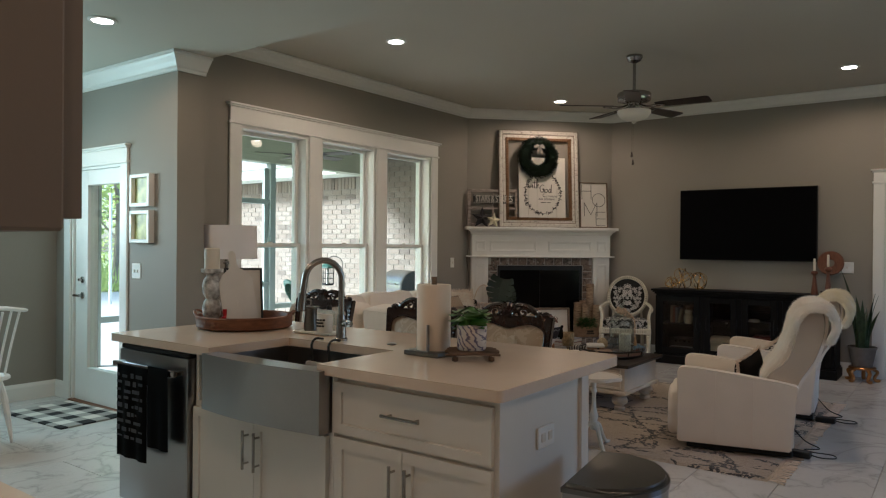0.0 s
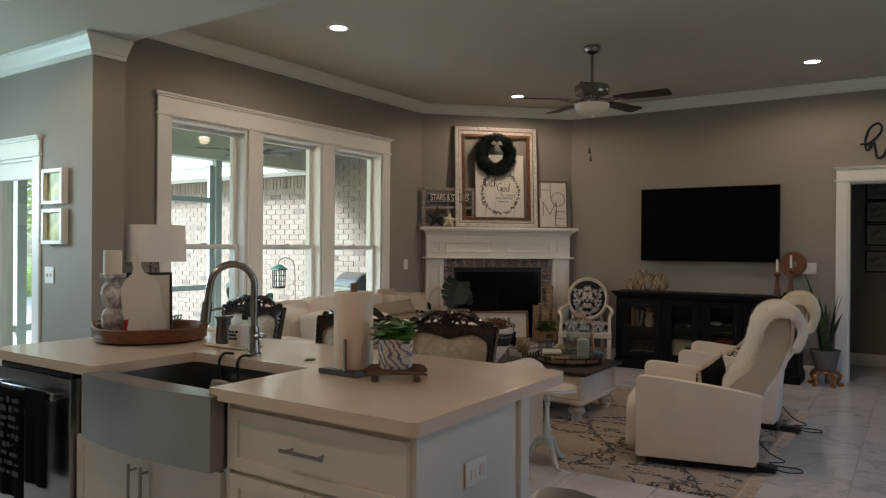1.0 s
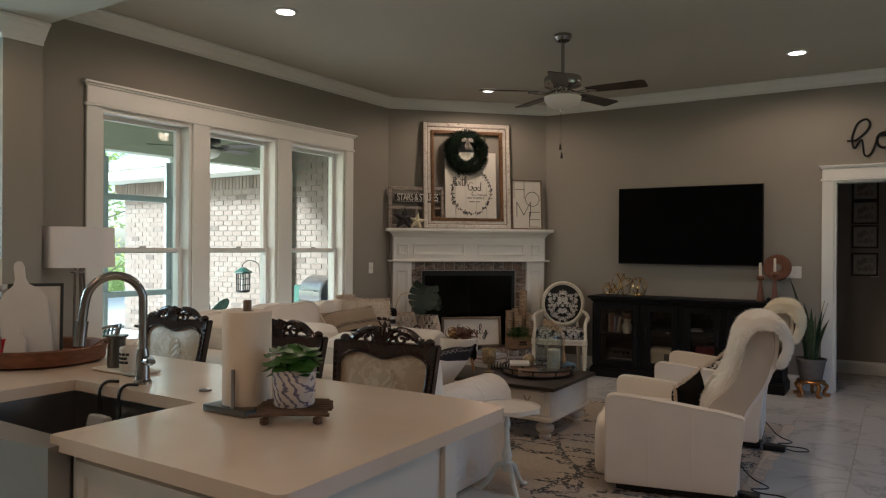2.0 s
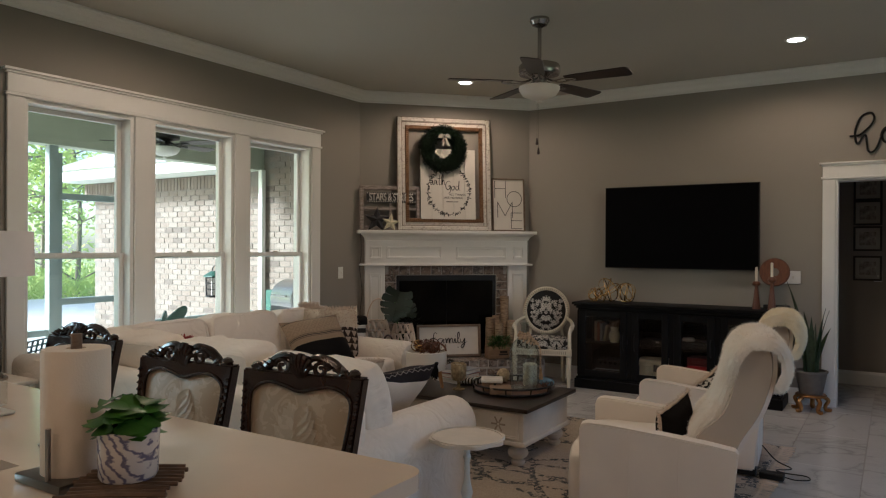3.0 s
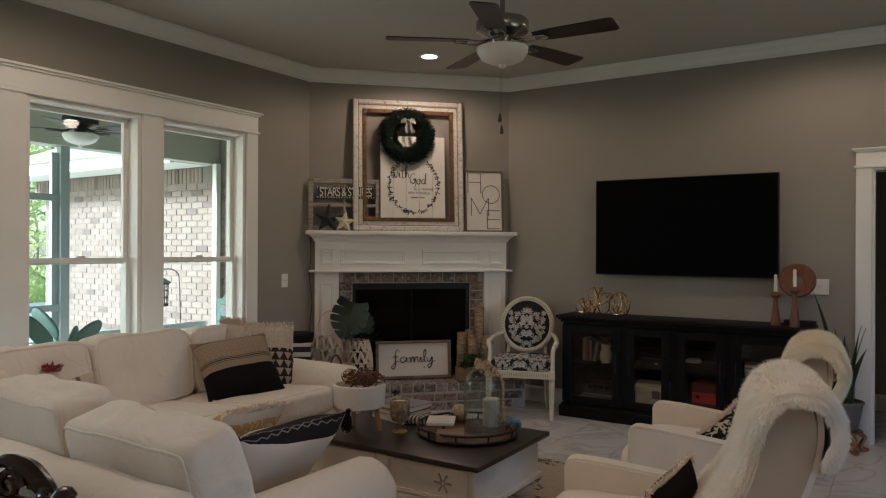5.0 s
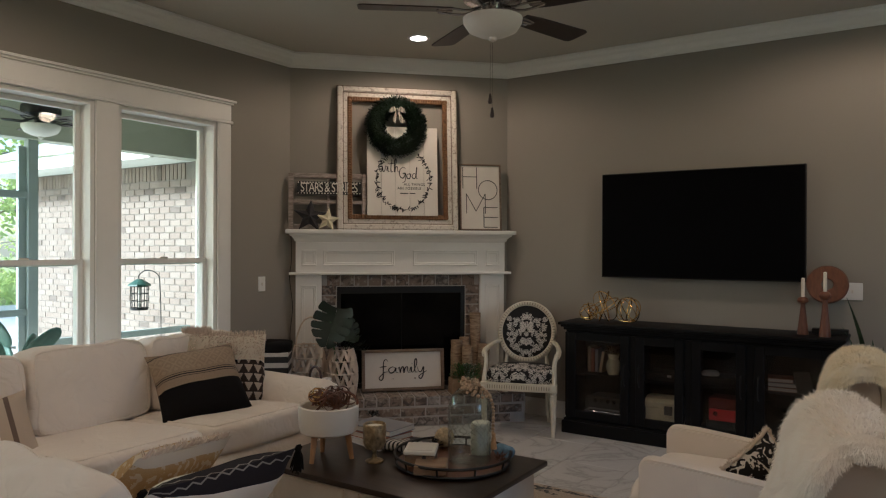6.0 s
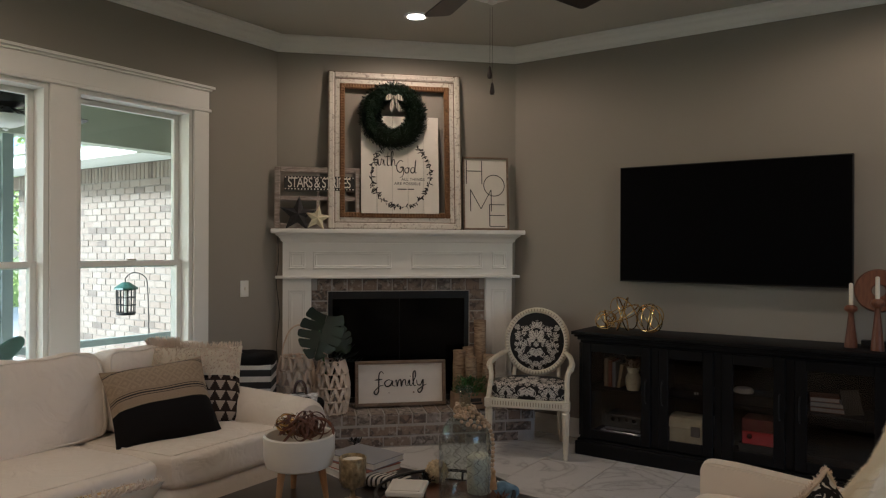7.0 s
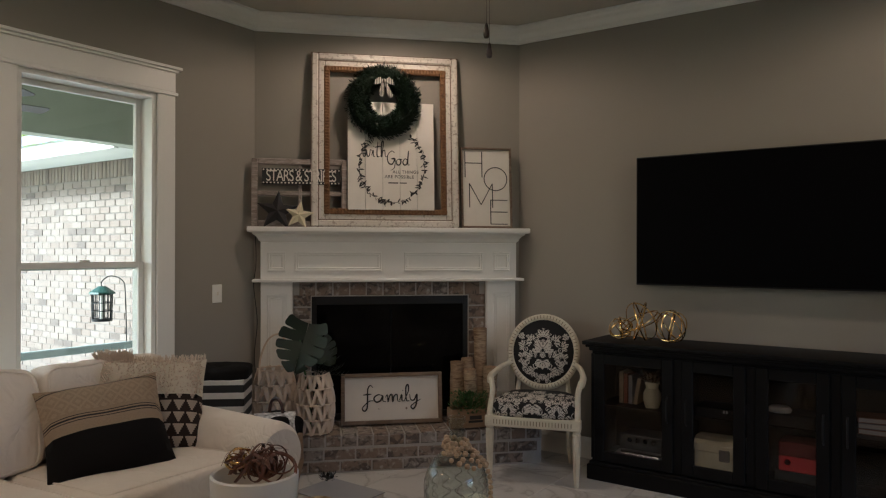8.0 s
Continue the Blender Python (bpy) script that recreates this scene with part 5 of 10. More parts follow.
for p in ring[::2]:
    for k in range(3):
        lathe(bm, [(0.0, -0.006), (0.011, -0.003), (0.012, 0.0), (0, 0.001)], 8, (p[0] + rng.uniform(-0.026, 0.026), -0.0135, p[2] + rng.uniform(-0.026, 0.026)), pose(0, 0, 0, 90))
tagged(part("garland_bolls", bm, CERAMIC, board, "white cotton bolls"), kind="stuff")

# wreath of small leaves
wr = thing("wreath", leaning(-0.066, 0.125, 2.493, 3.5), "dense dark green boxwood wreath with a striped bow", "wreath")
bm = bmesh.new()
lathe_pts = [(0.182 * math.cos(2 * math.pi * k / 40), 0.03, 0.182 * math.sin(2 * math.pi * k / 40)) for k in range(40)]
tube(bm, lathe_pts, 0.066, 10, closed=True)
part("wreath_core", bm, DEEP_LEAF, wr)
bm = bmesh.new()
rng = random.Random(7)
for k in range(6500):
    a, b = rng.uniform(0, 2 * math.pi), rng.uniform(0, 2 * math.pi)
    rad = Vector((math.cos(a), 0, math.sin(a)))
    outw = (rad * math.cos(b) + Vector((0, -1, 0)) * abs(math.sin(b))).normalized()
    base = rad * 0.182 + Vector((0, 0.03, 0)) + outw * rng.uniform(0.04, 0.08)
    tang = Vector((-math.sin(a), 0, math.cos(a)))
    along = (outw * rng.uniform(0.5, 1) + tang * rng.uniform(0.2, 1.1) + Vector((rng.uniform(-.3, .3), rng.uniform(-.3, .1), rng.uniform(-.3, .3)))).normalized()
    side = along.cross(outw)
    if side.length < 0.05:
        continue
    leaf_blade(bm, base, along, side.normalized(), rng.uniform(0.02, 0.038), rng.uniform(0.009, 0.013), rng.uniform(-0.2, 0.3), 2)
tagged(part("leaves", bm, DEEP_LEAF, wr), kind="stuff")


def striped(name, a, b, axis, scale, duty=0.5, rough=0.9):
    m, n, l, bs = node_kit(name, rough)
    c = axes(n, l, coords(n))[axis]
    f = mathnode(n, l, "GREATER_THAN", mathnode(n, l, "FRACT", mathnode(n, l, "MULTIPLY", c, scale)), duty)
    v = noise_tex(n, l, coords(n), 30)
    l.new(mixcol(n, l, f, a, mixcol(n, l, v, b, tuple(q * 0.8 for q in b))), bs.inputs["Base Color"])
    bumped(n, l, bs, noise_tex(n, l, coords(n), 250), 0.3, 0.001)
    return m


RIBBON = striped("striped_ribbon", (0.03, 0.03, 0.03), (0.5, 0.46, 0.4), 0, 85, 0.5)
bm = bmesh.new()
for s in (-1, 1):
    loop_ = [(0, 0.125), (s * 0.03, 0.155), (s * 0.062, 0.135), (s * 0.07, 0.10), (s * 0.035, 0.105)]
    prism(bm, [(x, z) for x, z in loop_][:: s], -0.006, 0.006, Matrix(((1, 0, 0, 0), (0, 0, 1, -0.06), (0, 1, 0, 0), (0, 0, 0, 1))))
    tail = [(0, 0.125), (s * 0.018, 0.12), (s * 0.05 + 0.015, 0.03 - 0.01 * s), (s * 0.028 + 0.01, 0.012), (s * 0.012 + 0.01, 0.035)]
    prism(bm, tail[:: s], -0.003, 0.003, Matrix(((1, 0, 0, 0), (0, 0, 1, -0.055), (0, 1, 0, 0), (0, 0, 0, 1))))
lathe(bm, [(0, -0.018), (0.016, -0.008), (0.016, 0.008), (0, 0.018)], 10, (0, -0.066, 0.125))
part("bow", bm, RIBBON, wr, "black and cream striped ribbon bow")

# word picture with thin letters
hs = thing("word_sign", leaning(0.685, 0.095, SH, 5.0), "white sign with thin stacked letters in a brown frame", "sign")
part("board", boxes((-0.175, 0.175, -0.012, -0.002, 0.012, 0.575)), OFFWHITE, hs, smooth=False)
bm = bmesh.new()
hollow(bm, -0.188, 0.188, 0.0, 0.588, 0.014, -0.028, 0.0, 0.002)
part("frame", bm, SIGN_WOOD, hs, "thin brown wooden frame")
f, t = -0.0135, 0.003


def bar(x0, z0, x1, z1, w=0.0032):
    bm = bmesh.new()
    tube(bm, [(x0, f, z0), (x1, f, z1)], w, 6)
    return bm


def joined(*bms):
    out = bmesh.new()
    for b in bms:
        me = bpy.data.meshes.new("piece")
        b.to_mesh(me)
        b.free()
        out.from_mesh(me)
        bpy.data.meshes.remove(me)
    return out


part("letter_h", joined(bar(-0.155, 0.37, -0.155, 0.56), bar(-0.03, 0.37, -0.03, 0.56), bar(-0.155, 0.475, -0.03, 0.475)), INK, hs)
ringo = [(0.07 + 0.085 * math.cos(2 * math.pi * k / 40), f, 0.36 + 0.085 * math.sin(2 * math.pi * k / 40)) for k in range(40)]
bm = bmesh.new()
tube(bm, ringo, 0.0032, 6, closed=True)
part("letter_o", bm, INK, hs)
part("letter_m", joined(bar(-0.125, 0.15, -0.125, 0.325), bar(-0.125, 0.325, -0.04, 0.17), bar(-0.04, 0.17, 0.045, 0.325), bar(0.045, 0.325, 0.045, 0.15)), INK, hs)
part("letter_e", joined(bar(0.03, 0.03, 0.03, 0.205), bar(0.03, 0.205, 0.155, 0.205), bar(0.03, 0.118, 0.155, 0.118), bar(0.03, 0.03, 0.155, 0.03)), INK, hs)

# old window frame with a banner, and two stars
ow = thing("old_window_frame", leaning(-0.64, 0.095, SH, 3.5), "weathered old window frame with a lettered banner", "window frame")
bm = bmesh.new()
hollow(bm, -0.325, 0.325, 0.0, 0.47, 0.04, -0.03, 0.0, 0.004)
box(bm, -0.012, 0.012, -0.026, -0.004, 0.04, 0.43, 0.003)
box(bm, -0.285, 0.285, -0.025, -0.005, 0.215, 0.245, 0.003)
part("window_frame", bm, OLD_WOOD, ow)
part("banner", boxes((-0.255, 0.275, -0.042, -0.03, 0.29, 0.4), bevel=0.002), FRAME_BLACK, ow, "black banner board")
part("banner_words", moved(letters("STARS & STRIPES", 0.11, 0.003, spacing=0.86), pose(0.01, -0.0435, 0.345) @ Matrix.Diagonal((0.68, 1, 1, 1))), OFFWHITE, ow, "white capital letters", smooth=False)
bm = bmesh.new()
for k in range(22):
    for z in (0.3, 0.39):
        box(bm, -0.25 + k * 0.0243, -0.24 + k * 0.0243, -0.0445, -0.042, z - 0.005, z + 0.005)
tagged(part("banner_dots", bm, OFFWHITE, ow, "white dots along the banner"), kind="stuff")


CREAM_TIN = shader("cream_tin", (0.66, 0.6, 0.42), 0.6, vary=0.2, scale=14)


def star(name, m, r, material, label):
    """A five-pointed star with ridges to its middle."""
    bm = bmesh.new()
    rim = [bm.verts.new(((r if k % 2 == 0 else r * 0.42) * math.sin(math.pi * k / 5), 0, (r if k % 2 == 0 else r * 0.42) * math.cos(math.pi * k / 5))) for k in range(10)]
    tip, back = bm.verts.new((0, -r * 0.22, 0)), bm.verts.new((0, r * 0.05, 0))
    for k in range(10):
        bm.faces.new((rim[k], rim[(k + 1) % 10], tip))
        bm.faces.new((rim[(k + 1) % 10], rim[k], back))
    return single(name, bm, material, m, label, "star", "stars on the mantel", smooth=False)


star("star_ornament", DIAG @ pose(-0.79, -0.15, SH + 0.105, -8, 4, 0), 0.145, shader("black_tin", (0.03, 0.028, 0.03), 0.5, 0.4, vary=0.3, scale=14), "large black tin star on the mantel")
star("star_ornament", DIAG @ pose(-0.645, -0.165, SH + 0.078, -8, 8, 0), 0.104, CREAM_TIN, "small cream painted star on the mantel")

# framed word on the hearth
fs = thing("framed_sign", leaning(-0.01, 0.2, 0.25, 7), "white sign with the script word family, framed in wood", "sign")
part("board", boxes((-0.325, 0.325, -0.012, -0.002, 0.02, 0.325)), OFFWHITE, fs, smooth=False)
bm = bmesh.new()
hollow(bm, -0.35, 0.35, 0.0, 0.345, 0.026, -0.035, 0.0, 0.003)
part("frame", bm, SIGN_WOOD, fs, "brown wooden frame")
script([(L_F, 0.56), (L_A, 0.62), (L_M, 0.68), (L_I, 0.22), (L_L, 0.22), (L_Y, 0.5)], -0.222, 0.147, 0.148, 0.0042, -0.0155, fs, "black script word", tall=0.7)
for x in (-0.09, 0.1):
    bm = bmesh.new()
    lathe(bm, [(0, -0.004), (0.008, -0.003), (0.008, 0), (0, 0)], 10, (x, -0.012, 0.1), pose(0, 0, 0, 90))
    part("stud", bm, SIGN_WOOD, fs)


# woven lanterns on the hearth
def lantern(m, h, r, label, handle=False):
    ob = thing("rope_lantern", m, label, "lantern", "rope lanterns")
    prof = lambda z: r * (0.62 + 0.44 * math.sin(math.pi * (1.12 - z / h) * 0.72))
    for z in (0.006, h * 0.25, h * 0.5, h * 0.76, h - 0.006):
        bm = bmesh.new()
        rr = prof(z)
        tube(bm, [(rr * math.cos(2 * math.pi * k / 28), rr * math.sin(2 * math.pi * k / 28), z) for k in range(28)], 0.006, 6, closed=True)
        part("hoop", bm, ROPE, ob)
    zs = [0.0, h * 0.25, h * 0.5, h * 0.76, h]
    for b in range(4):
        bm = bmesh.new()
        for k in range(11):
            for s in (-1, 1):
                pts = []
                for i in range(4):
                    t = i / 3
                    z = zs[b] + (zs[b + 1] - zs[b]) * t
                    a = 2 * math.pi * (k + s * 0.5 * t) / 11
                    pts.append((prof(z) * math.cos(a), prof(z) * math.sin(a), z))
                tube(bm, pts, 0.0165, 6, flat=0.25)
        tagged(part("woven_band", bm, ROPE, ob), kind="stuff")
    bm = bmesh.new()
    lathe(bm, [(0, 0.003), (r * 0.75, 0.003), (r * 0.75, 0.012), (0, 0.012)], 20)
    part("base", bm, ROPE, ob)
    if handle:
        bm = bmesh.new()
        tube(bm, smooth_path([(-r * 0.75, 0, h * 0.8), (-r * 0.66, 0, h + 0.07), (-r * 0.3, 0, h + 0.19), (r * 0.2, 0, h + 0.225), (r * 0.55, 0, h + 0.17), (r * 0.5, 0, h + 0.1)], 6), 0.006, 8)
        part("handle", bm, ROPE, ob, "bent white rope handle")
    return ob


lantern(DIAG @ pose(-0.8, -0.24, 0.25), 0.41, 0.138, "white woven rope lantern with a bent handle on the hearth", True)
lantern(DIAG @ pose(-0.535, -0.34, 0.25), 0.385, 0.118, "white woven rope vase holding a monstera leaf")

# monstera leaf and a fern spray
mon = thing("monstera_leaf", DIAG @ pose(-0.56, -0.33, 0.26), "dark green split monstera leaf in a woven vase", "plant")
bm = bmesh.new()
tube(bm, smooth_path([(0, 0, 0), (-0.01, -0.02, 0.2), (-0.05, -0.05, 0.45), (-0.07, -0.06, 0.6)], 5), 0.006, 6)
part("stalk", bm, LEAF, mon)


def split_leaf(bm, m, size):
    """A broad heart-shaped leaf, whole near the midrib, with narrow cuts through its outer half."""
    def edge(t):
        return size * (0.42 + 0.58 * math.sin(math.pi * min(1, 0.1 + 0.82 * t)) ** 0.7) * (1 - 0.8 * t ** 4)

    fresh = []
    steps = (0, 0.2, 0.4, 0.55, 0.7, 0.85, 0.95, 1.0)
    for s in (-1, 1):
        for k in range(5):
            rows = []
            for u in steps:
                gap = 0.0 if u < 0.5 else 0.07 if u < 0.6 else 0.13 if u < 0.9 else 0.2 if u < 1 else 0.5
                line = []
                for q in (0, 0.5, 1):
                    t = (k + gap / 2 + q * (1 - gap)) / 5
                    x = s * edge(t) * u
                    z = size * (0.92 - 1.84 * t) - size * 0.14 * u * (0.2 + t) + (size * 0.26 * u * u * (1 - 2.5 * t) if t < 0.4 else 0)
                    line.append(bm.verts.new((x, -0.22 * size * u * u + 0.05 * size * math.sin(7 * t + s), z)))
                fresh += line
                rows.append(line)
            for a, b in zip(rows, rows[1:]):
                for q in (0, 1):
                    bm.faces.new((a[q], a[q + 1], b[q + 1], b[q]) if s < 0 else (b[q], b[q + 1], a[q + 1], a[q]))
    bmesh.ops.transform(bm, matrix=m, verts=fresh)


bm = bmesh.new()
split_leaf(bm, pose(-0.06, -0.08, 0.56, -14, 14, -16), 0.172)
bmesh.ops.solidify(bm, geom=bm.faces[:], thickness=0.002)
part("leaf", bm, DEEP_LEAF, mon)
bm = bmesh.new()
split_leaf(bm, pose(0.06, -0.02, 0.52, -30, -24, 40), 0.12)
bmesh.ops.solidify(bm, geom=bm.faces[:], thickness=0.002)
part("leaf", bm, DEEP_LEAF, mon)
bm = bmesh.new()
rng = random.Random(5)
for j in range(5):
    top = Vector((0.1 + 0.03 * j, -0.01 * j, 0.56 - 0.05 * j))
    pts = smooth_path([(0.0, 0, 0.1), (0.03 + 0.01 * j, 0, 0.34), tuple(top)], 6)
    tube(bm, pts, 0.0025, 5)
    for p in pts[5:]:
        for s in (-1, 1):
            d = Vector((s * 0.8, rng.uniform(-.4, .4), 0.7)).normalized()
            leaf_blade(bm, Vector(p), d, Vector((0, 1, 0)), 0.05, 0.012, 0.1, 2)
tagged(part("fern_spray", bm, DEEP_LEAF, mon), kind="stuff")

# cut logs and a crate with a small plant at the other end of the hearth
rng = random.Random(11)
for u, d, r, h in ((0.455, 0.17, 0.05, 0.41), (0.545, 0.15, 0.045, 0.43), (0.635, 0.13, 0.046, 0.64), (0.54, 0.26, 0.044, 0.37), (0.665, 0.24, 0.052, 0.38)):
    bm = bmesh.new()
    prof = [(0, 0.0), (r, 0.0)] + [(r * (1 + rng.uniform(-0.05, 0.05)), h * k / 8) for k in range(1, 8)] + [(r, h), (0, h)]
    vs = lathe(bm, prof, 14)
    for v in vs:
        v.co.x += 0.012 * noise.noise(v.co * 9 + Vector((u * 9, 0, 0)))
    log = thing("log", DIAG @ pose(u, -d, 0.25, rng.uniform(-2, 2), rng.uniform(-3, 3), rng.uniform(0, 360)), "upright birch log with pale cut end", "log", "fireside logs")
    part("bark", bm, LOG, log)
    bm = bmesh.new()
    lathe(bm, [(0, h), (r * 0.93, h), (r * 0.93, h + 0.002), (0, h + 0.003)], 14)
    part("cut_end", bm, CRATE, log, "pale cut wood")
cr = thing("wooden_crate", DIAG @ pose(0.50, -0.36, 0.25, 0, 0, 4), "small wooden crate with a dark printed mark", "crate")
for y in (-0.06, 0.05):
    part("side_board", boxes((-0.14, 0.14, y, y + 0.01, 0.0, 0.125), bevel=0.002), CRATE, cr)
for x in (-0.14, 0.13):
    part("end_board", boxes((x, x + 0.01, -0.05, 0.05, 0.0, 0.125), bevel=0.002), CRATE, cr)
part("bottom", boxes((-0.13, 0.13, -0.05, 0.05, 0.0, 0.01)), CRATE, cr, smooth=False)
part("printed_mark", joined(moved(boxes((-0.05, 0.05, -0.0625, -0.06, 0.035, 0.05)), pose(0.03, 0, 0)), moved(boxes((-0.042, 0.042, -0.0625, -0.06, 0.056, 0.082), bevel=0.001), pose(0.03, 0, 0))), INK, cr, smooth=False)


def bushy(bm, n, r, h, rng, size=(0.03, 0.055), width=0.016):
    for k in range(n):
        a, t = rng.uniform(0, 2 * math.pi), rng.random()
        out = Vector((math.cos(a), math.sin(a), rng.uniform(0.0, 1.4))).normalized()
        base = Vector((math.cos(a) * r * t, math.sin(a) * r * t, h * rng.uniform(0.1, 1)))
        side = out.cross(Vector((0, 0, 1))).normalized()
        leaf_blade(bm, base, out, side, rng.uniform(*size), width * rng.uniform(0.7, 1.3), rng.uniform(-0.4, 0.2), 2)


bm = bmesh.new()
bushy(bm, 620, 0.13, 0.14, random.Random(3), (0.018, 0.034), 0.014)
single("small_bush", bm, LEAF, DIAG @ pose(0.50, -0.36, 0.335), "small green leafy bush in a wooden crate", "plant")

# striped box with a folded throw beside the hearth
sbx = thing("storage_box", pose(-4.79, 7.02, 0, 0, 0, 40), "black and white striped storage box", "box")
part("body", boxes((-0.18, 0.18, -0.14, 0.14, 0.0, 0.66), bevel=0.006), striped("striped_box", (0.012, 0.012, 0.012), (0.68, 0.65, 0.6), 2, 12.0, 0.55, 0.6), sbx)
bm = bmesh.new()
puff(bm, 0.38, 0.3, 0.09, pose(0, 0, 0.69), 5, 8, 0.03, 3)
part("folded_throw", bm, BLACK_CLOTH, sbx, "black folded throw")
bk = thing("basket", pose(-4.36, 7.08, 0.06), "woven basket with a fringed grey throw", "basket")
bm = bmesh.new()
lathe(bm, [(0, 0), (0.15, 0), (0.18, 0.12), (0.175, 0.3), (0.165, 0.31), (0.168, 0.12), (0.14, 0.012), (0, 0.012)], 24)
part("body", bm, CRATE, bk)
bm = bmesh.new()
tube(bm, [(0.05 + 0.056 * math.cos(math.pi * k / 12), -0.02, 0.43 + 0.085 * math.sin(math.pi * k / 12)) for k in range(-3, 16)], 0.009, 8)
part("handle", bm, shader("dark_brown_leather", (0.055, 0.024, 0.016), 0.5, vary=0.3, scale=20), bk, "brown leather handle")
THROW = shader("grey_fringed_throw", (0.10, 0.10, 0.105), 0.95, vary=0.9, scale=40, fine=120, bump=0.8, bump_dist=0.004, hue=(0.72, 0.69, 0.66))
bm = bmesh.new()
puff(bm, 0.30, 0.28, 0.16, pose(0.03, -0.0, 0.345), 3.2, 9, 0.05, 6)
part("folded_throw", bm, BLACK_CLOTH, bk, "black folded throw")
bm = bmesh.new()
path = smooth_path([(0.02, 0, 0.425), (0.09, 0, 0.435), (0.16, 0, 0.41), (0.205, 0, 0.34), (0.215, 0, 0.24), (0.225, 0, 0.14)], 5)
rows = [[bm.verts.new(Vector((p.x + 0.012 * noise.noise(Vector((q * 0.8, i * 0.15, 2))), 0, p.z)) + Vector((0, (q / 9 - 0.5) * 0.24 + 0.01 * math.sin(i * 0.4), 0))) for q in range(10)] for i, p in enumerate(path)]
for a, b in zip(rows, rows[1:]):
    for q in range(9):
        bm.faces.new((a[q], b[q], b[q + 1], a[q + 1]))
moved(bm, pose(0, 0, 0, 0, 0, -38))
hem = [v.co.copy() for v in rows[-1]]
bmesh.ops.solidify(bm, geom=bm.faces[:], thickness=0.008)
throw = part("throw", bm, THROW, bk, "hanging grey and white throw")
bm = bmesh.new()
rng = random.Random(44)
for a, b in zip(hem, hem[1:]):
    for q in range(6):
        p = a.lerp(b, (q + rng.random()) / 6)
        tube(bm, [p, p + Vector((rng.uniform(-.01, .01), rng.uniform(-.01, .01), -0.045))], 0.0035, 4)
tagged(part("fringe", bm, ROPE, throw, "cream yarn fringe"), kind="stuff")

# cord down the corner
bm = bmesh.new()
tube(bm, smooth_path([(-0.945, -0.02, 1.57), (-0.94, -0.03, 1.35), (-0.955, -0.03, 1.2), (-0.93, -0.04, 0.95), (-0.95, -0.03, 0.7), (-0.92, -0.04, 0.45)], 6), 0.003, 6)
part("power_cord", bm, BLACK, fire, "thin black power cord")

# ---- ceiling fan ----
def ceiling_fan(m, drop, label, blades, metal, blade_mat, reach=0.66, first=4.0, pull=True):
    ob = thing("ceiling_fan", m, label, "ceiling fan")
    bm = bmesh.new()
    lathe(bm, [(0, 0), (0.07, 0), (0.072, -0.02), (0.055, -0.05), (0.022, -0.065), (0.014, -0.07), (0.014, -drop + 0.02), (0.03, -drop + 0.015), (0.03, -drop)], 24)
    part("downrod", bm, metal, ob)
    bm = bmesh.new()
    z = -drop
    lathe(bm, [(0.0, z + 0.002), (0.12, z), (0.142, z - 0.008), (0.15, z - 0.022), (0.15, z - 0.066), (0.144, z - 0.08), (0.1, z - 0.09), (0.06, z - 0.104), (0.05, z - 0.12), (0.05, z - 0.145), (0.075, z - 0.155), (0.08, z - 0.165), (0, z - 0.166)], 36)
    part("motor_housing", bm, metal, ob)
    bm = bmesh.new()
    lathe(bm, [(0.135, z - 0.164), (0.148, z - 0.168), (0.146, z - 0.19), (0.122, z - 0.228), (0.075, z - 0.25), (0.03, z - 0.262), (0.02, z - 0.262), (0.02, z - 0.275), (0.0, z - 0.285)], 32)
    part("glass_bowl", bm, BOWL, ob, "frosted white glass bowl")
    for k in range(blades):
        a = radians(first + 360 / blades * k)
        rot = pose(0, 0, 0, 0, 0, math.degrees(a))
        bm = bmesh.new()
        outline = [(0.2, -0.05), (0.3, -0.062), (reach - 0.03, -0.074), (reach - 0.008, -0.066), (reach, -0.045), (reach, 0.045), (reach - 0.008, 0.066), (reach - 0.03, 0.074), (0.3, 0.062), (0.2, 0.05)]
        prism(bm, outline, -0.003, 0.003)
        blade = part("blade", moved(bm, rot @ pose(0, 0, z - 0.128, -9, 0, 0)), blade_mat, ob, "dark wooden blade")
        bm = bmesh.new()
        for s in (-1, 1):
            tube(bm, smooth_path([(0.06, s * 0.01, z - 0.115), (0.13, s * 0.03, z - 0.14), (0.2, s * 0.042, z - 0.138), (0.27, s * 0.025, z - 0.136)], 4), 0.006, 6)
        box(bm, 0.2, 0.28, -0.012, 0.012, z - 0.14, z - 0.133, 0.002)
        part("blade_arm", moved(bm, rot), metal, blade, "metal blade arm")
    if pull:
        for dx, h in ((-0.03, 0.24), (-0.018, 0.31)):
            bm = bmesh.new()
            tube(bm, [(dx, 0.03, z - 0.28), (dx, 0.03, z - 0.285 - h)], 0.0007, 5)
            lathe(bm, [(0, 0.0), (0.006, -0.01), (0.011, -0.045), (0.008, -0.055), (0, -0.057)], 10, (dx, 0.03, z - 0.285 - h))
            part("pull_chain", bm, BLADE, ob, "pull chain with a wooden bob")
    return ob


ceiling_fan(pose(-2.365, 6.265, CZ), 0.33, "brushed nickel ceiling fan with five dark blades and a glass bowl", 5, CHROME, BLADE, 0.665, 2.0)


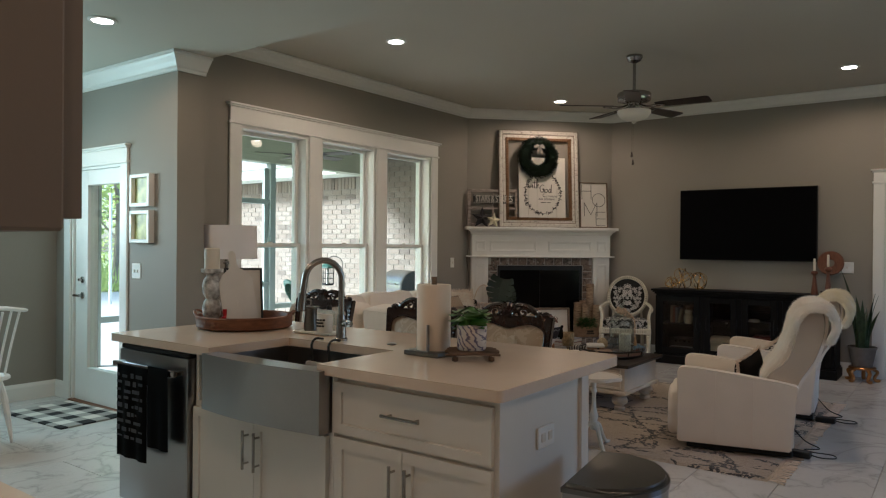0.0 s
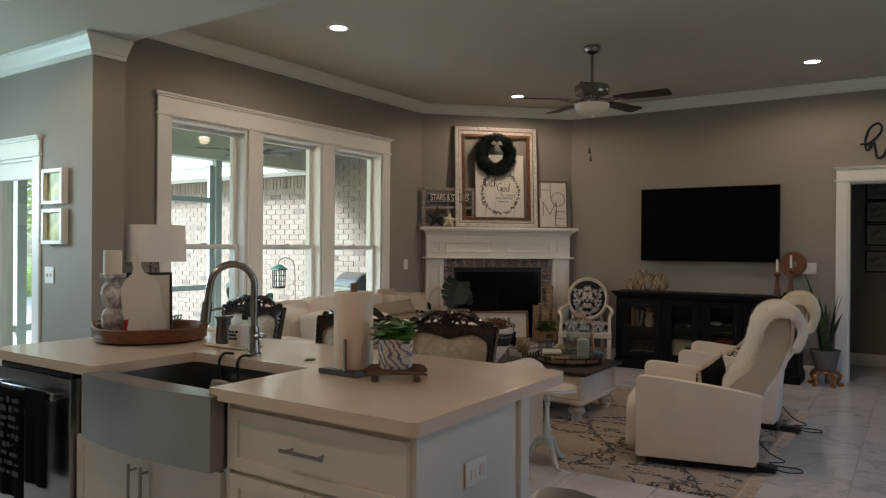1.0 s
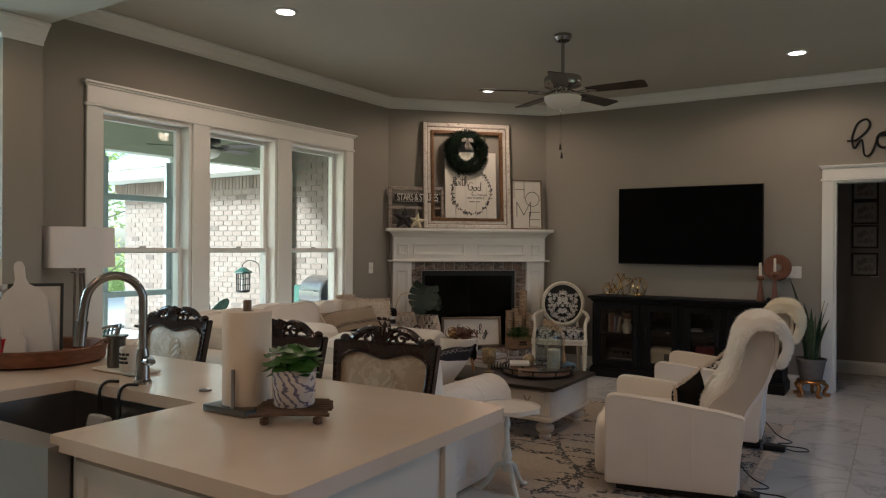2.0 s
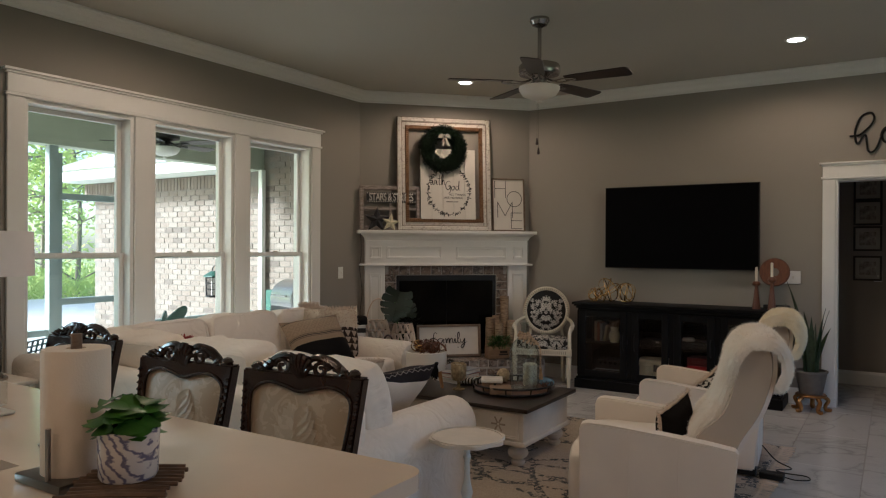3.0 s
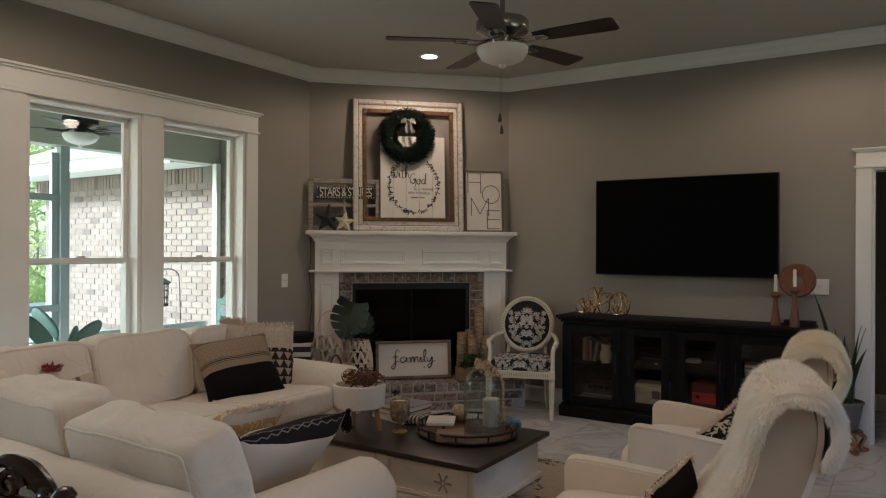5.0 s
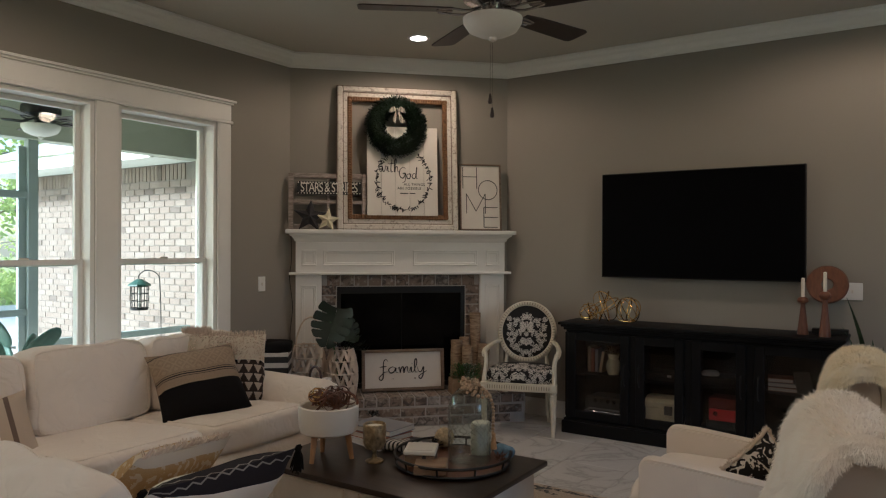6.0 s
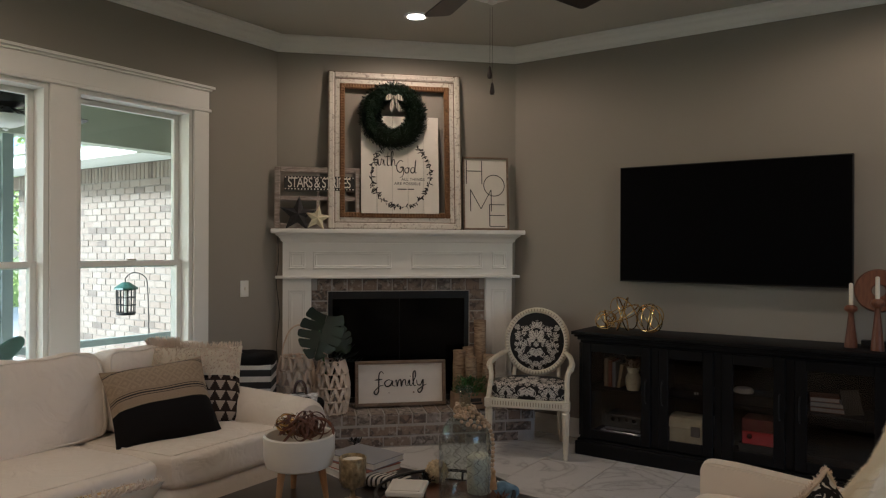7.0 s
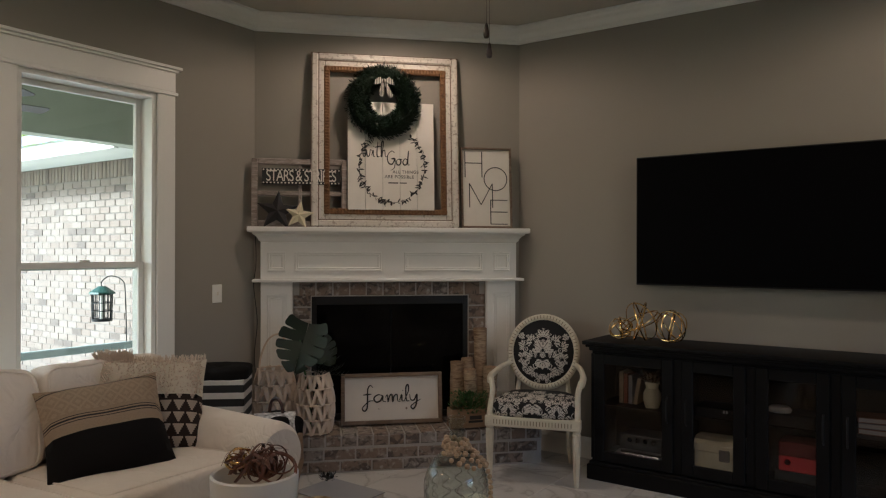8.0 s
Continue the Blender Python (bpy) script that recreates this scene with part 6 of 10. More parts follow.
# ---- round-backed armchair ----
def damask(name, mid, fold, slope):
    """Black cloth with a mirrored off-white motif: fans of acanthus leaves between small scrolls and rosettes."""
    m, n, l, b = node_kit(name, 0.85)
    x, y, z = axes(n, l, coords(n))
    f = lambda op, *a, **k: mathnode(n, l, op, *a, **k)
    ax = f("PINGPONG", x, fold)
    flow = noise_tex(n, l, combine(n, l, ax, f("ADD", z, y)), 34, 2, 0.6)
    ax = f("ABSOLUTE", f("MULTIPLY_ADD", f("SUBTRACT", flow, 0.5), 0.03, ax))
    cz = f("SUBTRACT", f("ADD", f("MULTIPLY_ADD", f("SUBTRACT", flow, 0.5), 0.025, z), f("MULTIPLY", y, slope)), mid)
    wob = noise_tex(n, l, coords(n), 60, 2)

    def polar(cx, cy):
        dx, dy = f("SUBTRACT", ax, cx), f("SUBTRACT", cz, cy)
        r = f("SQRT", f("ADD", f("MULTIPLY", dx, dx), f("MULTIPLY", dy, dy)))
        return f("MULTIPLY_ADD", f("SUBTRACT", wob, 0.5), 0.01, r), f("ARCTAN2", dx, dy)

    def petals(cx, cy, rad, count, cut, hub):
        """A flower of count petals with dark veins and a dark ring round its hub."""
        r, a = polar(cx, cy)
        wave = f("ABSOLUTE", f("SINE", f("MULTIPLY", a, count / 2)))
        rim = f("MULTIPLY", f("MULTIPLY_ADD", wave, cut, 1 - cut), rad)
        k = f("LESS_THAN", r, rim)
        vein = f("GREATER_THAN", f("ABSOLUTE", f("SINE", f("MULTIPLY", a, count))), 0.22)
        vein = f("MAXIMUM", vein, f("LESS_THAN", r, hub * 0.8))
        return f("MULTIPLY", f("MULTIPLY", k, vein), f("GREATER_THAN", f("ABSOLUTE", f("SUBTRACT", r, hub)), rad * 0.055))

    def scroll(cx, cy, rad, w):
        """A curl that winds inwards once."""
        r, a = polar(cx, cy)
        turn = f("MULTIPLY_ADD", a, rad * 0.07, rad * 0.78)
        return f("MAXIMUM", f("LESS_THAN", f("ABSOLUTE", f("SUBTRACT", r, turn)), w), f("LESS_THAN", r, rad * 0.22))

    def leaf(cx, cy, deg, long, wide):
        """A pointed acanthus leaf with a toothed edge and a dark midrib."""
        sn, cs = math.sin(radians(deg)), math.cos(radians(deg))
        u = f("MULTIPLY_ADD", ax, sn, f("MULTIPLY_ADD", cz, cs, -cx * sn - cy * cs))
        v = f("ABSOLUTE", f("MULTIPLY_ADD", ax, cs, f("MULTIPLY_ADD", cz, -sn, -cx * cs + cy * sn)))
        teeth = f("PINGPONG", f("MULTIPLY_ADD", v, 0.9, u), 0.0075)
        body = f("MULTIPLY", f("MULTIPLY", u, f("SUBTRACT", long, u)), 4 * wide / long ** 2)
        k = f("LESS_THAN", f("MULTIPLY_ADD", teeth, 1.1, v), body)
        return f("MULTIPLY", k, f("GREATER_THAN", v, 0.0021))

    fans = ((0.0, 0.03, 0.082, 0.019, (0, 30, 60, 90)), (0.0, -0.035, 0.07, 0.018, (180, 148, 116)), (0.0, 0.112, 0.066, 0.017, (0, 32, 64)), (0.072, -0.02, 0.06, 0.017, (18, 60, 102)),
            (0.072, 0.085, 0.06, 0.016, (5, 45, 85, 125)), (0.052, -0.11, 0.06, 0.017, (65, 105, 145, 190)), (0.0, -0.125, 0.06, 0.017, (180, 145)), (0.13, -0.03, 0.052, 0.016, (0, 50, 130, 175)),
            (0.125, 0.05, 0.05, 0.016, (20, 70, 120)), (0.1, -0.09, 0.05, 0.016, (60, 110, 160)), (0.03, 0.0, 0.04, 0.012, (75, 120)), (0.025, 0.075, 0.038, 0.012, (60, 100)))
    k = None
    for cx, cy, long, wide, turns in fans:
        for q, deg in enumerate(turns):
            one = leaf(cx, cy, deg, long * (1.0, 1.12, 0.94)[q % 3], wide)
            k = one if k is None else f("MAXIMUM", k, one)
    for q in (petals(0.0, 0.0, 0.022, 10, 0.5, 0.008), petals(0.15, 0.12, 0.024, 7, 0.5, 0.007), scroll(0.04, 0.03, 0.024, 0.0032), scroll(0.115, 0.03, 0.02, 0.003), scroll(0.042, 0.1, 0.018, 0.003), scroll(0.042, -0.075, 0.022, 0.0032), scroll(0.1, -0.055, 0.018, 0.003), scroll(0.035, -0.175, 0.018, 0.003)):
        k = f("MAXIMUM", k, q)
    l.new(mixcol(n, l, k, (0.006, 0.006, 0.007), (0.56, 0.53, 0.48)), b.inputs["Base Color"])
    bumped(n, l, b, k, 0.2, 0.001)
    return m


def combine(n, l, a, b):
    c = n.new("ShaderNodeCombineXYZ")
    l.new(a, c.inputs[0])
    l.new(b, c.inputs[1])
    return c.outputs[0]


DAMASK = damask("black_and_white_damask", 0.74, 0.35, 0.0)
SEAT_DAMASK = damask("black_and_white_damask_seat", 0.40, 0.15, 0.55)
# brown of the strips that paint the shade inside the chair's flutes
FLUTE_SHADE = shader("brown_flute_shade", (0.25, 0.205, 0.14), 0.6, vary=0.3, scale=20)
CREAM = shader("aged_cream_chair_paint", (0.66, 0.61, 0.49), 0.55, vary=0.12, scale=14, fine=60, bump=0.15)
ac = thing("armchair", pose(-3.256, 8.34, 0, 0, 0, 18.7), "cream carved armchair with black and white damask", "armchair")
for x, y, name in ((-0.27, -0.22, "front_leg"), (0.27, -0.22, "front_leg"), (-0.18, 0.2, "rear_leg"), (0.18, 0.2, "rear_leg")):
    bm = bmesh.new()
    if name == "front_leg":
        lathe(bm, [(0, 0), (0.013, 0), (0.017, 0.02), (0.014, 0.03), (0.021, 0.25), (0.026, 0.31), (0.028, 0.32), (0.022, 0.33), (0.028, 0.345), (0, 0.345)], 12, (x, y, 0))
        ribs = bmesh.new()
        for k in range(8):
            a = 2 * math.pi * k / 8
            tube(ribs, [(x + 0.014 * math.cos(a), y + 0.014 * math.sin(a), 0.04), (x + 0.024 * math.cos(a), y + 0.024 * math.sin(a), 0.3)], 0.003, 5)
        tagged(part("fluting", ribs, CREAM, ac, "carved flutes of the leg"), kind="stuff")
        box(bm, x - 0.028, x + 0.028, y - 0.028, y + 0.028, 0.345, 0.41, 0.004)
        lathe(bm, [(0.016, 0.0), (0.02, 0.003), (0.016, 0.005), (0.009, 0.002), (0.006, 0.006), (0, 0.007)], 14, (x, y - 0.027, 0.378), pose(0, 0, 0, 90))
    else:
        tube(bm, smooth_path([(x * 1.02, y + 0.07, 0.0), (x, y + 0.03, 0.15), (x, y, 0.38), (x * 0.95, y + 0.02, 0.5), (x * 0.9, y + 0.05, 0.62)], 4), 0.02, 8, taper=lambda t: 0.7 + 0.45 * math.sin(math.pi * min(1, t * 1.2)))
    part(name, bm, CREAM, ac)
part("seat_rail", boxes((-0.295, 0.295, -0.245, -0.205, 0.345, 0.405), (-0.22, 0.22, 0.19, 0.225, 0.345, 0.405), bevel=0.004), CREAM, ac)
bm = bmesh.new()
prism(bm, [(-0.29, -0.2), (-0.255, -0.2), (-0.185, 0.2), (-0.22, 0.2)], 0.345, 0.405)
prism(bm, [(0.255, -0.2), (0.29, -0.2), (0.22, 0.2), (0.185, 0.2)], 0.345, 0.405)
part("side_rail", bm, CREAM, ac)
bm = bmesh.new()
for k in range(26):
    x = -0.24 + k * 0.0192
    box(bm, x - 0.0026, x + 0.0026, -0.2475, -0.244, 0.362, 0.39, 0.001)
tagged(part("fluting", bm, FLUTE_SHADE, ac, "brown strips painted as the shade in the flutes"), kind="stuff")
bm = bmesh.new()
vs = puff(bm, 0.56, 0.44, 0.13, pose(0, -0.01, 0.45), 4.5, 12, 0.004, 1)
for v in vs:
    v.co.x *= 1 - 0.28 * max(0, (v.co.y + 0.1) / 0.4)
part("seat", bm, SEAT_DAMASK, ac, "black and white damask seat")
back = pose(0, 0.25, 0.755, -9, 0, 0)
bm = bmesh.new()
ell = lambda a, rx, rz, y=0.0: Vector((rx * math.cos(a), y, rz * math.sin(a)))
tube(bm, [ell(2 * math.pi * k / 48, 0.225, 0.235) for k in range(48)], 0.024, 10, closed=True)
frame_ob = part("back_frame", moved(bm, back), CREAM, ac)
bm = bmesh.new()
for k in range(64):
    a = 2 * math.pi * k / 64
    p = ell(a, 0.226, 0.236, -0.024)
    box(bm, -0.011, 0.011, -0.0015, 0.003, -0.0022, 0.0022, 0.0008, mat=pose(*p, 0, -math.degrees(a), 0))
tagged(part("back_fluting", moved(bm, back), FLUTE_SHADE, frame_ob, "brown strips painted as the shade in the flutes"), kind="stuff")
bm = bmesh.new()
rings = []
for t in (1.0, 0.9, 0.7, 0.45, 0.2):
    rings.append([bm.verts.new(ell(2 * math.pi * k / 40, 0.208 * t, 0.218 * t, -0.012 - 0.03 * (1 - t * t))) for k in range(40)])
for a, b in zip(rings, rings[1:]):
    for k in range(40):
        bm.faces.new((a[k], a[(k + 1) % 40], b[(k + 1) % 40], b[k]))
bm.faces.new(rings[-1])
rear_ring = [bm.verts.new(ell(2 * math.pi * k / 40, 0.208, 0.218, 0.012)) for k in range(40)]
for k in range(40):
    bm.faces.new((rings[0][(k + 1) % 40], rings[0][k], rear_ring[k], rear_ring[(k + 1) % 40]))
bm.faces.new(rear_ring[::-1])
part("back_pad", moved(bm, back), DAMASK, ac, "oval damask back pad")
for s in (-1, 1):
    bm = bmesh.new()
    tube(bm, smooth_path([(s * 0.215, 0.24, 0.68), (s * 0.26, 0.13, 0.665), (s * 0.29, 0.0, 0.64), (s * 0.295, -0.09, 0.625), (s * 0.285, -0.12, 0.6)], 5), 0.02, 8, taper=lambda t: 0.8 + 0.4 * t)
    tube(bm, smooth_path([(s * 0.288, -0.115, 0.625), (s * 0.27, -0.14, 0.55), (s * 0.275, -0.19, 0.45), (s * 0.275, -0.22, 0.4)], 5), 0.018, 8)
    part("arm", bm, CREAM, ac)


# ---- things on and in the console ----
bm_rng = random.Random(8)
orb_home = thing("wire_orb_ornament", pose(-2.655, 8.6, QZ), "three linked gold wire orbs on the console", "ornament")
for x, z, r in ((-0.14, 0.074, 0.072), (-0.01, 0.126, 0.124), (0.18, 0.102, 0.1)):
    for k in range(5):
        bm = bmesh.new()
        tilt = pose(x, bm_rng.uniform(-.02, .02), z, bm_rng.uniform(-75, 75), bm_rng.uniform(-60, 60), 36 * k)
        tube(bm, [tilt @ Vector((r * math.cos(2 * math.pi * i / 36), 0, r * math.sin(2 * math.pi * i / 36))) for i in range(36)], 0.0048, 6, closed=True, flat=0.6)
        for v in bm.verts:
            v.co.z = max(v.co.z, 0.003)
        part("ring", bm, GOLD, orb_home)
disc = bmesh.new()
lathe(disc, [(0.041, -0.012), (0.122, -0.016), (0.131, 0.0), (0.122, 0.016), (0.041, 0.012), (0.036, 0.0), (0.041, -0.012)], 40)
dk = thing("wooden_disc", pose(-1.12, 8.73, QZ, 0, 0, 0), "brown wooden disc with a round hole on a stand", "ornament")
part("disc", moved(disc, pose(0, 0, 0.338, 84, 0, 0)), RED_WOOD, dk)
part("stand", boxes((-0.09, 0.13, -0.04, 0.03, 0.0, 0.035), (-0.022, -0.006, -0.008, 0.008, 0.035, 0.222), bevel=0.003), BLACK, dk, "black stand")


def candlestick(m, h, label):
    ob = thing("candlestick", m, label, "candlestick", "wooden candlesticks")
    bm = bmesh.new()
    lathe(bm, [(0, 0), (0.036, 0), (0.035, 0.02), (0.022, h * 0.5), (0.015, h * 0.78), (0.017, h * 0.82), (0.034, h * 0.87), (0.037, h * 0.92), (0.03, h * 0.97), (0.018, h), (0, h)], 20)
    part("stem", bm, RED_WOOD, ob)
    bm = bmesh.new()
    lathe(bm, [(0, h), (0.012, h), (0.0115, h + 0.125), (0.006, h + 0.13), (0, h + 0.131)], 14)
    part("candle", bm, CANDLE, ob, "white taper candle")


candlestick(pose(-1.255, 8.60, QZ), 0.255, "short turned reddish wooden candlestick with white candle")
candlestick(pose(-1.115, 8.53, QZ), 0.30, "tall turned reddish wooden candlestick with white candle")


def book(name, m, w, d, h, cover, label, group="", spine=False):
    ob = thing(name, m, label, "book", group)
    part("cover", boxes((0, w, 0, d, 0, 0.003), (0, w, 0, d, h - 0.003, h), (0, 0.003, 0, d, 0.003, h - 0.003)), cover, ob, smooth=False)
    if spine:
        part("spine", boxes((0, w, -0.004, -0.001, 0, h), bevel=0.0008), cover, ob)
    part("page_block", boxes((0.003, w - 0.004, 0.004, d - 0.004, 0.003, h - 0.003)), OFFWHITE, ob, smooth=False)
    return ob


COVERS = [shader("book_cover_tan", (0.42, 0.33, 0.22), 0.6), shader("book_cover_grey", (0.25, 0.25, 0.27), 0.6), shader("book_cover_white", (0.7, 0.68, 0.65), 0.5), shader("book_cover_rust", (0.33, 0.12, 0.07), 0.6)]
for k in range(4):
    book("upright_book", pose(-2.80 + k * 0.03, 8.6, 0.47, 0, -90 if k < 3 else -80, 0) @ pose(0, 0, -0.02), 0.2 - 0.01 * k, 0.14, 0.024, COVERS[(0, 3, 1, 0)[k]], "upright book behind the console's glass", "console books", True)
jar = thing("flower_vase", pose(-2.585, 8.58, 0.47), "cream ruffled vase inside the console", "vase")
bm = bmesh.new()
lathe(bm, [(0, 0), (0.042, 0), (0.055, 0.05), (0.052, 0.09), (0.036, 0.12), (0.046, 0.16), (0.042, 0.16), (0.032, 0.12), (0.046, 0.09), (0.048, 0.05), (0, 0.01)], 20)
part("vase_body", bm, CREAM_TIN, jar)
bm = bmesh.new()
bushy(bm, 90, 0.045, 0.06, random.Random(2), (0.03, 0.05), 0.02)
part("dried_flowers", moved(bm, pose(0, 0, 0.14)), CRATE, jar)
single("disc_player", boxes((-0.14, 0.14, -0.11, 0.11, 0.0, 0.048), bevel=0.004), STEEL, pose(-2.655, 8.60, 0.135), "slim silver media player inside the console", "media player")
dp = thing("disc_player", pose(-2.63, 8.60, 0.183), "black media player with bright round knobs in the console", "media player")
part("case", boxes((-0.13, 0.13, -0.10, 0.10, 0.0, 0.115), bevel=0.004), BLACK, dp)
part("faceplate", boxes((-0.125, 0.125, -0.103, -0.1, 0.012, 0.026)), STEEL, dp, "thin silver strip", smooth=False)
for k in range(4):
    bm = bmesh.new()
    lathe(bm, [(0, -0.014), (0.013, -0.012), (0.016, 0), (0, 0)], 14, (-0.07 + 0.05 * k, -0.1, 0.085), pose(0, 0, 0, -90) @ pose(0, 0, 0, 180))
    part("knob", bm, CHROME, dp)
cream = thing("cream_box", pose(-2.175, 8.6, 0.135), "cream keepsake box with a dark clasp in the console", "box")
part("box_body", boxes((-0.13, 0.13, -0.1, 0.1, 0.0, 0.135), bevel=0.004), CREAM_TIN, cream)
bm = bmesh.new()
arch = [(-0.103, 0.137), (-0.103, 0.175), (-0.085, 0.2), (-0.045, 0.212), (0.045, 0.212), (0.085, 0.2), (0.103, 0.175), (0.103, 0.137)]
prism(bm, arch, -0.133, 0.133, Matrix(((0, 0, 1, 0), (1, 0, 0, 0), (0, 1, 0, 0), (0, 0, 0, 1))))
bmesh.ops.recalc_face_normals(bm, faces=bm.faces[:])
part("lid", bm, CREAM_TIN, cream, smooth=False)
part("clasp", boxes((0.012, 0.07, -0.112, -0.1, 0.09, 0.155), bevel=0.003), CEMENT, cream, "dark square clasp")
cb = thing("cable_box", pose(-2.17, 8.60, 0.47), "black cable box on the console's shelf", "media player")
part("case", boxes((-0.13, 0.13, -0.1, 0.1, 0, 0.06), bevel=0.004), BLACK, cb)
part("display", boxes((0.028, 0.038, -0.1025, -0.1, 0.034, 0.05), (0.044, 0.054, -0.1025, -0.1, 0.034, 0.05)), OFFWHITE, cb, "small pale display bars", smooth=False)
single("media_box", boxes((-0.13, 0.13, -0.1, 0.1, 0, 0.068), bevel=0.004), BLACK, pose(-1.78, 8.62, 0.47), "black media box under the white router", "media player")
bm = bmesh.new()
lathe(bm, [(0, 0), (0.058, 0), (0.064, 0.012), (0.05, 0.03), (0, 0.034)], 24)
single("router", bm, CERAMIC, pose(-1.855, 8.585, 0.538), "small white round router on a black media box", "router")
single("storage_case", boxes((-0.125, 0.125, -0.09, 0.09, 0.0, 0.098), bevel=0.004), BLACK, pose(-1.745, 8.60, 0.135), "black case under the red box in the console", "box")
rb = thing("red_box", pose(-1.745, 8.58, 0.233), "red lacquered box with a dark top in the console", "box")
part("box_body", boxes((-0.1, 0.1, -0.09, 0.09, 0.0, 0.082), bevel=0.004), RED, rb)
part("lid", boxes((-0.1, 0.1, -0.09, 0.09, 0.084, 0.16), bevel=0.004), shader("dark_red", (0.13, 0.015, 0.018), 0.4), rb, "darker red lid")
bm = bmesh.new()
lathe(bm, [(0, -0.008), (0.016, -0.006), (0.016, 0), (0, 0)], 14, (-0.055, -0.09, 0.05), pose(0, 0, 0, -90) @ pose(0, 0, 0, 180))
part("round_badge", bm, CHROME, rb)
single("tablet", boxes((-0.06, 0.06, -0.004, 0.004, 0.0, 0.15), bevel=0.003), CEMENT, pose(-1.235, 8.60, 0.47, 0, 0, 0) @ pose(0, 0, 0, -20, 0, 40), "pale tablet leaning in the console", "tablet")
for k in range(3):
    book("flat_book", pose(-1.47, 8.58, 0.47 + 0.03 * k, 0, 0, 4 * k), 0.2 - 0.02 * k, 0.16, 0.028, COVERS[(3, 1, 3)[k]], "book lying flat on the console's shelf", "console books")

# black speaker end beside the console, and the snake plant
sp = thing("snake_plant", pose(-0.80, 8.58, 0.155), "tall snake plant in a grey metal pot", "plant")
bm = bmesh.new()
lathe(bm, [(0, 0), (0.09, 0), (0.095, 0.01), (0.128, 0.185), (0.136, 0.19), (0.136, 0.205), (0.124, 0.205), (0.118, 0.185), (0, 0.178)], 28)
part("pot", bm, CEMENT, sp)
SNAKE = shader("snake_plant_leaf", (0.007, 0.022, 0.010), 0.4, vary=0.5, scale=22, fine=70, bump=0.1, hue=(0.032, 0.06, 0.026))
rng = random.Random(9)
for k in range(10):
    a, h = 0.63 * k + rng.uniform(-.3, .3), rng.uniform(0.4, 0.86)
    bm = bmesh.new()
    bx, by = 0.05 * math.cos(a), 0.05 * math.sin(a)
    lean = rng.uniform(0.06, 0.26)
    prev = None
    for i in range(9):
        t = i / 8
        w = 0.025 * (0.7 + 0.5 * math.sin(math.pi * min(1, t * 1.1))) * (1 - t ** 4) + 0.001
        c = Vector((bx + math.cos(a) * lean * t * t, by + math.sin(a) * lean * t * t, 0.165 + h * t))
        tw = a + 1.2 + 0.7 * t
        s = Vector((math.cos(tw), math.sin(tw), 0))
        row = [bm.verts.new(c - s * w), bm.verts.new(c + Vector((-s.y, s.x, 0)) * w * 0.35), bm.verts.new(c + s * w), bm.verts.new(c + Vector((-s.y, s.x, 0)) * (w * 0.35 - 0.004))]
        if prev:
            for q in range(4):
                bm.faces.new((prev[q], prev[(q + 1) % 4], row[(q + 1) % 4], row[q]))
        else:
            bm.faces.new(row[::-1])
        prev = row
    bm.faces.new(prev)
    part("leaf_blade", bm, SNAKE, sp)
gs = thing("plant_stand", pose(-0.80, 8.58, 0), "gilded carved plant stand under the snake plant", "plant stand")
bm = bmesh.new()
lathe(bm, [(0, 0.125), (0.1, 0.125), (0.125, 0.135), (0.128, 0.145), (0.12, 0.154), (0, 0.154)], 28)
part("top", bm, BRASS, gs)
for k in range(5):
    a = 2 * math.pi * k / 5 + 0.3
    c, s = math.cos(a), math.sin(a)
    bm = bmesh.new()
    tube(bm, smooth_path([(0.1 * c, 0.1 * s, 0.13), (0.14 * c, 0.14 * s, 0.1), (0.115 * c, 0.115 * s, 0.05), (0.12 * c, 0.12 * s, 0.02), (0.15 * c, 0.15 * s, 0.012), (0.155 * c, 0.155 * s, 0.028)], 4), 0.02, 7, flat=0.8)
    part("leg", bm, BRASS, gs)

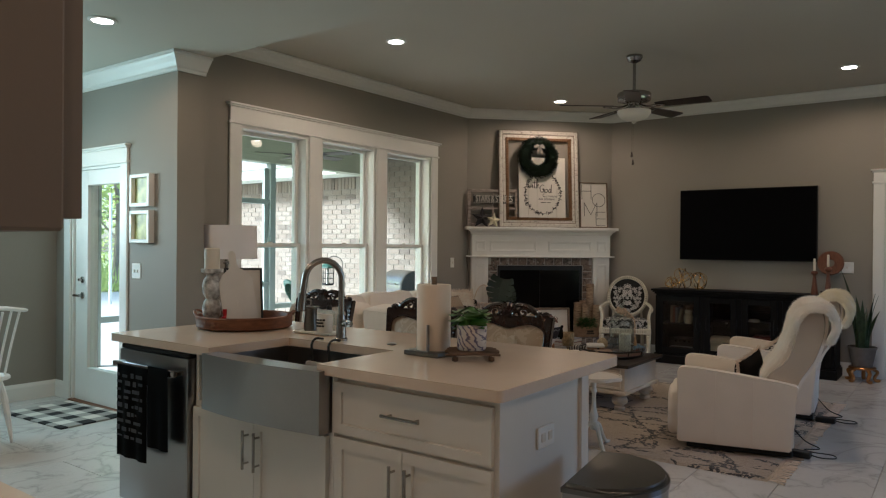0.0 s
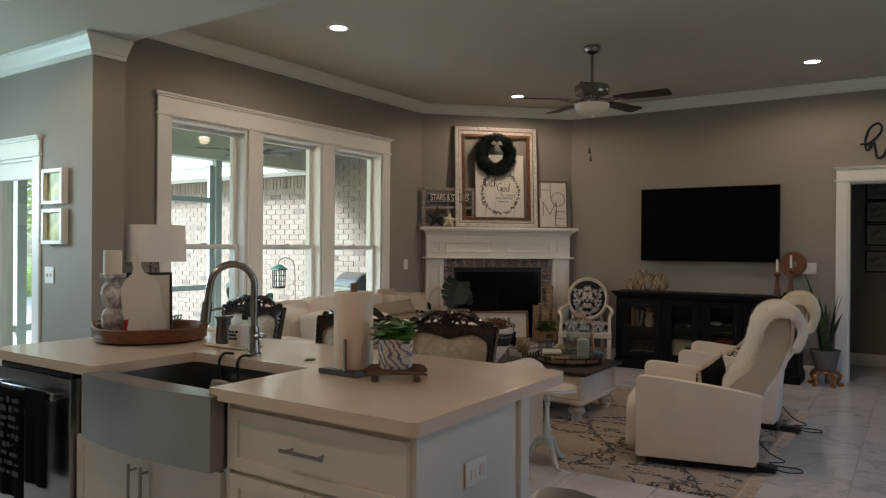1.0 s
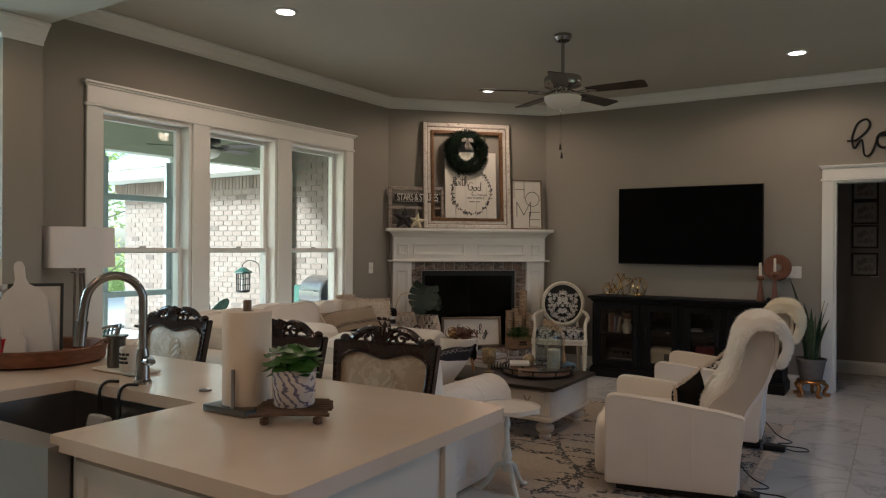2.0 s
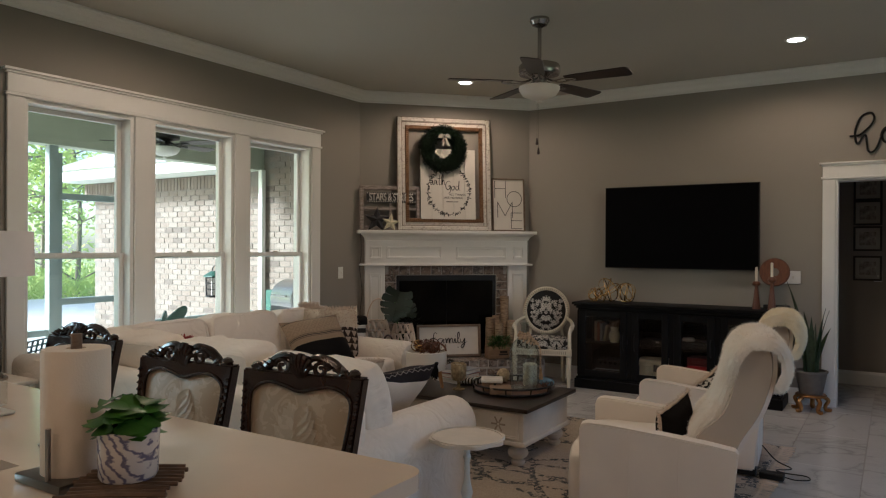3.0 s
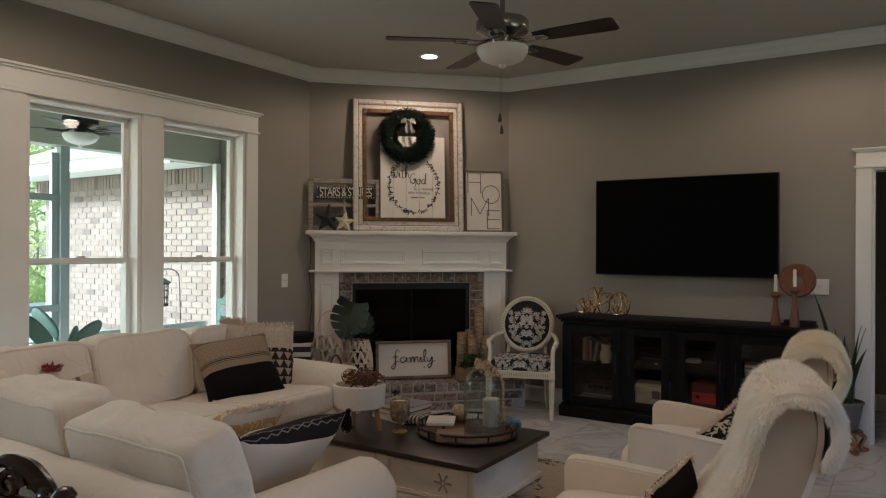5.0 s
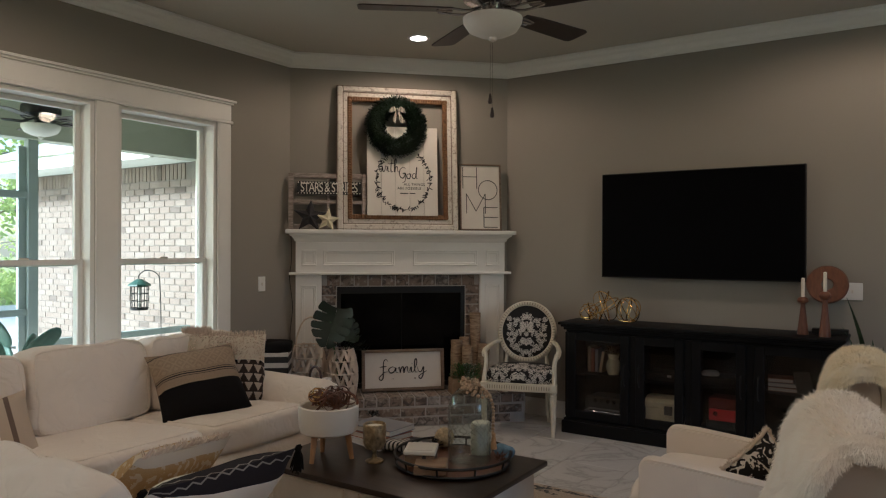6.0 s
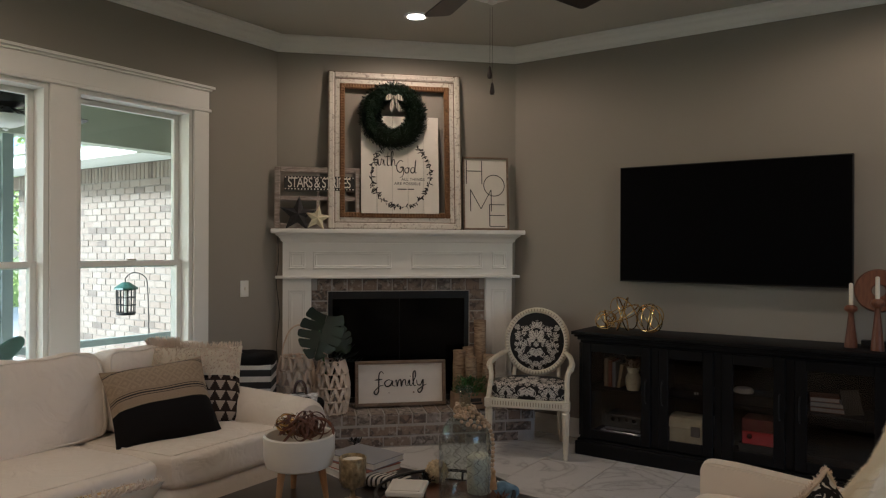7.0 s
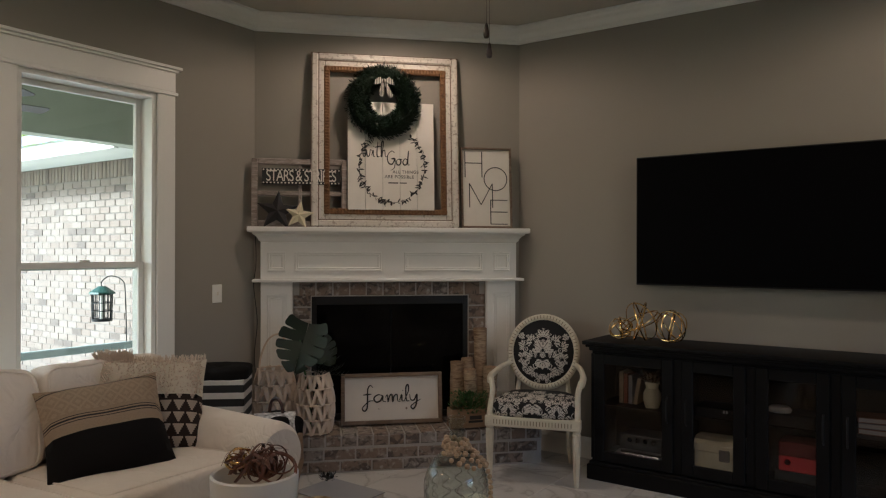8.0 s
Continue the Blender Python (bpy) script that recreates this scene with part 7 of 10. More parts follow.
# ---- throws of fleece over the recliners ----
def fleece(m, seed, label, wool_mat, broad):
    """A thick pelt that lies over the front, head and back of a recliner, with thousands of tufts."""
    rng = random.Random(seed)
    prof = smooth_path([(0.49, 0, 0.46), (0.55, 0, 0.565), (0.618, 0, 0.66), (0.668, 0, 0.79), (0.692, 0, 0.885), (0.722, 0, 0.952), (0.77, 0, 0.995), (0.845, 0, 1.01), (0.918, 0, 0.988), (0.958, 0, 0.925), (0.97, 0, 0.855), (0.945, 0, 0.78), (0.92, 0, 0.735)], 5)
    half = lambda t: broad + 0.008 * math.sin(t * 9 + seed) + 0.012 * math.sin(t * 23 + 2 * seed)
    bm = bmesh.new()
    pad, rows, last = 0.044, [], len(prof) - 1
    cross = [(-1, 100), (-1, 75), (-1, 50), (-1, 25)] + [(q / 6 - 1, 0) for q in range(13)] + [(1, 25), (1, 50), (1, 75), (1, 100)]
    for i, p in enumerate(prof):
        w = half(i / last) * (0.86 + 0.14 * min(1, i / last / 0.42)) - pad
        d = (prof[min(i + 1, last)] - prof[max(i - 1, 0)]).normalized()
        nrm = Vector((-d.z, 0, d.x))
        end = min(1.0, 0.25 + min(i, last - i) * 0.3)
        row = []
        for q, (u, deg) in enumerate(cross):
            lump = 0.004 * noise.noise(Vector((i * 0.4, q * 0.45, seed)))
            off = pad * end * math.cos(radians(deg)) - 0.042 + lump
            row.append(p + nrm * off + Vector((0, u * w + math.copysign(pad * end * math.sin(radians(deg)), u) + lump, 0)))
        rows.append(row)
    vs = [[bm.verts.new(c) for c in r] for r in rows]
    for i in range(last):
        for j in range(len(cross) - 1):
            bm.faces.new((vs[i][j], vs[i + 1][j], vs[i + 1][j + 1], vs[i][j + 1]))
    bmesh.ops.recalc_face_normals(bm, faces=bm.faces[:])
    if sum(f_.normal.z for f_ in bm.faces) < 0:
        bmesh.ops.reverse_faces(bm, faces=bm.faces[:])
    ob = thing("fleece_throw", m, label, "throw", "fleeces")
    bm.normal_update()
    bm.faces.ensure_lookup_table()
    tufts = bmesh.new()
    for f_ in bm.faces:
        nrm = f_.normal
        c0, c1, c2, c3 = [v.co for v in f_.verts]
        for k in range(int(f_.calc_area() * 2.2e5)):
            u, v = rng.random(), rng.random()
            base = c0.lerp(c1, u).lerp(c3.lerp(c2, u), v)
            sway = noise.noise(base * 26 + Vector((seed, 0, 0)))
            drift = Vector((rng.uniform(-.5, .5) + 0.5 * sway, rng.uniform(-.6, .6) + 0.5 * noise.noise(base * 23 + Vector((0, 7, seed))), rng.uniform(-1.3, -.7)))
            out = (nrm * (rng.uniform(0.12, 0.36) if k % 4 else rng.uniform(0.4, 0.75)) + (drift - nrm * drift.dot(nrm)) * 0.8).normalized()
            ln = rng.uniform(0.01, 0.022) if k % 4 else rng.uniform(0.014, 0.03)
            side = out.cross(nrm).normalized() * 0.0007
            mid = base + out * ln * 0.6 + Vector((0, 0, -0.004))
            tip = base + out * ln - nrm * 0.005 + Vector((rng.uniform(-.004, .004), rng.uniform(-.004, .004), -0.002))
            a, b2, c, d2 = tufts.verts.new(base - side), tufts.verts.new(base + side), tufts.verts.new(mid + side * 0.8), tufts.verts.new(mid - side * 0.8)
            e = tufts.verts.new(tip)
            tufts.faces.new((a, b2, c, d2))
            tufts.faces.new((d2, c, e))
    bmesh.ops.solidify(bm, geom=bm.faces[:], thickness=0.006)
    part("hide", bm, wool_mat, ob)
    me = bpy.data.meshes.new("wool_tuft")
    tufts.to_mesh(me)
    tufts.free()
    me.materials.append(wool_mat)
    wool = new("wool", me)
    wool.parent = ob
    tagged(wool, "dense cream wool tufts", kind="stuff")
    return ob


fleece(R1, 3, "thick white sheepskin over the back of the recliner", WHITE_FLEECE, 0.283)
fleece(R2, 8, "cream yellowish sheepskin over the far recliner's back", FLEECE, 0.305)

# ---- scatter cushions ----
def cushion_cloth(kind):
    m, n, l, b = node_kit(kind, 0.92)
    x, y, z = axes(n, l, coords(n))
    weave = noise_tex(n, l, coords(n), 320, 2)
    if kind == "tan_and_black_cushion":
        fold = lambda q, k: mathnode(n, l, "ABSOLUTE", mathnode(n, l, "SUBTRACT", mathnode(n, l, "FRACT", mathnode(n, l, "MULTIPLY", q, k)), 0.5))
        ring = mathnode(n, l, "FRACT", mathnode(n, l, "MULTIPLY", mathnode(n, l, "ADD", fold(x, 15), fold(y, 13)), 2.5))
        dots = mathnode(n, l, "MULTIPLY", mathnode(n, l, "LESS_THAN", ring, 0.45), mathnode(n, l, "LESS_THAN", mathnode(n, l, "ABSOLUTE", mathnode(n, l, "SUBTRACT", y, 0.13)), 0.062))
        tan = mixcol(n, l, mathnode(n, l, "MULTIPLY", dots, 0.3), mixcol(n, l, weave, (0.20, 0.15, 0.10), (0.40, 0.31, 0.22)), (0.44, 0.35, 0.265))
        lines = None
        for c, w in ((0.035, 0.004), (0.022, 0.002), (0.048, 0.002), (0.205, 0.003), (0.218, 0.002)):
            k = mathnode(n, l, "LESS_THAN", mathnode(n, l, "ABSOLUTE", mathnode(n, l, "SUBTRACT", y, c)), w)
            lines = k if lines is None else mathnode(n, l, "MAXIMUM", lines, k)
        tan = mixcol(n, l, lines, tan, (0.03, 0.028, 0.03))
        col = mixcol(n, l, mathnode(n, l, "LESS_THAN", y, -0.03), tan, (0.006, 0.0055, 0.006))
    elif kind == "triangle_weave_cushion":
        px = mathnode(n, l, "MULTIPLY", x, 16)
        py = mathnode(n, l, "DIVIDE", mathnode(n, l, "FLOOR", mathnode(n, l, "MULTIPLY", y, 102)), 6)
        tri = mathnode(n, l, "ABSOLUTE", mathnode(n, l, "SUBTRACT", mathnode(n, l, "FRACT", px), 0.5))
        k = mathnode(n, l, "LESS_THAN", mathnode(n, l, "MULTIPLY", tri, 2), mathnode(n, l, "SUBTRACT", 1.0, mathnode(n, l, "FRACT", py)))
        low = mixcol(n, l, k, (0.42, 0.35, 0.28), (0.03, 0.02, 0.017))
        col = mixcol(n, l, mathnode(n, l, "GREATER_THAN", y, 0.03), low, (0.62, 0.56, 0.45))
    elif kind == "plain_black_cushion":
        col = mixcol(n, l, weave, (0.005, 0.004, 0.004), (0.011, 0.01, 0.01))
    elif kind == "black_and_white_tufted_cushion":
        f = noise_tex(n, l, coords(n), 22, 3, 1.5)
        col = mixcol(n, l, mathnode(n, l, "GREATER_THAN", mathnode(n, l, "ADD", f, mathnode(n, l, "MULTIPLY", mathnode(n, l, "ABSOLUTE", x), 0.25)), 0.56), (0.015, 0.014, 0.014), (0.66, 0.62, 0.55))
    elif kind == "slate_zigzag_cushion":
        zig = mathnode(n, l, "ADD", y, mathnode(n, l, "MULTIPLY", mathnode(n, l, "ABSOLUTE", mathnode(n, l, "SUBTRACT", mathnode(n, l, "FRACT", mathnode(n, l, "MULTIPLY", x, 18)), 0.5)), 0.012))
        band = mathnode(n, l, "GREATER_THAN", mathnode(n, l, "MULTIPLY_ADD", x, -0.09, y), 0.182)
        line = mathnode(n, l, "LESS_THAN", mathnode(n, l, "ABSOLUTE", mathnode(n, l, "SUBTRACT", zig, 0.214)), 0.0014)
        col = mixcol(n, l, line, mixcol(n, l, band, (0.72, 0.66, 0.58), (0.022, 0.019, 0.023)), (0.26, 0.24, 0.22))
    elif kind == "ochre_tufted_cushion":
        col = mixcol(n, l, mathnode(n, l, "GREATER_THAN", y, 0.178), mixcol(n, l, mathnode(n, l, "GREATER_THAN", noise_tex(n, l, coords(n), 38, 2), 0.55), mixcol(n, l, weave, (0.36, 0.23, 0.10), (0.52, 0.37, 0.19)), (0.56, 0.47, 0.34)), (0.6, 0.54, 0.44))
    else:
        s = mathnode(n, l, "GREATER_THAN", mathnode(n, l, "FRACT", mathnode(n, l, "MULTIPLY", x, 9)), 0.8)
        col = mixcol(n, l, s, (0.50, 0.42, 0.33), (0.15, 0.11, 0.09))
    l.new(col, b.inputs["Base Color"])
    b.inputs["Specular IOR Level"].default_value = 0.2
    bumped(n, l, b, weave, 0.5, 0.002)
    return m


def fringe_strip(bm, pts, out, rng, count, length, r=0.004):
    for k in range(count):
        t = (k + rng.random()) / count * (len(pts) - 1)
        i = min(int(t), len(pts) - 2)
        p = Vector(pts[i]).lerp(Vector(pts[i + 1]), t - i)
        d = (Vector(out) + Vector((rng.uniform(-.6, .6), rng.uniform(-.6, .6), rng.uniform(-.6, .6)))).normalized()
        tube(bm, [p, p + d * length * 0.5 + Vector((0, 0, -0.002)), p + d * length * rng.uniform(0.7, 1.1)], r, 4, taper=lambda q: 1 - 0.6 * q)


def scatter_cushion(m, w, h, t, kind, label, seed):
    ob = thing("scatter_cushion", m, label, "cushion", "scatter cushions")
    bm = bmesh.new()
    pillow(bm, w, h, t, None, 14, seed)
    part("cover", bm, cushion_cloth(kind), ob)
    return ob


# local x runs to the cushion's right, y up its face, z towards the viewer
def propped(x, y, z, turn, lean, roll=0):
    return pose(x, y, z, 0, 0, turn) @ pose(0, 0, 0, 90 - lean, 0, 0) @ pose(0, 0, 0, 0, 0, roll)


c = scatter_cushion(propped(-4.21, 5.96, 0.63, 64, 40, 7), 0.53, 0.50, 0.19, "tan_and_black_cushion", "tan woven cushion with a black lower half", 1)
c = scatter_cushion(propped(-4.345, 6.275, 0.672, 60, 26, -4), 0.52, 0.47, 0.16, "triangle_weave_cushion", "cream cushion with black triangles and shaggy top", 2)
bm = bmesh.new()
rng = random.Random(12)
for k in range(9):
    yy = 0.04 + k * 0.021
    fringe_strip(bm, [(-0.23, yy, 0.05 * (1 - (yy / 0.24) ** 4)), (0, yy, 0.078 * (1 - (yy / 0.24) ** 4)), (0.23, yy, 0.05 * (1 - (yy / 0.24) ** 4))], (0, 0.1, 0.8), rng, 60, 0.035, 0.0035)
fringe_strip(bm, [(-0.24, 0.23, 0), (0, 0.22, 0), (0.25, 0.23, 0)], (0, 1, 0.3), rng, 120, 0.035, 0.0035)
fringe_strip(bm, [(-0.265, 0.22, 0), (-0.2, 0.225, 0.01), (-0.1, 0.22, 0.02)], (-0.3, 1, 0.6), rng, 190, 0.055, 0.0035)
tagged(part("shaggy_top", bm, ROPE, c, "shaggy cream yarn"), kind="stuff")
bm = bmesh.new()
for k in range(14):
    lathe(bm, [(0, -0.012), (0.011, -0.006), (0.012, 0.004), (0, 0.012)], 8, (-0.2 + k * 0.031, 0.022, 0.074 - 0.6 * (-0.2 + k * 0.031) ** 2))
tagged(part("tuft", bm, BLACK_CLOTH, c, "row of black tufts"), kind="stuff")
c = scatter_cushion(propped(-2.55, 4.68, 0.585, -90, 38, 2), 0.58, 0.46, 0.15, "slate_zigzag_cushion", "white cushion with a dark zigzag border and tassels", 3)
for s in (-1, 1):
    bm = bmesh.new()
    rng = random.Random(4)
    for k in range(60):
        a, q = 2.4 * k, 0.012 * math.sqrt((k + 0.5) / 60)
        p = Vector((s * 0.308 + q * math.cos(a) * 0.4, 0.22, q * math.sin(a) * 0.4))
        tube(bm, [p, p + Vector((s * 0.012 + q * math.cos(a), -0.03, q * math.sin(a) - 0.012)), p + Vector((s * 0.016 + 1.6 * q * math.cos(a), -0.075 + rng.uniform(-.008, .008), 1.6 * q * math.sin(a) - 0.03))], 0.0026, 4)
    lathe(bm, [(0, -0.012), (0.014, -0.004), (0.014, 0.006), (0, 0.014)], 10, (s * 0.308, 0.222, 0))
    part("tassel", bm, BLACK_CLOTH, c, "dark yarn tassel")
c = scatter_cushion(propped(-2.854, 4.70, 0.618, -75.5, 45, 11), 0.60, 0.42, 0.14, "ochre_tufted_cushion", "ochre cushion with a cream tufted edge", 4)
bm = bmesh.new()
fringe_strip(bm, [(-0.27, 0.2, 0), (0, 0.19, 0.01), (0.27, 0.2, 0)], (0, 1, 0.4), random.Random(6), 170, 0.03, 0.0045)
tagged(part("tufted_edge", bm, ROPE, c, "cream tufted edge"), kind="stuff")
c = scatter_cushion(propped(-4.36, 4.86, 0.53, 62, 24, 14), 0.38, 0.36, 0.15, "striped_cushion", "cream cushion with thin dark stripes", 5)
fl = bmesh.new()
bushy(fl, 110, 0.045, 0.035, random.Random(21), (0.018, 0.032), 0.02)
BLOOM = shader("dark_red_felt", (0.3, 0.05, 0.045), 0.9, vary=0.5, scale=20)
single("felt_flower", fl, BLOOM, pose(-4.46, 4.83, 0.74), "dark red felt flowers on a cushion's top", "flower")
for at, wide, s, cloth, lab in ((R1 @ propped(0.445, 0.03, 0.475, 64, -4, 14), 0.30, 6, "plain_black_cushion", "black cushion with a white braided trim on the recliner"), (R2 @ propped(0.46, -0.02, 0.445, 52, 16, 24), 0.32, 7, "black_and_white_tufted_cushion", "black and white tufted cushion on the recliner")):
    tall = 0.29
    c = scatter_cushion(at, wide, tall, 0.12, cloth, lab, s)
    bm = bmesh.new()
    rng = random.Random(s)
    rim = []
    for k in range(48):
        side, q = divmod(k, 12)
        u = q / 6 - 1
        x, y = ((u, -1), (1, u), (-u, 1), (-1, -u))[side]
        wave = 1 + 0.015 * math.sin(k * 2.1)
        rim.append(Vector((x * wave * (wide / 2 + 0.006) * (1 - 0.07 * (1 - y * y) * abs(x) ** 3), y * wave * (tall / 2 + 0.006) * (1 - 0.07 * (1 - x * x) * abs(y) ** 3), 0)))
    tube(bm, rim, 0.009, 7, closed=True)
    for a, b in zip(rim, rim[1:] + rim[:1]):
        fringe_strip(bm, [a, b], a.normalized() * 0.6, rng, 9, 0.022, 0.004)
    tagged(part("braided_trim", bm, ROPE, c, "cream braided trim"), kind="stuff")

# power cables of the recliners
for y, x in ((5.28, -0.83), (6.42, -0.84)):
    pb = thing("power_adapter", pose(x + 0.03, y - 0.1, 0.014), "black power adapter with a coiled cable on the rug", "power adapter", "power adapters")
    part("block", boxes((-0.07, 0.07, -0.035, 0.035, 0.0, 0.04), bevel=0.006), BLACK, pb)
    bm = bmesh.new()
    tube(bm, smooth_path([(0.07, 0, 0.02), (0.13, 0.02, 0.008), (0.2, 0.08, 0.004), (0.17, 0.15, 0.004), (0.06, 0.14, 0.006), (0.0, 0.18, 0.006), (0.08, 0.26, 0.006), (-0.02, 0.32, 0.03), (-0.1, 0.3, 0.12)], 6), 0.004, 6)
    part("cable", bm, BLACK, pb)

# ---- on the coffee table ----
TZ = 0.405
bw = thing("footed_bowl", pose(-3.055, 5.84, TZ) @ Matrix.Diagonal((1.12, 1.12, 1.08, 1)), "cream ceramic bowl on three wooden legs", "bowl")
bm = bmesh.new()
lathe(bm, [(0, 0.12), (0.105, 0.12), (0.125, 0.13), (0.132, 0.16), (0.134, 0.245), (0.128, 0.25), (0.122, 0.245), (0.118, 0.16), (0, 0.14)], 32)
part("bowl_body", bm, CERAMIC, bw)
for k in range(3):
    a = 2 * math.pi * k / 3 + 0.5
    bm = bmesh.new()
    tube(bm, [(0.085 * math.cos(a), 0.085 * math.sin(a), 0.125), (0.105 * math.cos(a), 0.105 * math.sin(a), 0.0)], 0.015, 10, taper=lambda t: 1 - 0.35 * t)
    part("leg", bm, PALE_WOOD, bw)
rng = random.Random(17)
CURL = shader("curled_bark", (0.12, 0.045, 0.022), 0.45, vary=0.6, scale=24, fine=80, bump=0.3)
for k in range(26):
    bm = bmesh.new()
    gold = k < 8
    r = rng.uniform(0.022, 0.04) if gold else rng.uniform(0.028, 0.058)
    x = rng.uniform(-.085, -.025) if gold else rng.uniform(-.035, .085)
    turns = rng.uniform(1.1, 1.9)
    tilt = pose(x, rng.uniform(-.075, .0) if gold else rng.uniform(-.06, .07), 0.25 + rng.uniform(0, .03), rng.uniform(-80, 80), rng.uniform(-80, 80), rng.uniform(0, 360))
    tube(bm, [tilt @ Vector((r * (1 - 0.012 * i) * math.cos(2 * math.pi * turns * i / 26), r * (1 - 0.012 * i) * math.sin(2 * math.pi * turns * i / 26), 0.0018 * i)) for i in range(27)], 0.0042 if gold else 0.0058, 6, flat=0.35)
    part("curled_ribbon", bm, GOLD if gold else CURL, bw, "curled brass filler" if gold else "curled brown bark")
bm = bmesh.new()
for k in range(26):
    a = rng.uniform(0, 2 * math.pi)
    b0 = Vector((rng.uniform(-.09, .09), rng.uniform(-.06, .06), 0.25))
    d = Vector((math.cos(a), math.sin(a), 0)) * rng.uniform(0.03, 0.08)
    tube(bm, smooth_path([b0, b0 + d * 0.5 + Vector((0, 0, rng.uniform(.04, .075))), b0 + d + Vector((0, 0, rng.uniform(.02, .06)))], 4), 0.0009, 4)
tagged(part("fine_twigs", bm, CURL, bw, "fine brown twigs"), kind="stuff")
gb = thing("glass_goblet", pose(-2.83, 5.925, TZ) @ Matrix.Diagonal((1.14, 1.14, 1.36, 1)), "mercury glass goblet candle holder", "candle holder")
bm = bmesh.new()
lathe(bm, [(0, 0), (0.038, 0), (0.04, 0.005), (0.012, 0.014), (0.008, 0.03), (0.014, 0.044), (0.04, 0.05), (0.049, 0.07), (0.05, 0.135), (0.046, 0.138), (0.044, 0.075), (0, 0.06)], 24)
part("goblet", bm, shader("mercury_glass", (0.46, 0.36, 0.21), 0.3, 0.7, vary=0.75, scale=42, fine=90, bump=0.9, bump_dist=0.006), gb)
bm = bmesh.new()
lathe(bm, [(0, 0.06), (0.041, 0.075), (0.041, 0.128), (0, 0.13)], 18)
part("candle", bm, CANDLE, gb)
bm = bmesh.new()
bushy(bm, 40, 0.03, 0.02, random.Random(5), (0.015, 0.03), 0.012)
single("black_flower", bm, BLACK, pose(-3.12, 6.27, TZ + 0.112), "small black ornament on the stack of books", "ornament")
for k in range(3):
    book("magazine", pose(-3.20 + 0.01 * k, 6.14, TZ + 0.032 * k, 0, 0, -14 + 6 * k), 0.29, 0.21, 0.03, COVERS[(2, 3, 1)[k]], "large white-spined book stacked on the coffee table", "table books")
sc = bmesh.new()
puff(sc, 0.22, 0.1, 0.05, pose(0, 0, 0.026, 0, 0, 20), 3.5, 8, 0.02, 4)
single("striped_napkin", sc, striped("striped_cloth", (0.02, 0.02, 0.02), (0.6, 0.57, 0.52), 0, 45, 0.45), pose(-2.83, 6.16, TZ), "folded black and white striped cloth", "cloth")
# round metal tray
tr = thing("round_tray", pose(-2.495, 6.115, TZ) @ Matrix.Diagonal((1.28, 1.28, 1.1, 1)), "round black metal tray with a raised rail", "tray")
bm = bmesh.new()
lathe(bm, [(0, 0.004), (0.21, 0.004), (0.215, 0.01), (0.21, 0.014), (0, 0.012)], 44)
part("tray_base", bm, shader("dark_tray_wood", (0.11, 0.045, 0.022), 0.45, vary=0.4, scale=14, fine=60, bump=0.2), tr, "brown tray bottom")
bm = bmesh.new()
for r, z in ((0.214, 0.012), (0.222, 0.05)):
    tube(bm, [(r * math.cos(2 * math.pi * i / 48), r * math.sin(2 * math.pi * i / 48), z) for i in range(48)], 0.006, 6, closed=True)
for i in range(10):
    a = 2 * math.pi * i / 10
    tube(bm, [(0.214 * math.cos(a), 0.214 * math.sin(a), 0.012), (0.222 * math.cos(a), 0.222 * math.sin(a), 0.05)], 0.004, 6)
part("rail", bm, BLACK, tr)
# glass jug with wire mesh, beads and a candle behind it
jg = thing("glass_jug", pose(-2.41, 6.135, TZ + 0.016), "large clear glass jug in wire mesh with wooden beads", "jug")
JUG = [(0.092, 0.0), (0.101, 0.014), (0.104, 0.1), (0.105, 0.25), (0.101, 0.285), (0.089, 0.317), (0.068, 0.343), (0.044, 0.362), (0.03, 0.377), (0.0245, 0.395), (0.0235, 0.45), (0.03, 0.458), (0.03, 0.474)]


def jug_radius(z):
    for (r0, z0), (r1, z1) in zip(JUG, JUG[1:]):
        if z0 <= z <= z1:
            return r0 + (r1 - r0) * (z - z0) / (z1 - z0)
    return JUG[-1][0]


bm = bmesh.new()
lathe(bm, [(0, 0)] + JUG + [(r - 0.004, z) for r, z in reversed(JUG[1:])] + [(0, 0.012)], 40)
part("jug_glass", bm, JUG_GLASS, jg)
bm = bmesh.new()
around, tall, top = 15, 0.046, 0.268
for k in range(around):
    pts = []
    for i in range(73):
        z = 0.006 + top * i / 72
        wave = max(-1, min(1, 1.6 * math.asin(math.sin(2 * math.pi * z / tall)) * 2 / math.pi)) * (1 if k % 2 else -1)
        a = 2 * math.pi * (k + 0.25 * wave) / around
        r = jug_radius(z) + 0.0015
        pts.append((r * math.cos(a), r * math.sin(a), z))
    tube(bm, pts, 0.0009, 4)
tagged(part("wire_mesh", bm, CEMENT, jg, "thin hexagonal wire mesh"), kind="stuff")
bm = bmesh.new()
rng = random.Random(31)


def bead(x, y, z, r):
    lathe(bm, [(0, -r), (r * 0.7, -r * 0.7), (r, 0), (r * 0.7, r * 0.7), (0, r)], 8, (x, y, z))


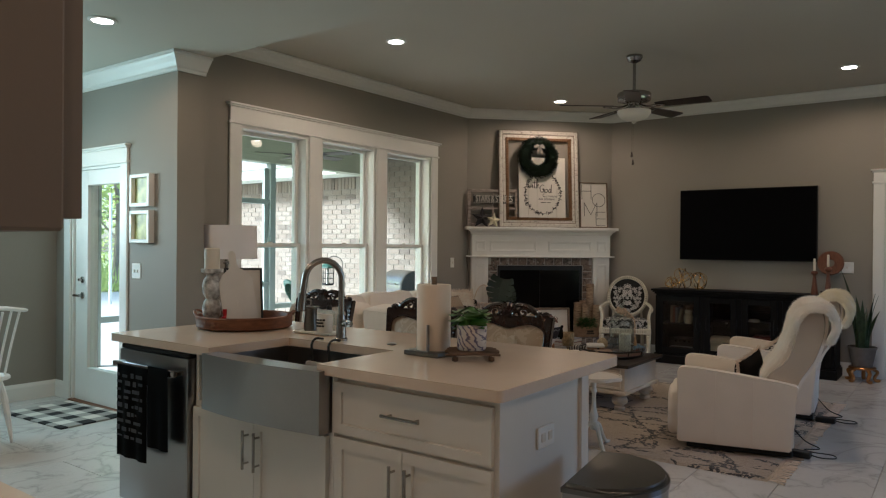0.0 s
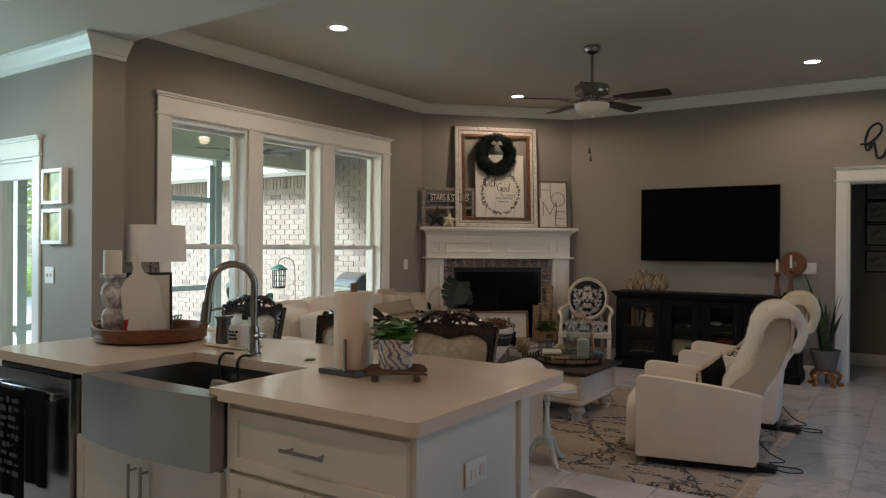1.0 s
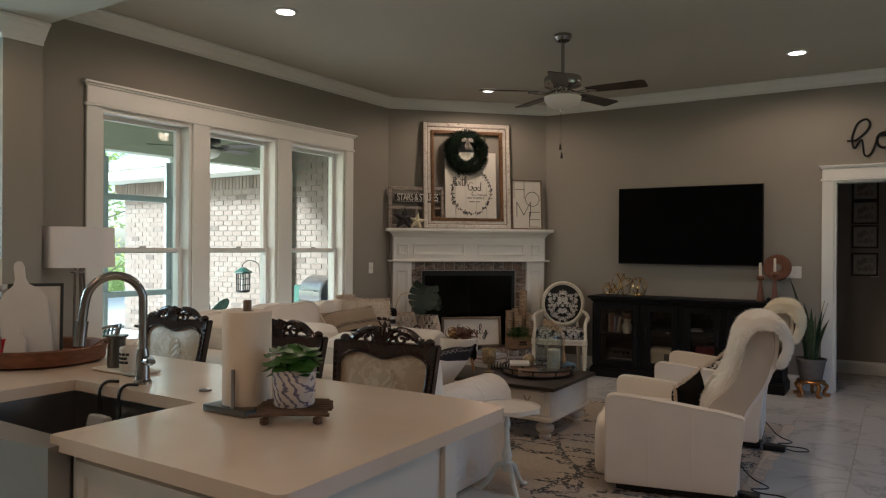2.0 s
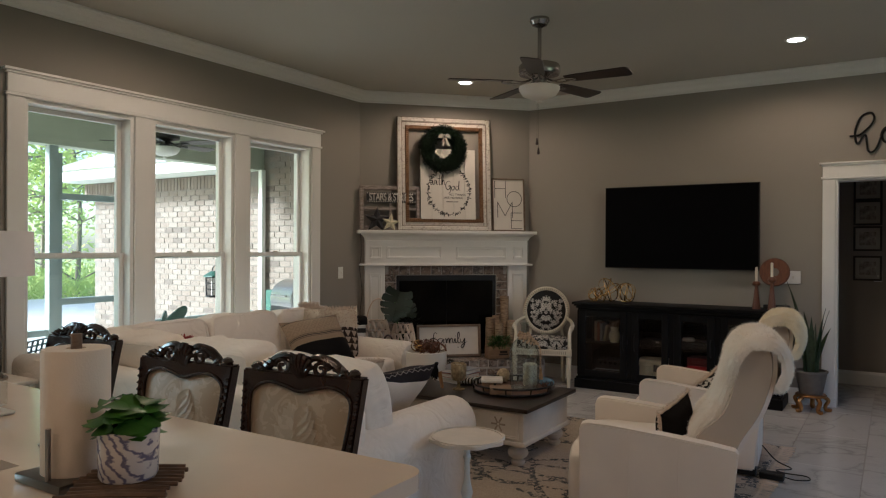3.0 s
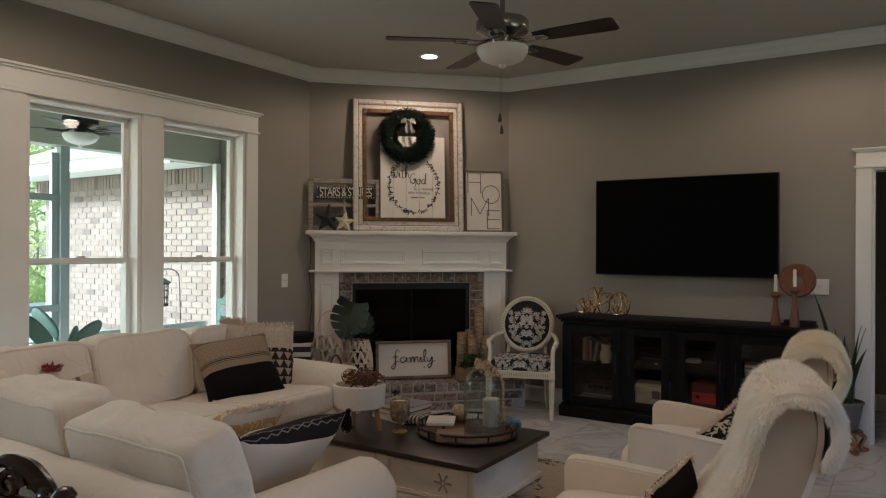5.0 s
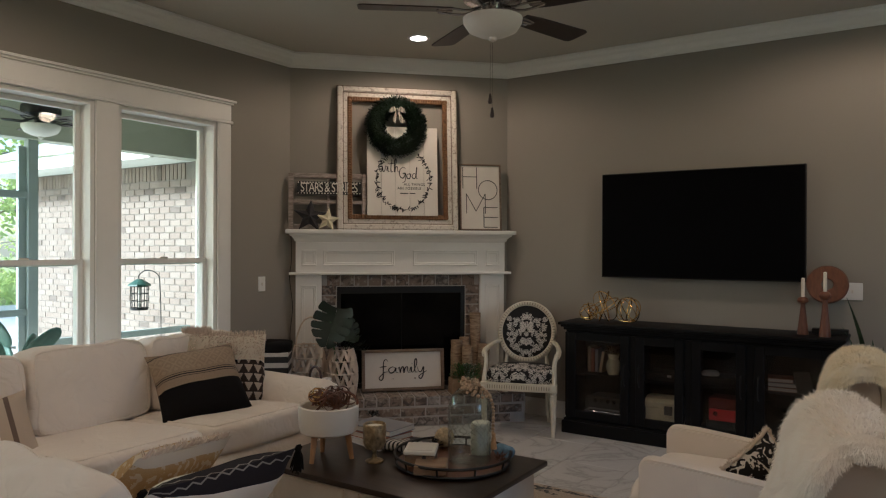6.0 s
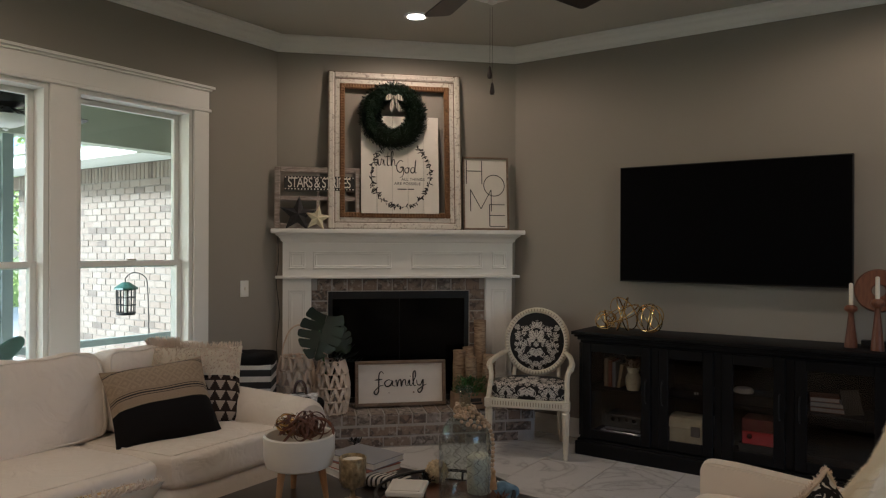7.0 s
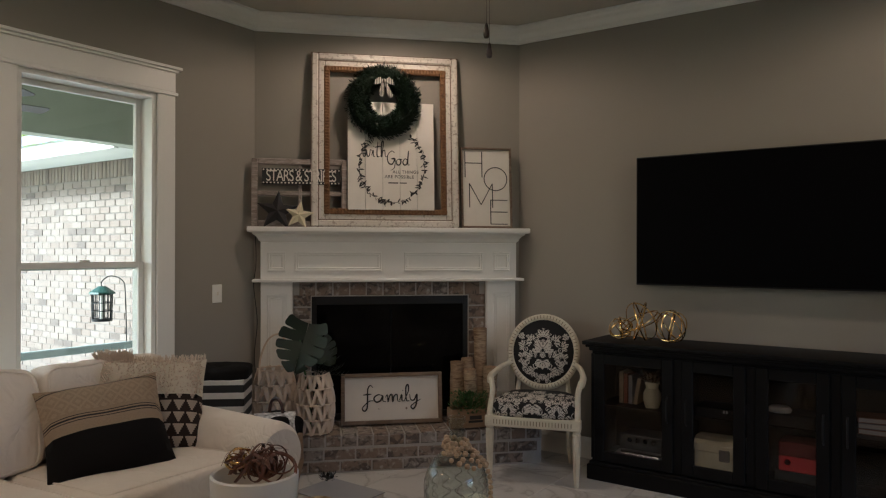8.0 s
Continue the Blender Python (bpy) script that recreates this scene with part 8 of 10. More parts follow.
for strand in range(5):
    count = 13 + 2 * strand
    for k in range(count):
        a = 2 * math.pi * (k + rng.uniform(-.2, .2)) / count
        low = 0.5 + 0.5 * math.cos(a - radians(28))
        z = 0.402 - 0.006 * strand - (0.012 + 0.011 * strand) * low + rng.uniform(-.005, .005)
        rr = jug_radius(z) + 0.009 + rng.uniform(0, 0.005)
        bead(rr * math.cos(a), rr * math.sin(a), z, 0.0095 * rng.uniform(0.85, 1.1))
for k in range(13):
    z = 0.352 - 0.0165 * k
    rr = max(jug_radius(z), jug_radius(min(z + 0.03, 0.45))) + 0.011
    a = radians(24 - 0.8 * k)
    bead(rr * math.cos(a), rr * math.sin(a), z, 0.0088)
tagged(part("bead_garland", bm, shader("bare_bead_wood", (0.46, 0.33, 0.21), 0.6, vary=0.4, scale=60), jg, "pale wooden bead garland"), kind="stuff")
bm = bmesh.new()
for k in range(26):
    a = 2 * math.pi * k / 26
    tube(bm, [(0.116 + 0.004 * math.cos(a), 0.03 + 0.004 * math.sin(a), 0.142), (0.116 + 0.008 * math.cos(a), 0.03 + 0.008 * math.sin(a), 0.12), (0.117 + 0.013 * math.cos(a), 0.03 + 0.013 * math.sin(a), 0.075)], 0.0024, 4)
lathe(bm, [(0, 0.012), (0.009, 0.006), (0.009, -0.004), (0.006, -0.008), (0, -0.008)], 10, (0.116, 0.03, 0.142))
part("tassel", bm, shader("jute_tassel", (0.42, 0.27, 0.14), 0.9, vary=0.3, scale=60), jg, "jute tassel")
pc = thing("pillar_candle", pose(-2.44, 6.295, TZ + 0.016) @ Matrix.Diagonal((1.06, 1.06, 1.15, 1)), "embossed cream pillar candle on the tray", "candle")
bm = bmesh.new()
lathe(bm, [(0, 0), (0.048, 0), (0.05, 0.01), (0.05, 0.13), (0.042, 0.137), (0, 0.132)], 24)
part("wax", bm, shader("embossed_wax", (0.74, 0.7, 0.58), 0.55, vary=0.2, scale=26, fine=50, bump=0.8, bump_dist=0.006), pc)
bm = bmesh.new()
lathe(bm, [(0.05 * math.sin(math.pi * k / 12), -0.05 * math.cos(math.pi * k / 12)) for k in range(13)], 20)
for k in range(90):
    h, a = 1 - 2 * (k + 0.5) / 90, 2.39996 * k
    q = math.sqrt(1 - h * h)
    lathe(bm, [(0, -0.005), (0.0045, 0), (0, 0.005)], 6, (0.05 * q * math.cos(a), 0.05 * q * math.sin(a), 0.05 * h))
single("decor_ball", bm, shader("woven_ball", (0.5, 0.4, 0.25), 0.9, vary=0.5, scale=45, fine=90, bump=0.8, bump_dist=0.004), pose(-2.655, 6.285, TZ + 0.066), "woven straw decorative ball on the tray", "ornament")
single("soap_box", boxes((-0.075, 0.075, -0.075, 0.075, 0, 0.043), bevel=0.004), CRATE, pose(-2.485, 5.915, TZ + 0.016, 0, 0, 30), "pale wrapped box on the tray", "box", "boxes on the tray")
sb = thing("soap_box", pose(-2.59, 5.985, TZ + 0.016, 0, 0, 28), "cream box tied with a dark ribbon on the tray", "box", "boxes on the tray")
part("box_body", boxes((-0.07, 0.07, -0.07, 0.07, 0, 0.058), bevel=0.004), CRATE, sb)
part("lid", boxes((-0.076, 0.076, -0.082, 0.082, 0.06, 0.08), bevel=0.004), CERAMIC, sb, "cream lid with a raised edge")
part("lid_panel", boxes((-0.06, 0.06, -0.066, 0.066, 0.08, 0.083), bevel=0.001), OFFWHITE, sb)
part("ribbon", boxes((0.012, 0.03, -0.0725, -0.0705, 0.001, 0.058), (0.0705, 0.0725, -0.01, 0.012, 0.001, 0.058)), INK, sb, smooth=False)
bm = bmesh.new()
bushy(bm, 46, 0.026, 0.05, random.Random(15), (0.015, 0.028), 0.014)
single("pine_cone", bm, BLACK, pose(-2.66, 6.225, TZ + 0.016), "small black pine cone on the tray", "ornament")

bm = bmesh.new()
puff(bm, 0.11, 0.05, 0.075, pose(0, 0, 0.036, 0, 18, 30), 2.4, 9, 0.02, 6)
single("folded_cloth", bm, shader("faded_blue_cloth", (0.16, 0.26, 0.34), 0.9, vary=0.5, scale=40), pose(-2.30, 6.285, TZ + 0.016), "crumpled faded blue cloth on the tray", "cloth")
bm = bmesh.new()
bushy(bm, 36, 0.02, 0.04, random.Random(25), (0.02, 0.035), 0.01)
single("twig_bundle", bm, CURL, pose(-2.285, 6.21, TZ + 0.016), "small dark twig bundle on the tray", "ornament")

# ---- pedestal table beside the sofa's arm ----
pt = thing("pedestal_table", pose(-1.955, 4.56, 0.012), "small pale-painted pedestal table with tripod feet", "side table")
bm = bmesh.new()
out = [(0.185 * (1 + 0.045 * math.cos(8 * 2 * math.pi * k / 96)) * math.cos(2 * math.pi * k / 96), 0.185 * (1 + 0.045 * math.cos(8 * 2 * math.pi * k / 96)) * math.sin(2 * math.pi * k / 96)) for k in range(96)]
prism(bm, out, 0.468, 0.484)
lathe(bm, [(0.17, 0.484), (0.178, 0.484), (0.178, 0.49), (0.17, 0.49), (0.17, 0.484)], 40)
part("tabletop", bm, CHALK, pt)
bm = bmesh.new()
lathe(bm, [(0, 0.12), (0.022, 0.12), (0.026, 0.14), (0.02, 0.17), (0.03, 0.21), (0.016, 0.27), (0.013, 0.36), (0.02, 0.385), (0.014, 0.4), (0.016, 0.44), (0.05, 0.468), (0, 0.468)], 18)
part("column", bm, AQUA_WHITE, pt)
for k in range(3):
    a = 2 * math.pi * k / 3 + radians(200)
    c_, s_ = math.cos(a), math.sin(a)
    bm = bmesh.new()
    tube(bm, smooth_path([(0.015 * c_, 0.015 * s_, 0.16), (0.06 * c_, 0.06 * s_, 0.14), (0.105 * c_, 0.105 * s_, 0.065), (0.15 * c_, 0.15 * s_, 0.014), (0.185 * c_, 0.185 * s_, 0.01)], 5), 0.017, 8, taper=lambda t: 1.1 - 0.5 * t)
    part("foot", bm, AQUA_WHITE, pt)


# ---- carved chairs at the island ----
def brocade(name, a, b):
    """Woven cloth with a faint damask of scrolls."""
    m, n, l, bs = node_kit(name, 0.42)
    f = noise_tex(n, l, coords(n), 13, 4, 2.0)
    weave = noise_tex(n, l, coords(n), 260, 2)
    k = mathnode(n, l, "MULTIPLY_ADD", weave, 0.3, mathnode(n, l, "MULTIPLY", mathnode(n, l, "GREATER_THAN", f, 0.56), 0.55), clamp=True)
    l.new(mixcol(n, l, k, a, b), bs.inputs["Base Color"])
    bs.inputs["Sheen Weight"].default_value = 0.3
    bumped(n, l, bs, weave, 0.3, 0.0015)
    return m


SHELL = brocade("pale_gold_brocade", (0.42, 0.32, 0.21), (0.56, 0.45, 0.32))
SHELL_LIGHT = brocade("cream_brocade_leaf", (0.50, 0.41, 0.29), (0.62, 0.53, 0.41))


def dining_chair(m):
    """Faces -y. Square-cornered walnut back with a serpentine brocade panel, under a crest of scrolls round a shell."""
    ob = thing("dining_chair", m, "carved dark walnut chair with shell brocade back", "chair", "chairs at the island")
    lean = lambda z: 0.2 + 0.17 * max(0, z - 0.45)
    wide = lambda z: 0.205 + 0.08 * max(0, z - 0.45)
    for s in (-1, 1):
        bm = bmesh.new()
        tube(bm, smooth_path([(s * 0.2, 0.25, 0.0), (s * 0.2, 0.21, 0.2), (s * 0.2, lean(0.46) + 0.012, 0.46), (s * 0.2, lean(0.53) + 0.012, 0.53)], 5), 0.027, 8, taper=lambda t: 0.8 + 0.25 * t)
        part("rear_leg", bm, WALNUT, ob)
        bm = bmesh.new()
        tube(bm, smooth_path([(s * 0.24, -0.2, 0.41), (s * 0.27, -0.23, 0.33), (s * 0.235, -0.21, 0.15), (s * 0.23, -0.2, 0.05), (s * 0.25, -0.225, 0.015)], 5), 0.034, 8, taper=lambda t: 1.1 - 0.6 * t if t < 0.85 else 0.85)
        part("front_leg", bm, WALNUT, ob)
    part("seat_frame", boxes((-0.26, 0.26, -0.225, -0.19, 0.36, 0.43), (-0.22, 0.22, 0.18, 0.215, 0.36, 0.43), (-0.255, -0.215, -0.19, 0.18, 0.36, 0.43), (0.215, 0.255, -0.19, 0.18, 0.36, 0.43), bevel=0.008, seg=2), WALNUT, ob)
    bm = bmesh.new()
    puff(bm, 0.5, 0.42, 0.11, pose(0, -0.02, 0.455), 4.5, 9, 0.006, 2)
    part("seat_pad", bm, SHELL, ob, "pale gold brocade seat")
    # flat back frame between a square outline and the serpentine opening
    loop = [(-0.165, 0.59), (-0.185, 0.7), (-0.205, 0.84), (-0.195, 0.9), (-0.13, 0.927), (-0.06, 0.918), (0.0, 0.905), (0.06, 0.918), (0.13, 0.927), (0.195, 0.9), (0.205, 0.84), (0.185, 0.7), (0.165, 0.59), (0, 0.575)]
    inner = smooth_path([(x, 0, z) for x, z in loop], 4, True)
    n = len(inner)
    z0, z1 = 0.52, 0.965
    outer = []
    for p in inner:
        dx, dz = p.x, p.z - 0.74
        k = min((z1 - 0.74) / dz if dz > 1e-6 else 99, (z0 - 0.74) / dz if dz < -1e-6 else 99)
        q = Vector((dx * k, 0, 0.74 + dz * k))
        if abs(q.x) > wide(q.z):
            side = math.copysign(1, dx)
            k = (0.205 + 0.08 * 0.29) / max(1e-6, abs(dx) - 0.08 * dz)
            q = Vector((dx * k, 0, 0.74 + dz * k))
        outer.append(q)
    for cx, cz in ((-1, z1), (1, z1), (-1, z0), (1, z0)):
        c = Vector((cx * wide(cz), 0, cz))
        j = min(range(n), key=lambda i: (outer[i] - c).length)
        outer[j] = c
    at = lambda p, d: Vector((p.x, lean(p.z) + d, p.z))
    bm = bmesh.new()
    rings = [[bm.verts.new(at(p, d)) for p in pts] for pts, d in ((inner, 0.016), (inner, -0.012), (outer, -0.02), (outer, 0.024))]
    for a, b in zip(rings, rings[1:] + rings[:1]):
        for i in range(n):
            bm.faces.new((a[i], a[(i + 1) % n], b[(i + 1) % n], b[i]))
    bmesh.ops.recalc_face_normals(bm, faces=bm.faces[:])
    bmesh.ops.bevel(bm, geom=[e for e in bm.edges if e.calc_face_angle(0) > 0.9], offset=0.006, segments=2, affect="EDGES")
    part("back_frame", bm, WALNUT, ob)
    bm = bmesh.new()
    tube(bm, [at(p, -0.014) for p in inner], 0.006, 6, closed=True)
    part("inner_bead", bm, WALNUT, ob)
    for s in (-1, 1):
        bm = bmesh.new()
        for k in range(15):
            z = 0.58 + k * 0.024
            lathe(bm, [(0, -0.009), (0.008, 0), (0, 0.009)], 6, (s * (wide(z) - 0.012), lean(z) - 0.022, z))
        tagged(part("beading", bm, WALNUT, ob, "row of carved beads"), kind="stuff")
    bm = bmesh.new()
    mid = Vector((0, 0, 0.74))
    rings = []
    for t in (1.0, 0.85, 0.6, 0.3):
        rings.append([bm.verts.new(at(mid + (p - mid) * t, -0.002 - 0.016 * (1 - t ** 3))) for p in inner])
    for a, b in zip(rings, rings[1:]):
        for i in range(n):
            bm.faces.new((a[i], a[(i + 1) % n], b[(i + 1) % n], b[i]))
    bm.faces.new(rings[-1])
    bk = [bm.verts.new(at(p, 0.02)) for p in inner]
    for i in range(n):
        bm.faces.new((rings[0][(i + 1) % n], rings[0][i], bk[i], bk[(i + 1) % n]))
    bm.faces.new(bk[::-1])
    bmesh.ops.recalc_face_normals(bm, faces=bm.faces[:])
    pad = part("back_pad", bm, SHELL, ob, "pale gold brocade with a shell")
    # raised feathered leaf on the panel
    bm = bmesh.new()
    tube(bm, [at(Vector((0.012 * math.sin(q), 0, 0.6 + 0.03 * q)), -0.02) for q in range(8)], 0.006, 6, taper=lambda t: 1 - 0.6 * t)
    for q in range(8):
        z = 0.60 + 0.029 * q
        for s in (-1, 1):
            spread = 1.25 - 0.1 * q
            along = Vector((s * math.sin(spread), 0.17 * math.cos(spread), math.cos(spread))).normalized()
            across = Vector((-math.cos(spread), 0, s * math.sin(spread)))
            leaf_blade(bm, at(Vector((0, 0, z)), -0.021), along, across * s, 0.12 * math.sin(math.pi * (0.25 + 0.075 * q)), 0.052, 0.0, 5)
    for v in bm.verts:
        flat = at(Vector((v.co.x, 0, v.co.z)), 0).y
        t = min(1.0, max(abs(v.co.x) / 0.19, abs(v.co.z - 0.74) / 0.17))
        v.co.y = flat - 0.0035 - 0.016 * (1 - t ** 3) - min(0.004, max(-0.001, flat - 0.021 - v.co.y))
    tagged(part("feathered_leaf", bm, SHELL_LIGHT, pad, "raised cream feathered leaf"), kind="stuff")
    # crest
    bm = bmesh.new()
    y = lean(0.985)
    for s in (-1, 1):
        lathe(bm, [(0, -0.02), (0.018, -0.012), (0.022, 0.002), (0.014, 0.016), (0, 0.022)], 10, (s * 0.2, y, 0.975))
        tube(bm, smooth_path([(s * 0.2, y, 0.966), (s * 0.165, y, 0.972), (s * 0.14, y, 0.992), (s * 0.105, y, 1.018), (s * 0.06, y - 0.006, 1.03), (s * 0.03, y - 0.01, 1.02)], 5), 0.016, 8, taper=lambda t: 0.7 + 0.5 * math.sin(math.pi * t))
        spiral = [(s * (0.078 + 0.034 * (1 - k / 18) * math.cos(k * 0.6)), y - 0.016, 0.985 + 0.034 * (1 - k / 18) * math.sin(k * 0.6)) for k in range(15)]
        tube(bm, spiral, 0.0085, 7)
        spiral = [(s * (0.165 + 0.018 * (1 - k / 12) * math.cos(k * 0.7)), y - 0.012, 0.962 + 0.018 * (1 - k / 12) * math.sin(k * 0.7)) for k in range(12)]
        tube(bm, spiral, 0.008, 6)
        for k in range(4):
            leaf_blade(bm, Vector((s * (0.1 + 0.025 * k), y - 0.018, 0.998 - 0.012 * k)), Vector((s * 0.8, -0.1, 0.5)).normalized(), Vector((0.55, 0, -0.8)), 0.038, 0.022, 0.3, 3)
    for k in range(7):
        a = radians(-72 + 24 * k)
        tube(bm, smooth_path([(0.01 * math.sin(a), y - 0.016, 0.945), (0.035 * math.sin(a), y - 0.03, 0.975 + 0.03 * math.cos(a)), (0.05 * math.sin(a), y - 0.018, 0.978 + 0.066 * math.cos(a))], 4), 0.011, 7, taper=lambda t: 0.6 + 0.6 * t)
    for v in bm.verts:
        v.co.z = 0.955 + (v.co.z - 0.955) * 0.82
    part("carved_crest", bm, WALNUT, ob, "carved crest of scrolls and a shell")
    return ob


for x, y, t in ((-1.839, 3.035, 8), (-2.409, 2.988, 4), (-3.364, 3.155, 5)):
    dining_chair(pose(x, y, 0, 0, 0, t) @ Matrix.Diagonal((1.0, 1.03, 1.036, 1)))

# ---- on the island ----
IZ = 0.915
WOOD_T = TRAY_WOOD
tr = thing("wooden_tray", pose(-3.075, 2.545, IZ), "round brown wooden tray with handle slots", "tray")
bm = bmesh.new()
lathe(bm, [(0, 0.004), (0.235, 0.004), (0.25, 0.01), (0.255, 0.065), (0.248, 0.07), (0.24, 0.065), (0.235, 0.018), (0, 0.014)], 48)
part("tray_rim", bm, WOOD_T, tr)
for s in (-1, 1):
    bm = bmesh.new()
    tube(bm, smooth_path([(s * 0.24, -0.07, 0.062), (s * 0.262, -0.03, 0.085), (s * 0.262, 0.03, 0.085), (s * 0.24, 0.07, 0.062)], 5), 0.009, 8, flat=0.7)
    part("handle", moved(bm, pose(0, 0, 0, 0, 0, 35)), WOOD_T, tr)
ch = thing("candle_pillar", pose(-3.165, 2.40, IZ + 0.015), "chippy white turned candle holder with an ivory candle", "candle holder")
bm = bmesh.new()
lathe(bm, [(0, 0), (0.05, 0), (0.052, 0.012), (0.035, 0.025), (0.032, 0.035), (0.046, 0.055), (0.05, 0.1), (0.04, 0.13), (0.03, 0.14), (0.045, 0.165), (0.052, 0.21), (0.045, 0.24), (0.03, 0.26), (0.03, 0.27), (0.056, 0.282), (0.058, 0.3), (0, 0.3)], 28)
part("turned_stem", bm, shader("chipped_cream_turned_wood", (0.30, 0.19, 0.10), 0.75, vary=0.95, scale=26, fine=70, bump=0.5, hue=(0.72, 0.64, 0.50)), ch)
bm = bmesh.new()
lathe(bm, [(0, 0.3), (0.04, 0.3), (0.04, 0.405), (0.036, 0.41), (0, 0.406)], 24)
part("candle", bm, CANDLE, ch, "ivory pillar candle")
bm = bmesh.new()
lathe(bm, [(0, 0), (0.016, 0), (0.016, 0.05), (0.009, 0.055), (0.011, 0.09), (0, 0.09)], 14)
single("polish_bottle", bm, [RED], pose(-3.055, 2.40, IZ + 0.016), "small red bottle with a black cap on the tray", "bottle")
MARBLE_B = shader("white_board_paint", (0.74, 0.71, 0.66), 0.45, vary=0.06, scale=6, bump=0.04)


def paddle(name, m, w, h, neck, label, mat):
    bm = bmesh.new()
    out = [(-w / 2, 0), (w / 2, 0), (w / 2, h * 0.6), (w * 0.36, h * 0.7), (w * 0.16, h * 0.76), (neck, h * 0.82), (neck, h * 0.95), (neck * 0.6, h), (-neck * 0.6, h), (-neck, h * 0.95), (-neck, h * 0.82), (-w * 0.16, h * 0.76), (-w * 0.36, h * 0.7), (-w / 2, h * 0.6)]
    prism(bm, out, -0.008, 0.008, pose(0, 0, 0, 90, 0, 0))
    bmesh.ops.bevel(bm, geom=[e for e in bm.edges if e.calc_face_angle(0) > 1.0], offset=0.004, segments=2, affect="EDGES")
    return single(name, bm, mat, m, label, "board")


paddle("cutting_board", pose(-3.0, 2.47, IZ + 0.016, -14, 0, 50) @ pose(0, 0, 0, 0, -9, 0), 0.175, 0.41, 0.019, "white paddle cutting board leaning on the tray", MARBLE_B)
paddle("small_board", pose(-2.975, 2.39, IZ + 0.016, -16, 0, 50) @ pose(0, 0, 0, 0, 6, 0), 0.075, 0.15, 0.012, "narrow white board leaning on the tray", MARBLE_B)
bm = bmesh.new()
hollow(bm, -0.1, 0.1, 0.0, 0.31, 0.012, -0.012, 0.0, 0.002)
fo = thing("black_framed_board", pose(-3.03, 2.505, IZ + 0.016, -14, 0, 58), "letter board with a thin black frame on the tray", "board")
part("frame", bm, FRAME_BLACK, fo)
part("panel", boxes((-0.09, 0.09, -0.006, -0.002, 0.01, 0.30)), OFFWHITE, fo, smooth=False)

fc = thing("kitchen_faucet", pose(-2.298, 2.49, IZ), "satin nickel pull-down faucet with a high arch", "faucet")
bm = bmesh.new()
lathe(bm, [(0, 0), (0.03, 0), (0.03, 0.008), (0.024, 0.014), (0.021, 0.1), (0.018, 0.12), (0, 0.12)], 20)
part("base_body", bm, CHROME, fc)
bm = bmesh.new()
arc = [(0, 0, 0.1), (0, 0, 0.285)] + [(0, -0.09 + 0.09 * math.cos(radians(a)), 0.285 + 0.09 * math.sin(radians(a))) for a in range(15, 166, 15)]
pts = smooth_path(arc + [(0, -0.183, 0.28), (0, -0.19, 0.225)], 3)
tube(bm, [pose(0, 0, 0, 0, 0, -22) @ Vector(p) for p in pts], 0.0145, 12)
part("arched_spout", bm, CHROME, fc)
bm = bmesh.new()
tube(bm, [pose(0, 0, 0, 0, 0, -22) @ Vector(p) for p in ((0, -0.19, 0.227), (0, -0.196, 0.17), (0, -0.198, 0.145))], 0.02, 14)
part("spray_head", bm, CHROME, fc)
bm = bmesh.new()
tube(bm, [(0.015, 0, 0.08), (0.05, -0.005, 0.082)], 0.016, 12)
tube(bm, [(0.05, -0.005, 0.082), (0.085, -0.02, 0.085)], 0.009, 10)
part("lever", bm, CHROME, fc)
bm = bmesh.new()
lathe(bm, [(0, 0), (0.02, 0), (0.022, 0.004), (0.014, 0.008), (0, 0.008)], 16)
single("sink_button", bm, STEEL, pose(-2.02, 2.53, IZ), "small round metal button on the worktop", "button")
ss = thing("soap_tray", pose(-2.56, 2.60, IZ), "small white tray with soap bottles", "tray")
part("dish", boxes((-0.13, 0.13, -0.06, 0.06, 0.002, 0.012), bevel=0.004), CERAMIC, ss)
sb = thing("soap_dispenser", pose(-2.62, 2.60, IZ + 0.012), "hammered steel soap dispenser", "soap dispenser")
bm = bmesh.new()
lathe(bm, [(0, 0), (0.034, 0), (0.036, 0.02), (0.03, 0.1), (0.034, 0.112), (0.042, 0.117), (0.042, 0.122), (0, 0.124)], 20)
part("bottle", bm, DARK_STEEL, sb)
bm = bmesh.new()
tube(bm, smooth_path([(0, 0, 0.12), (0, 0, 0.15), (-0.02, -0.01, 0.155), (-0.06, -0.02, 0.145)], 4), 0.006, 8)
part("pump", bm, CHROME, sb)
jar = thing("scrub_jar", pose(-2.50, 2.58, IZ + 0.012), "white lettered jar beside the faucet", "jar")
bm = bmesh.new()
lathe(bm, [(0, 0), (0.037, 0), (0.04, 0.008), (0.04, 0.085), (0.037, 0.09), (0.034, 0.085), (0.034, 0.01), (0, 0.01)], 24)
part("jar_body", bm, CERAMIC, jar)
bm = bmesh.new()
for z, a0, a1 in ((0.065, -2.5, -0.9), (0.05, -2.3, -1.1), (0.035, -2.4, -1.0)):
    for k in range(5):
        a = a0 + (a1 - a0) * k / 4
        box(bm, -0.006, 0.006, -0.001, 0.001, -0.0045, 0.0045, mat=pose(0.0405 * math.cos(a), 0.0405 * math.sin(a), z, 0, 0, math.degrees(a) + 90))
part("printing", bm, INK, jar, "dark bars of print", smooth=False)
bt = thing("hand_soap_bottle", pose(-2.55, 2.66, IZ + 0.012), "clear green soap bottle with a black pump", "bottle")
bm = bmesh.new()
lathe(bm, [(0, 0), (0.028, 0), (0.03, 0.01), (0.03, 0.09), (0.012, 0.105), (0, 0.105)], 18)
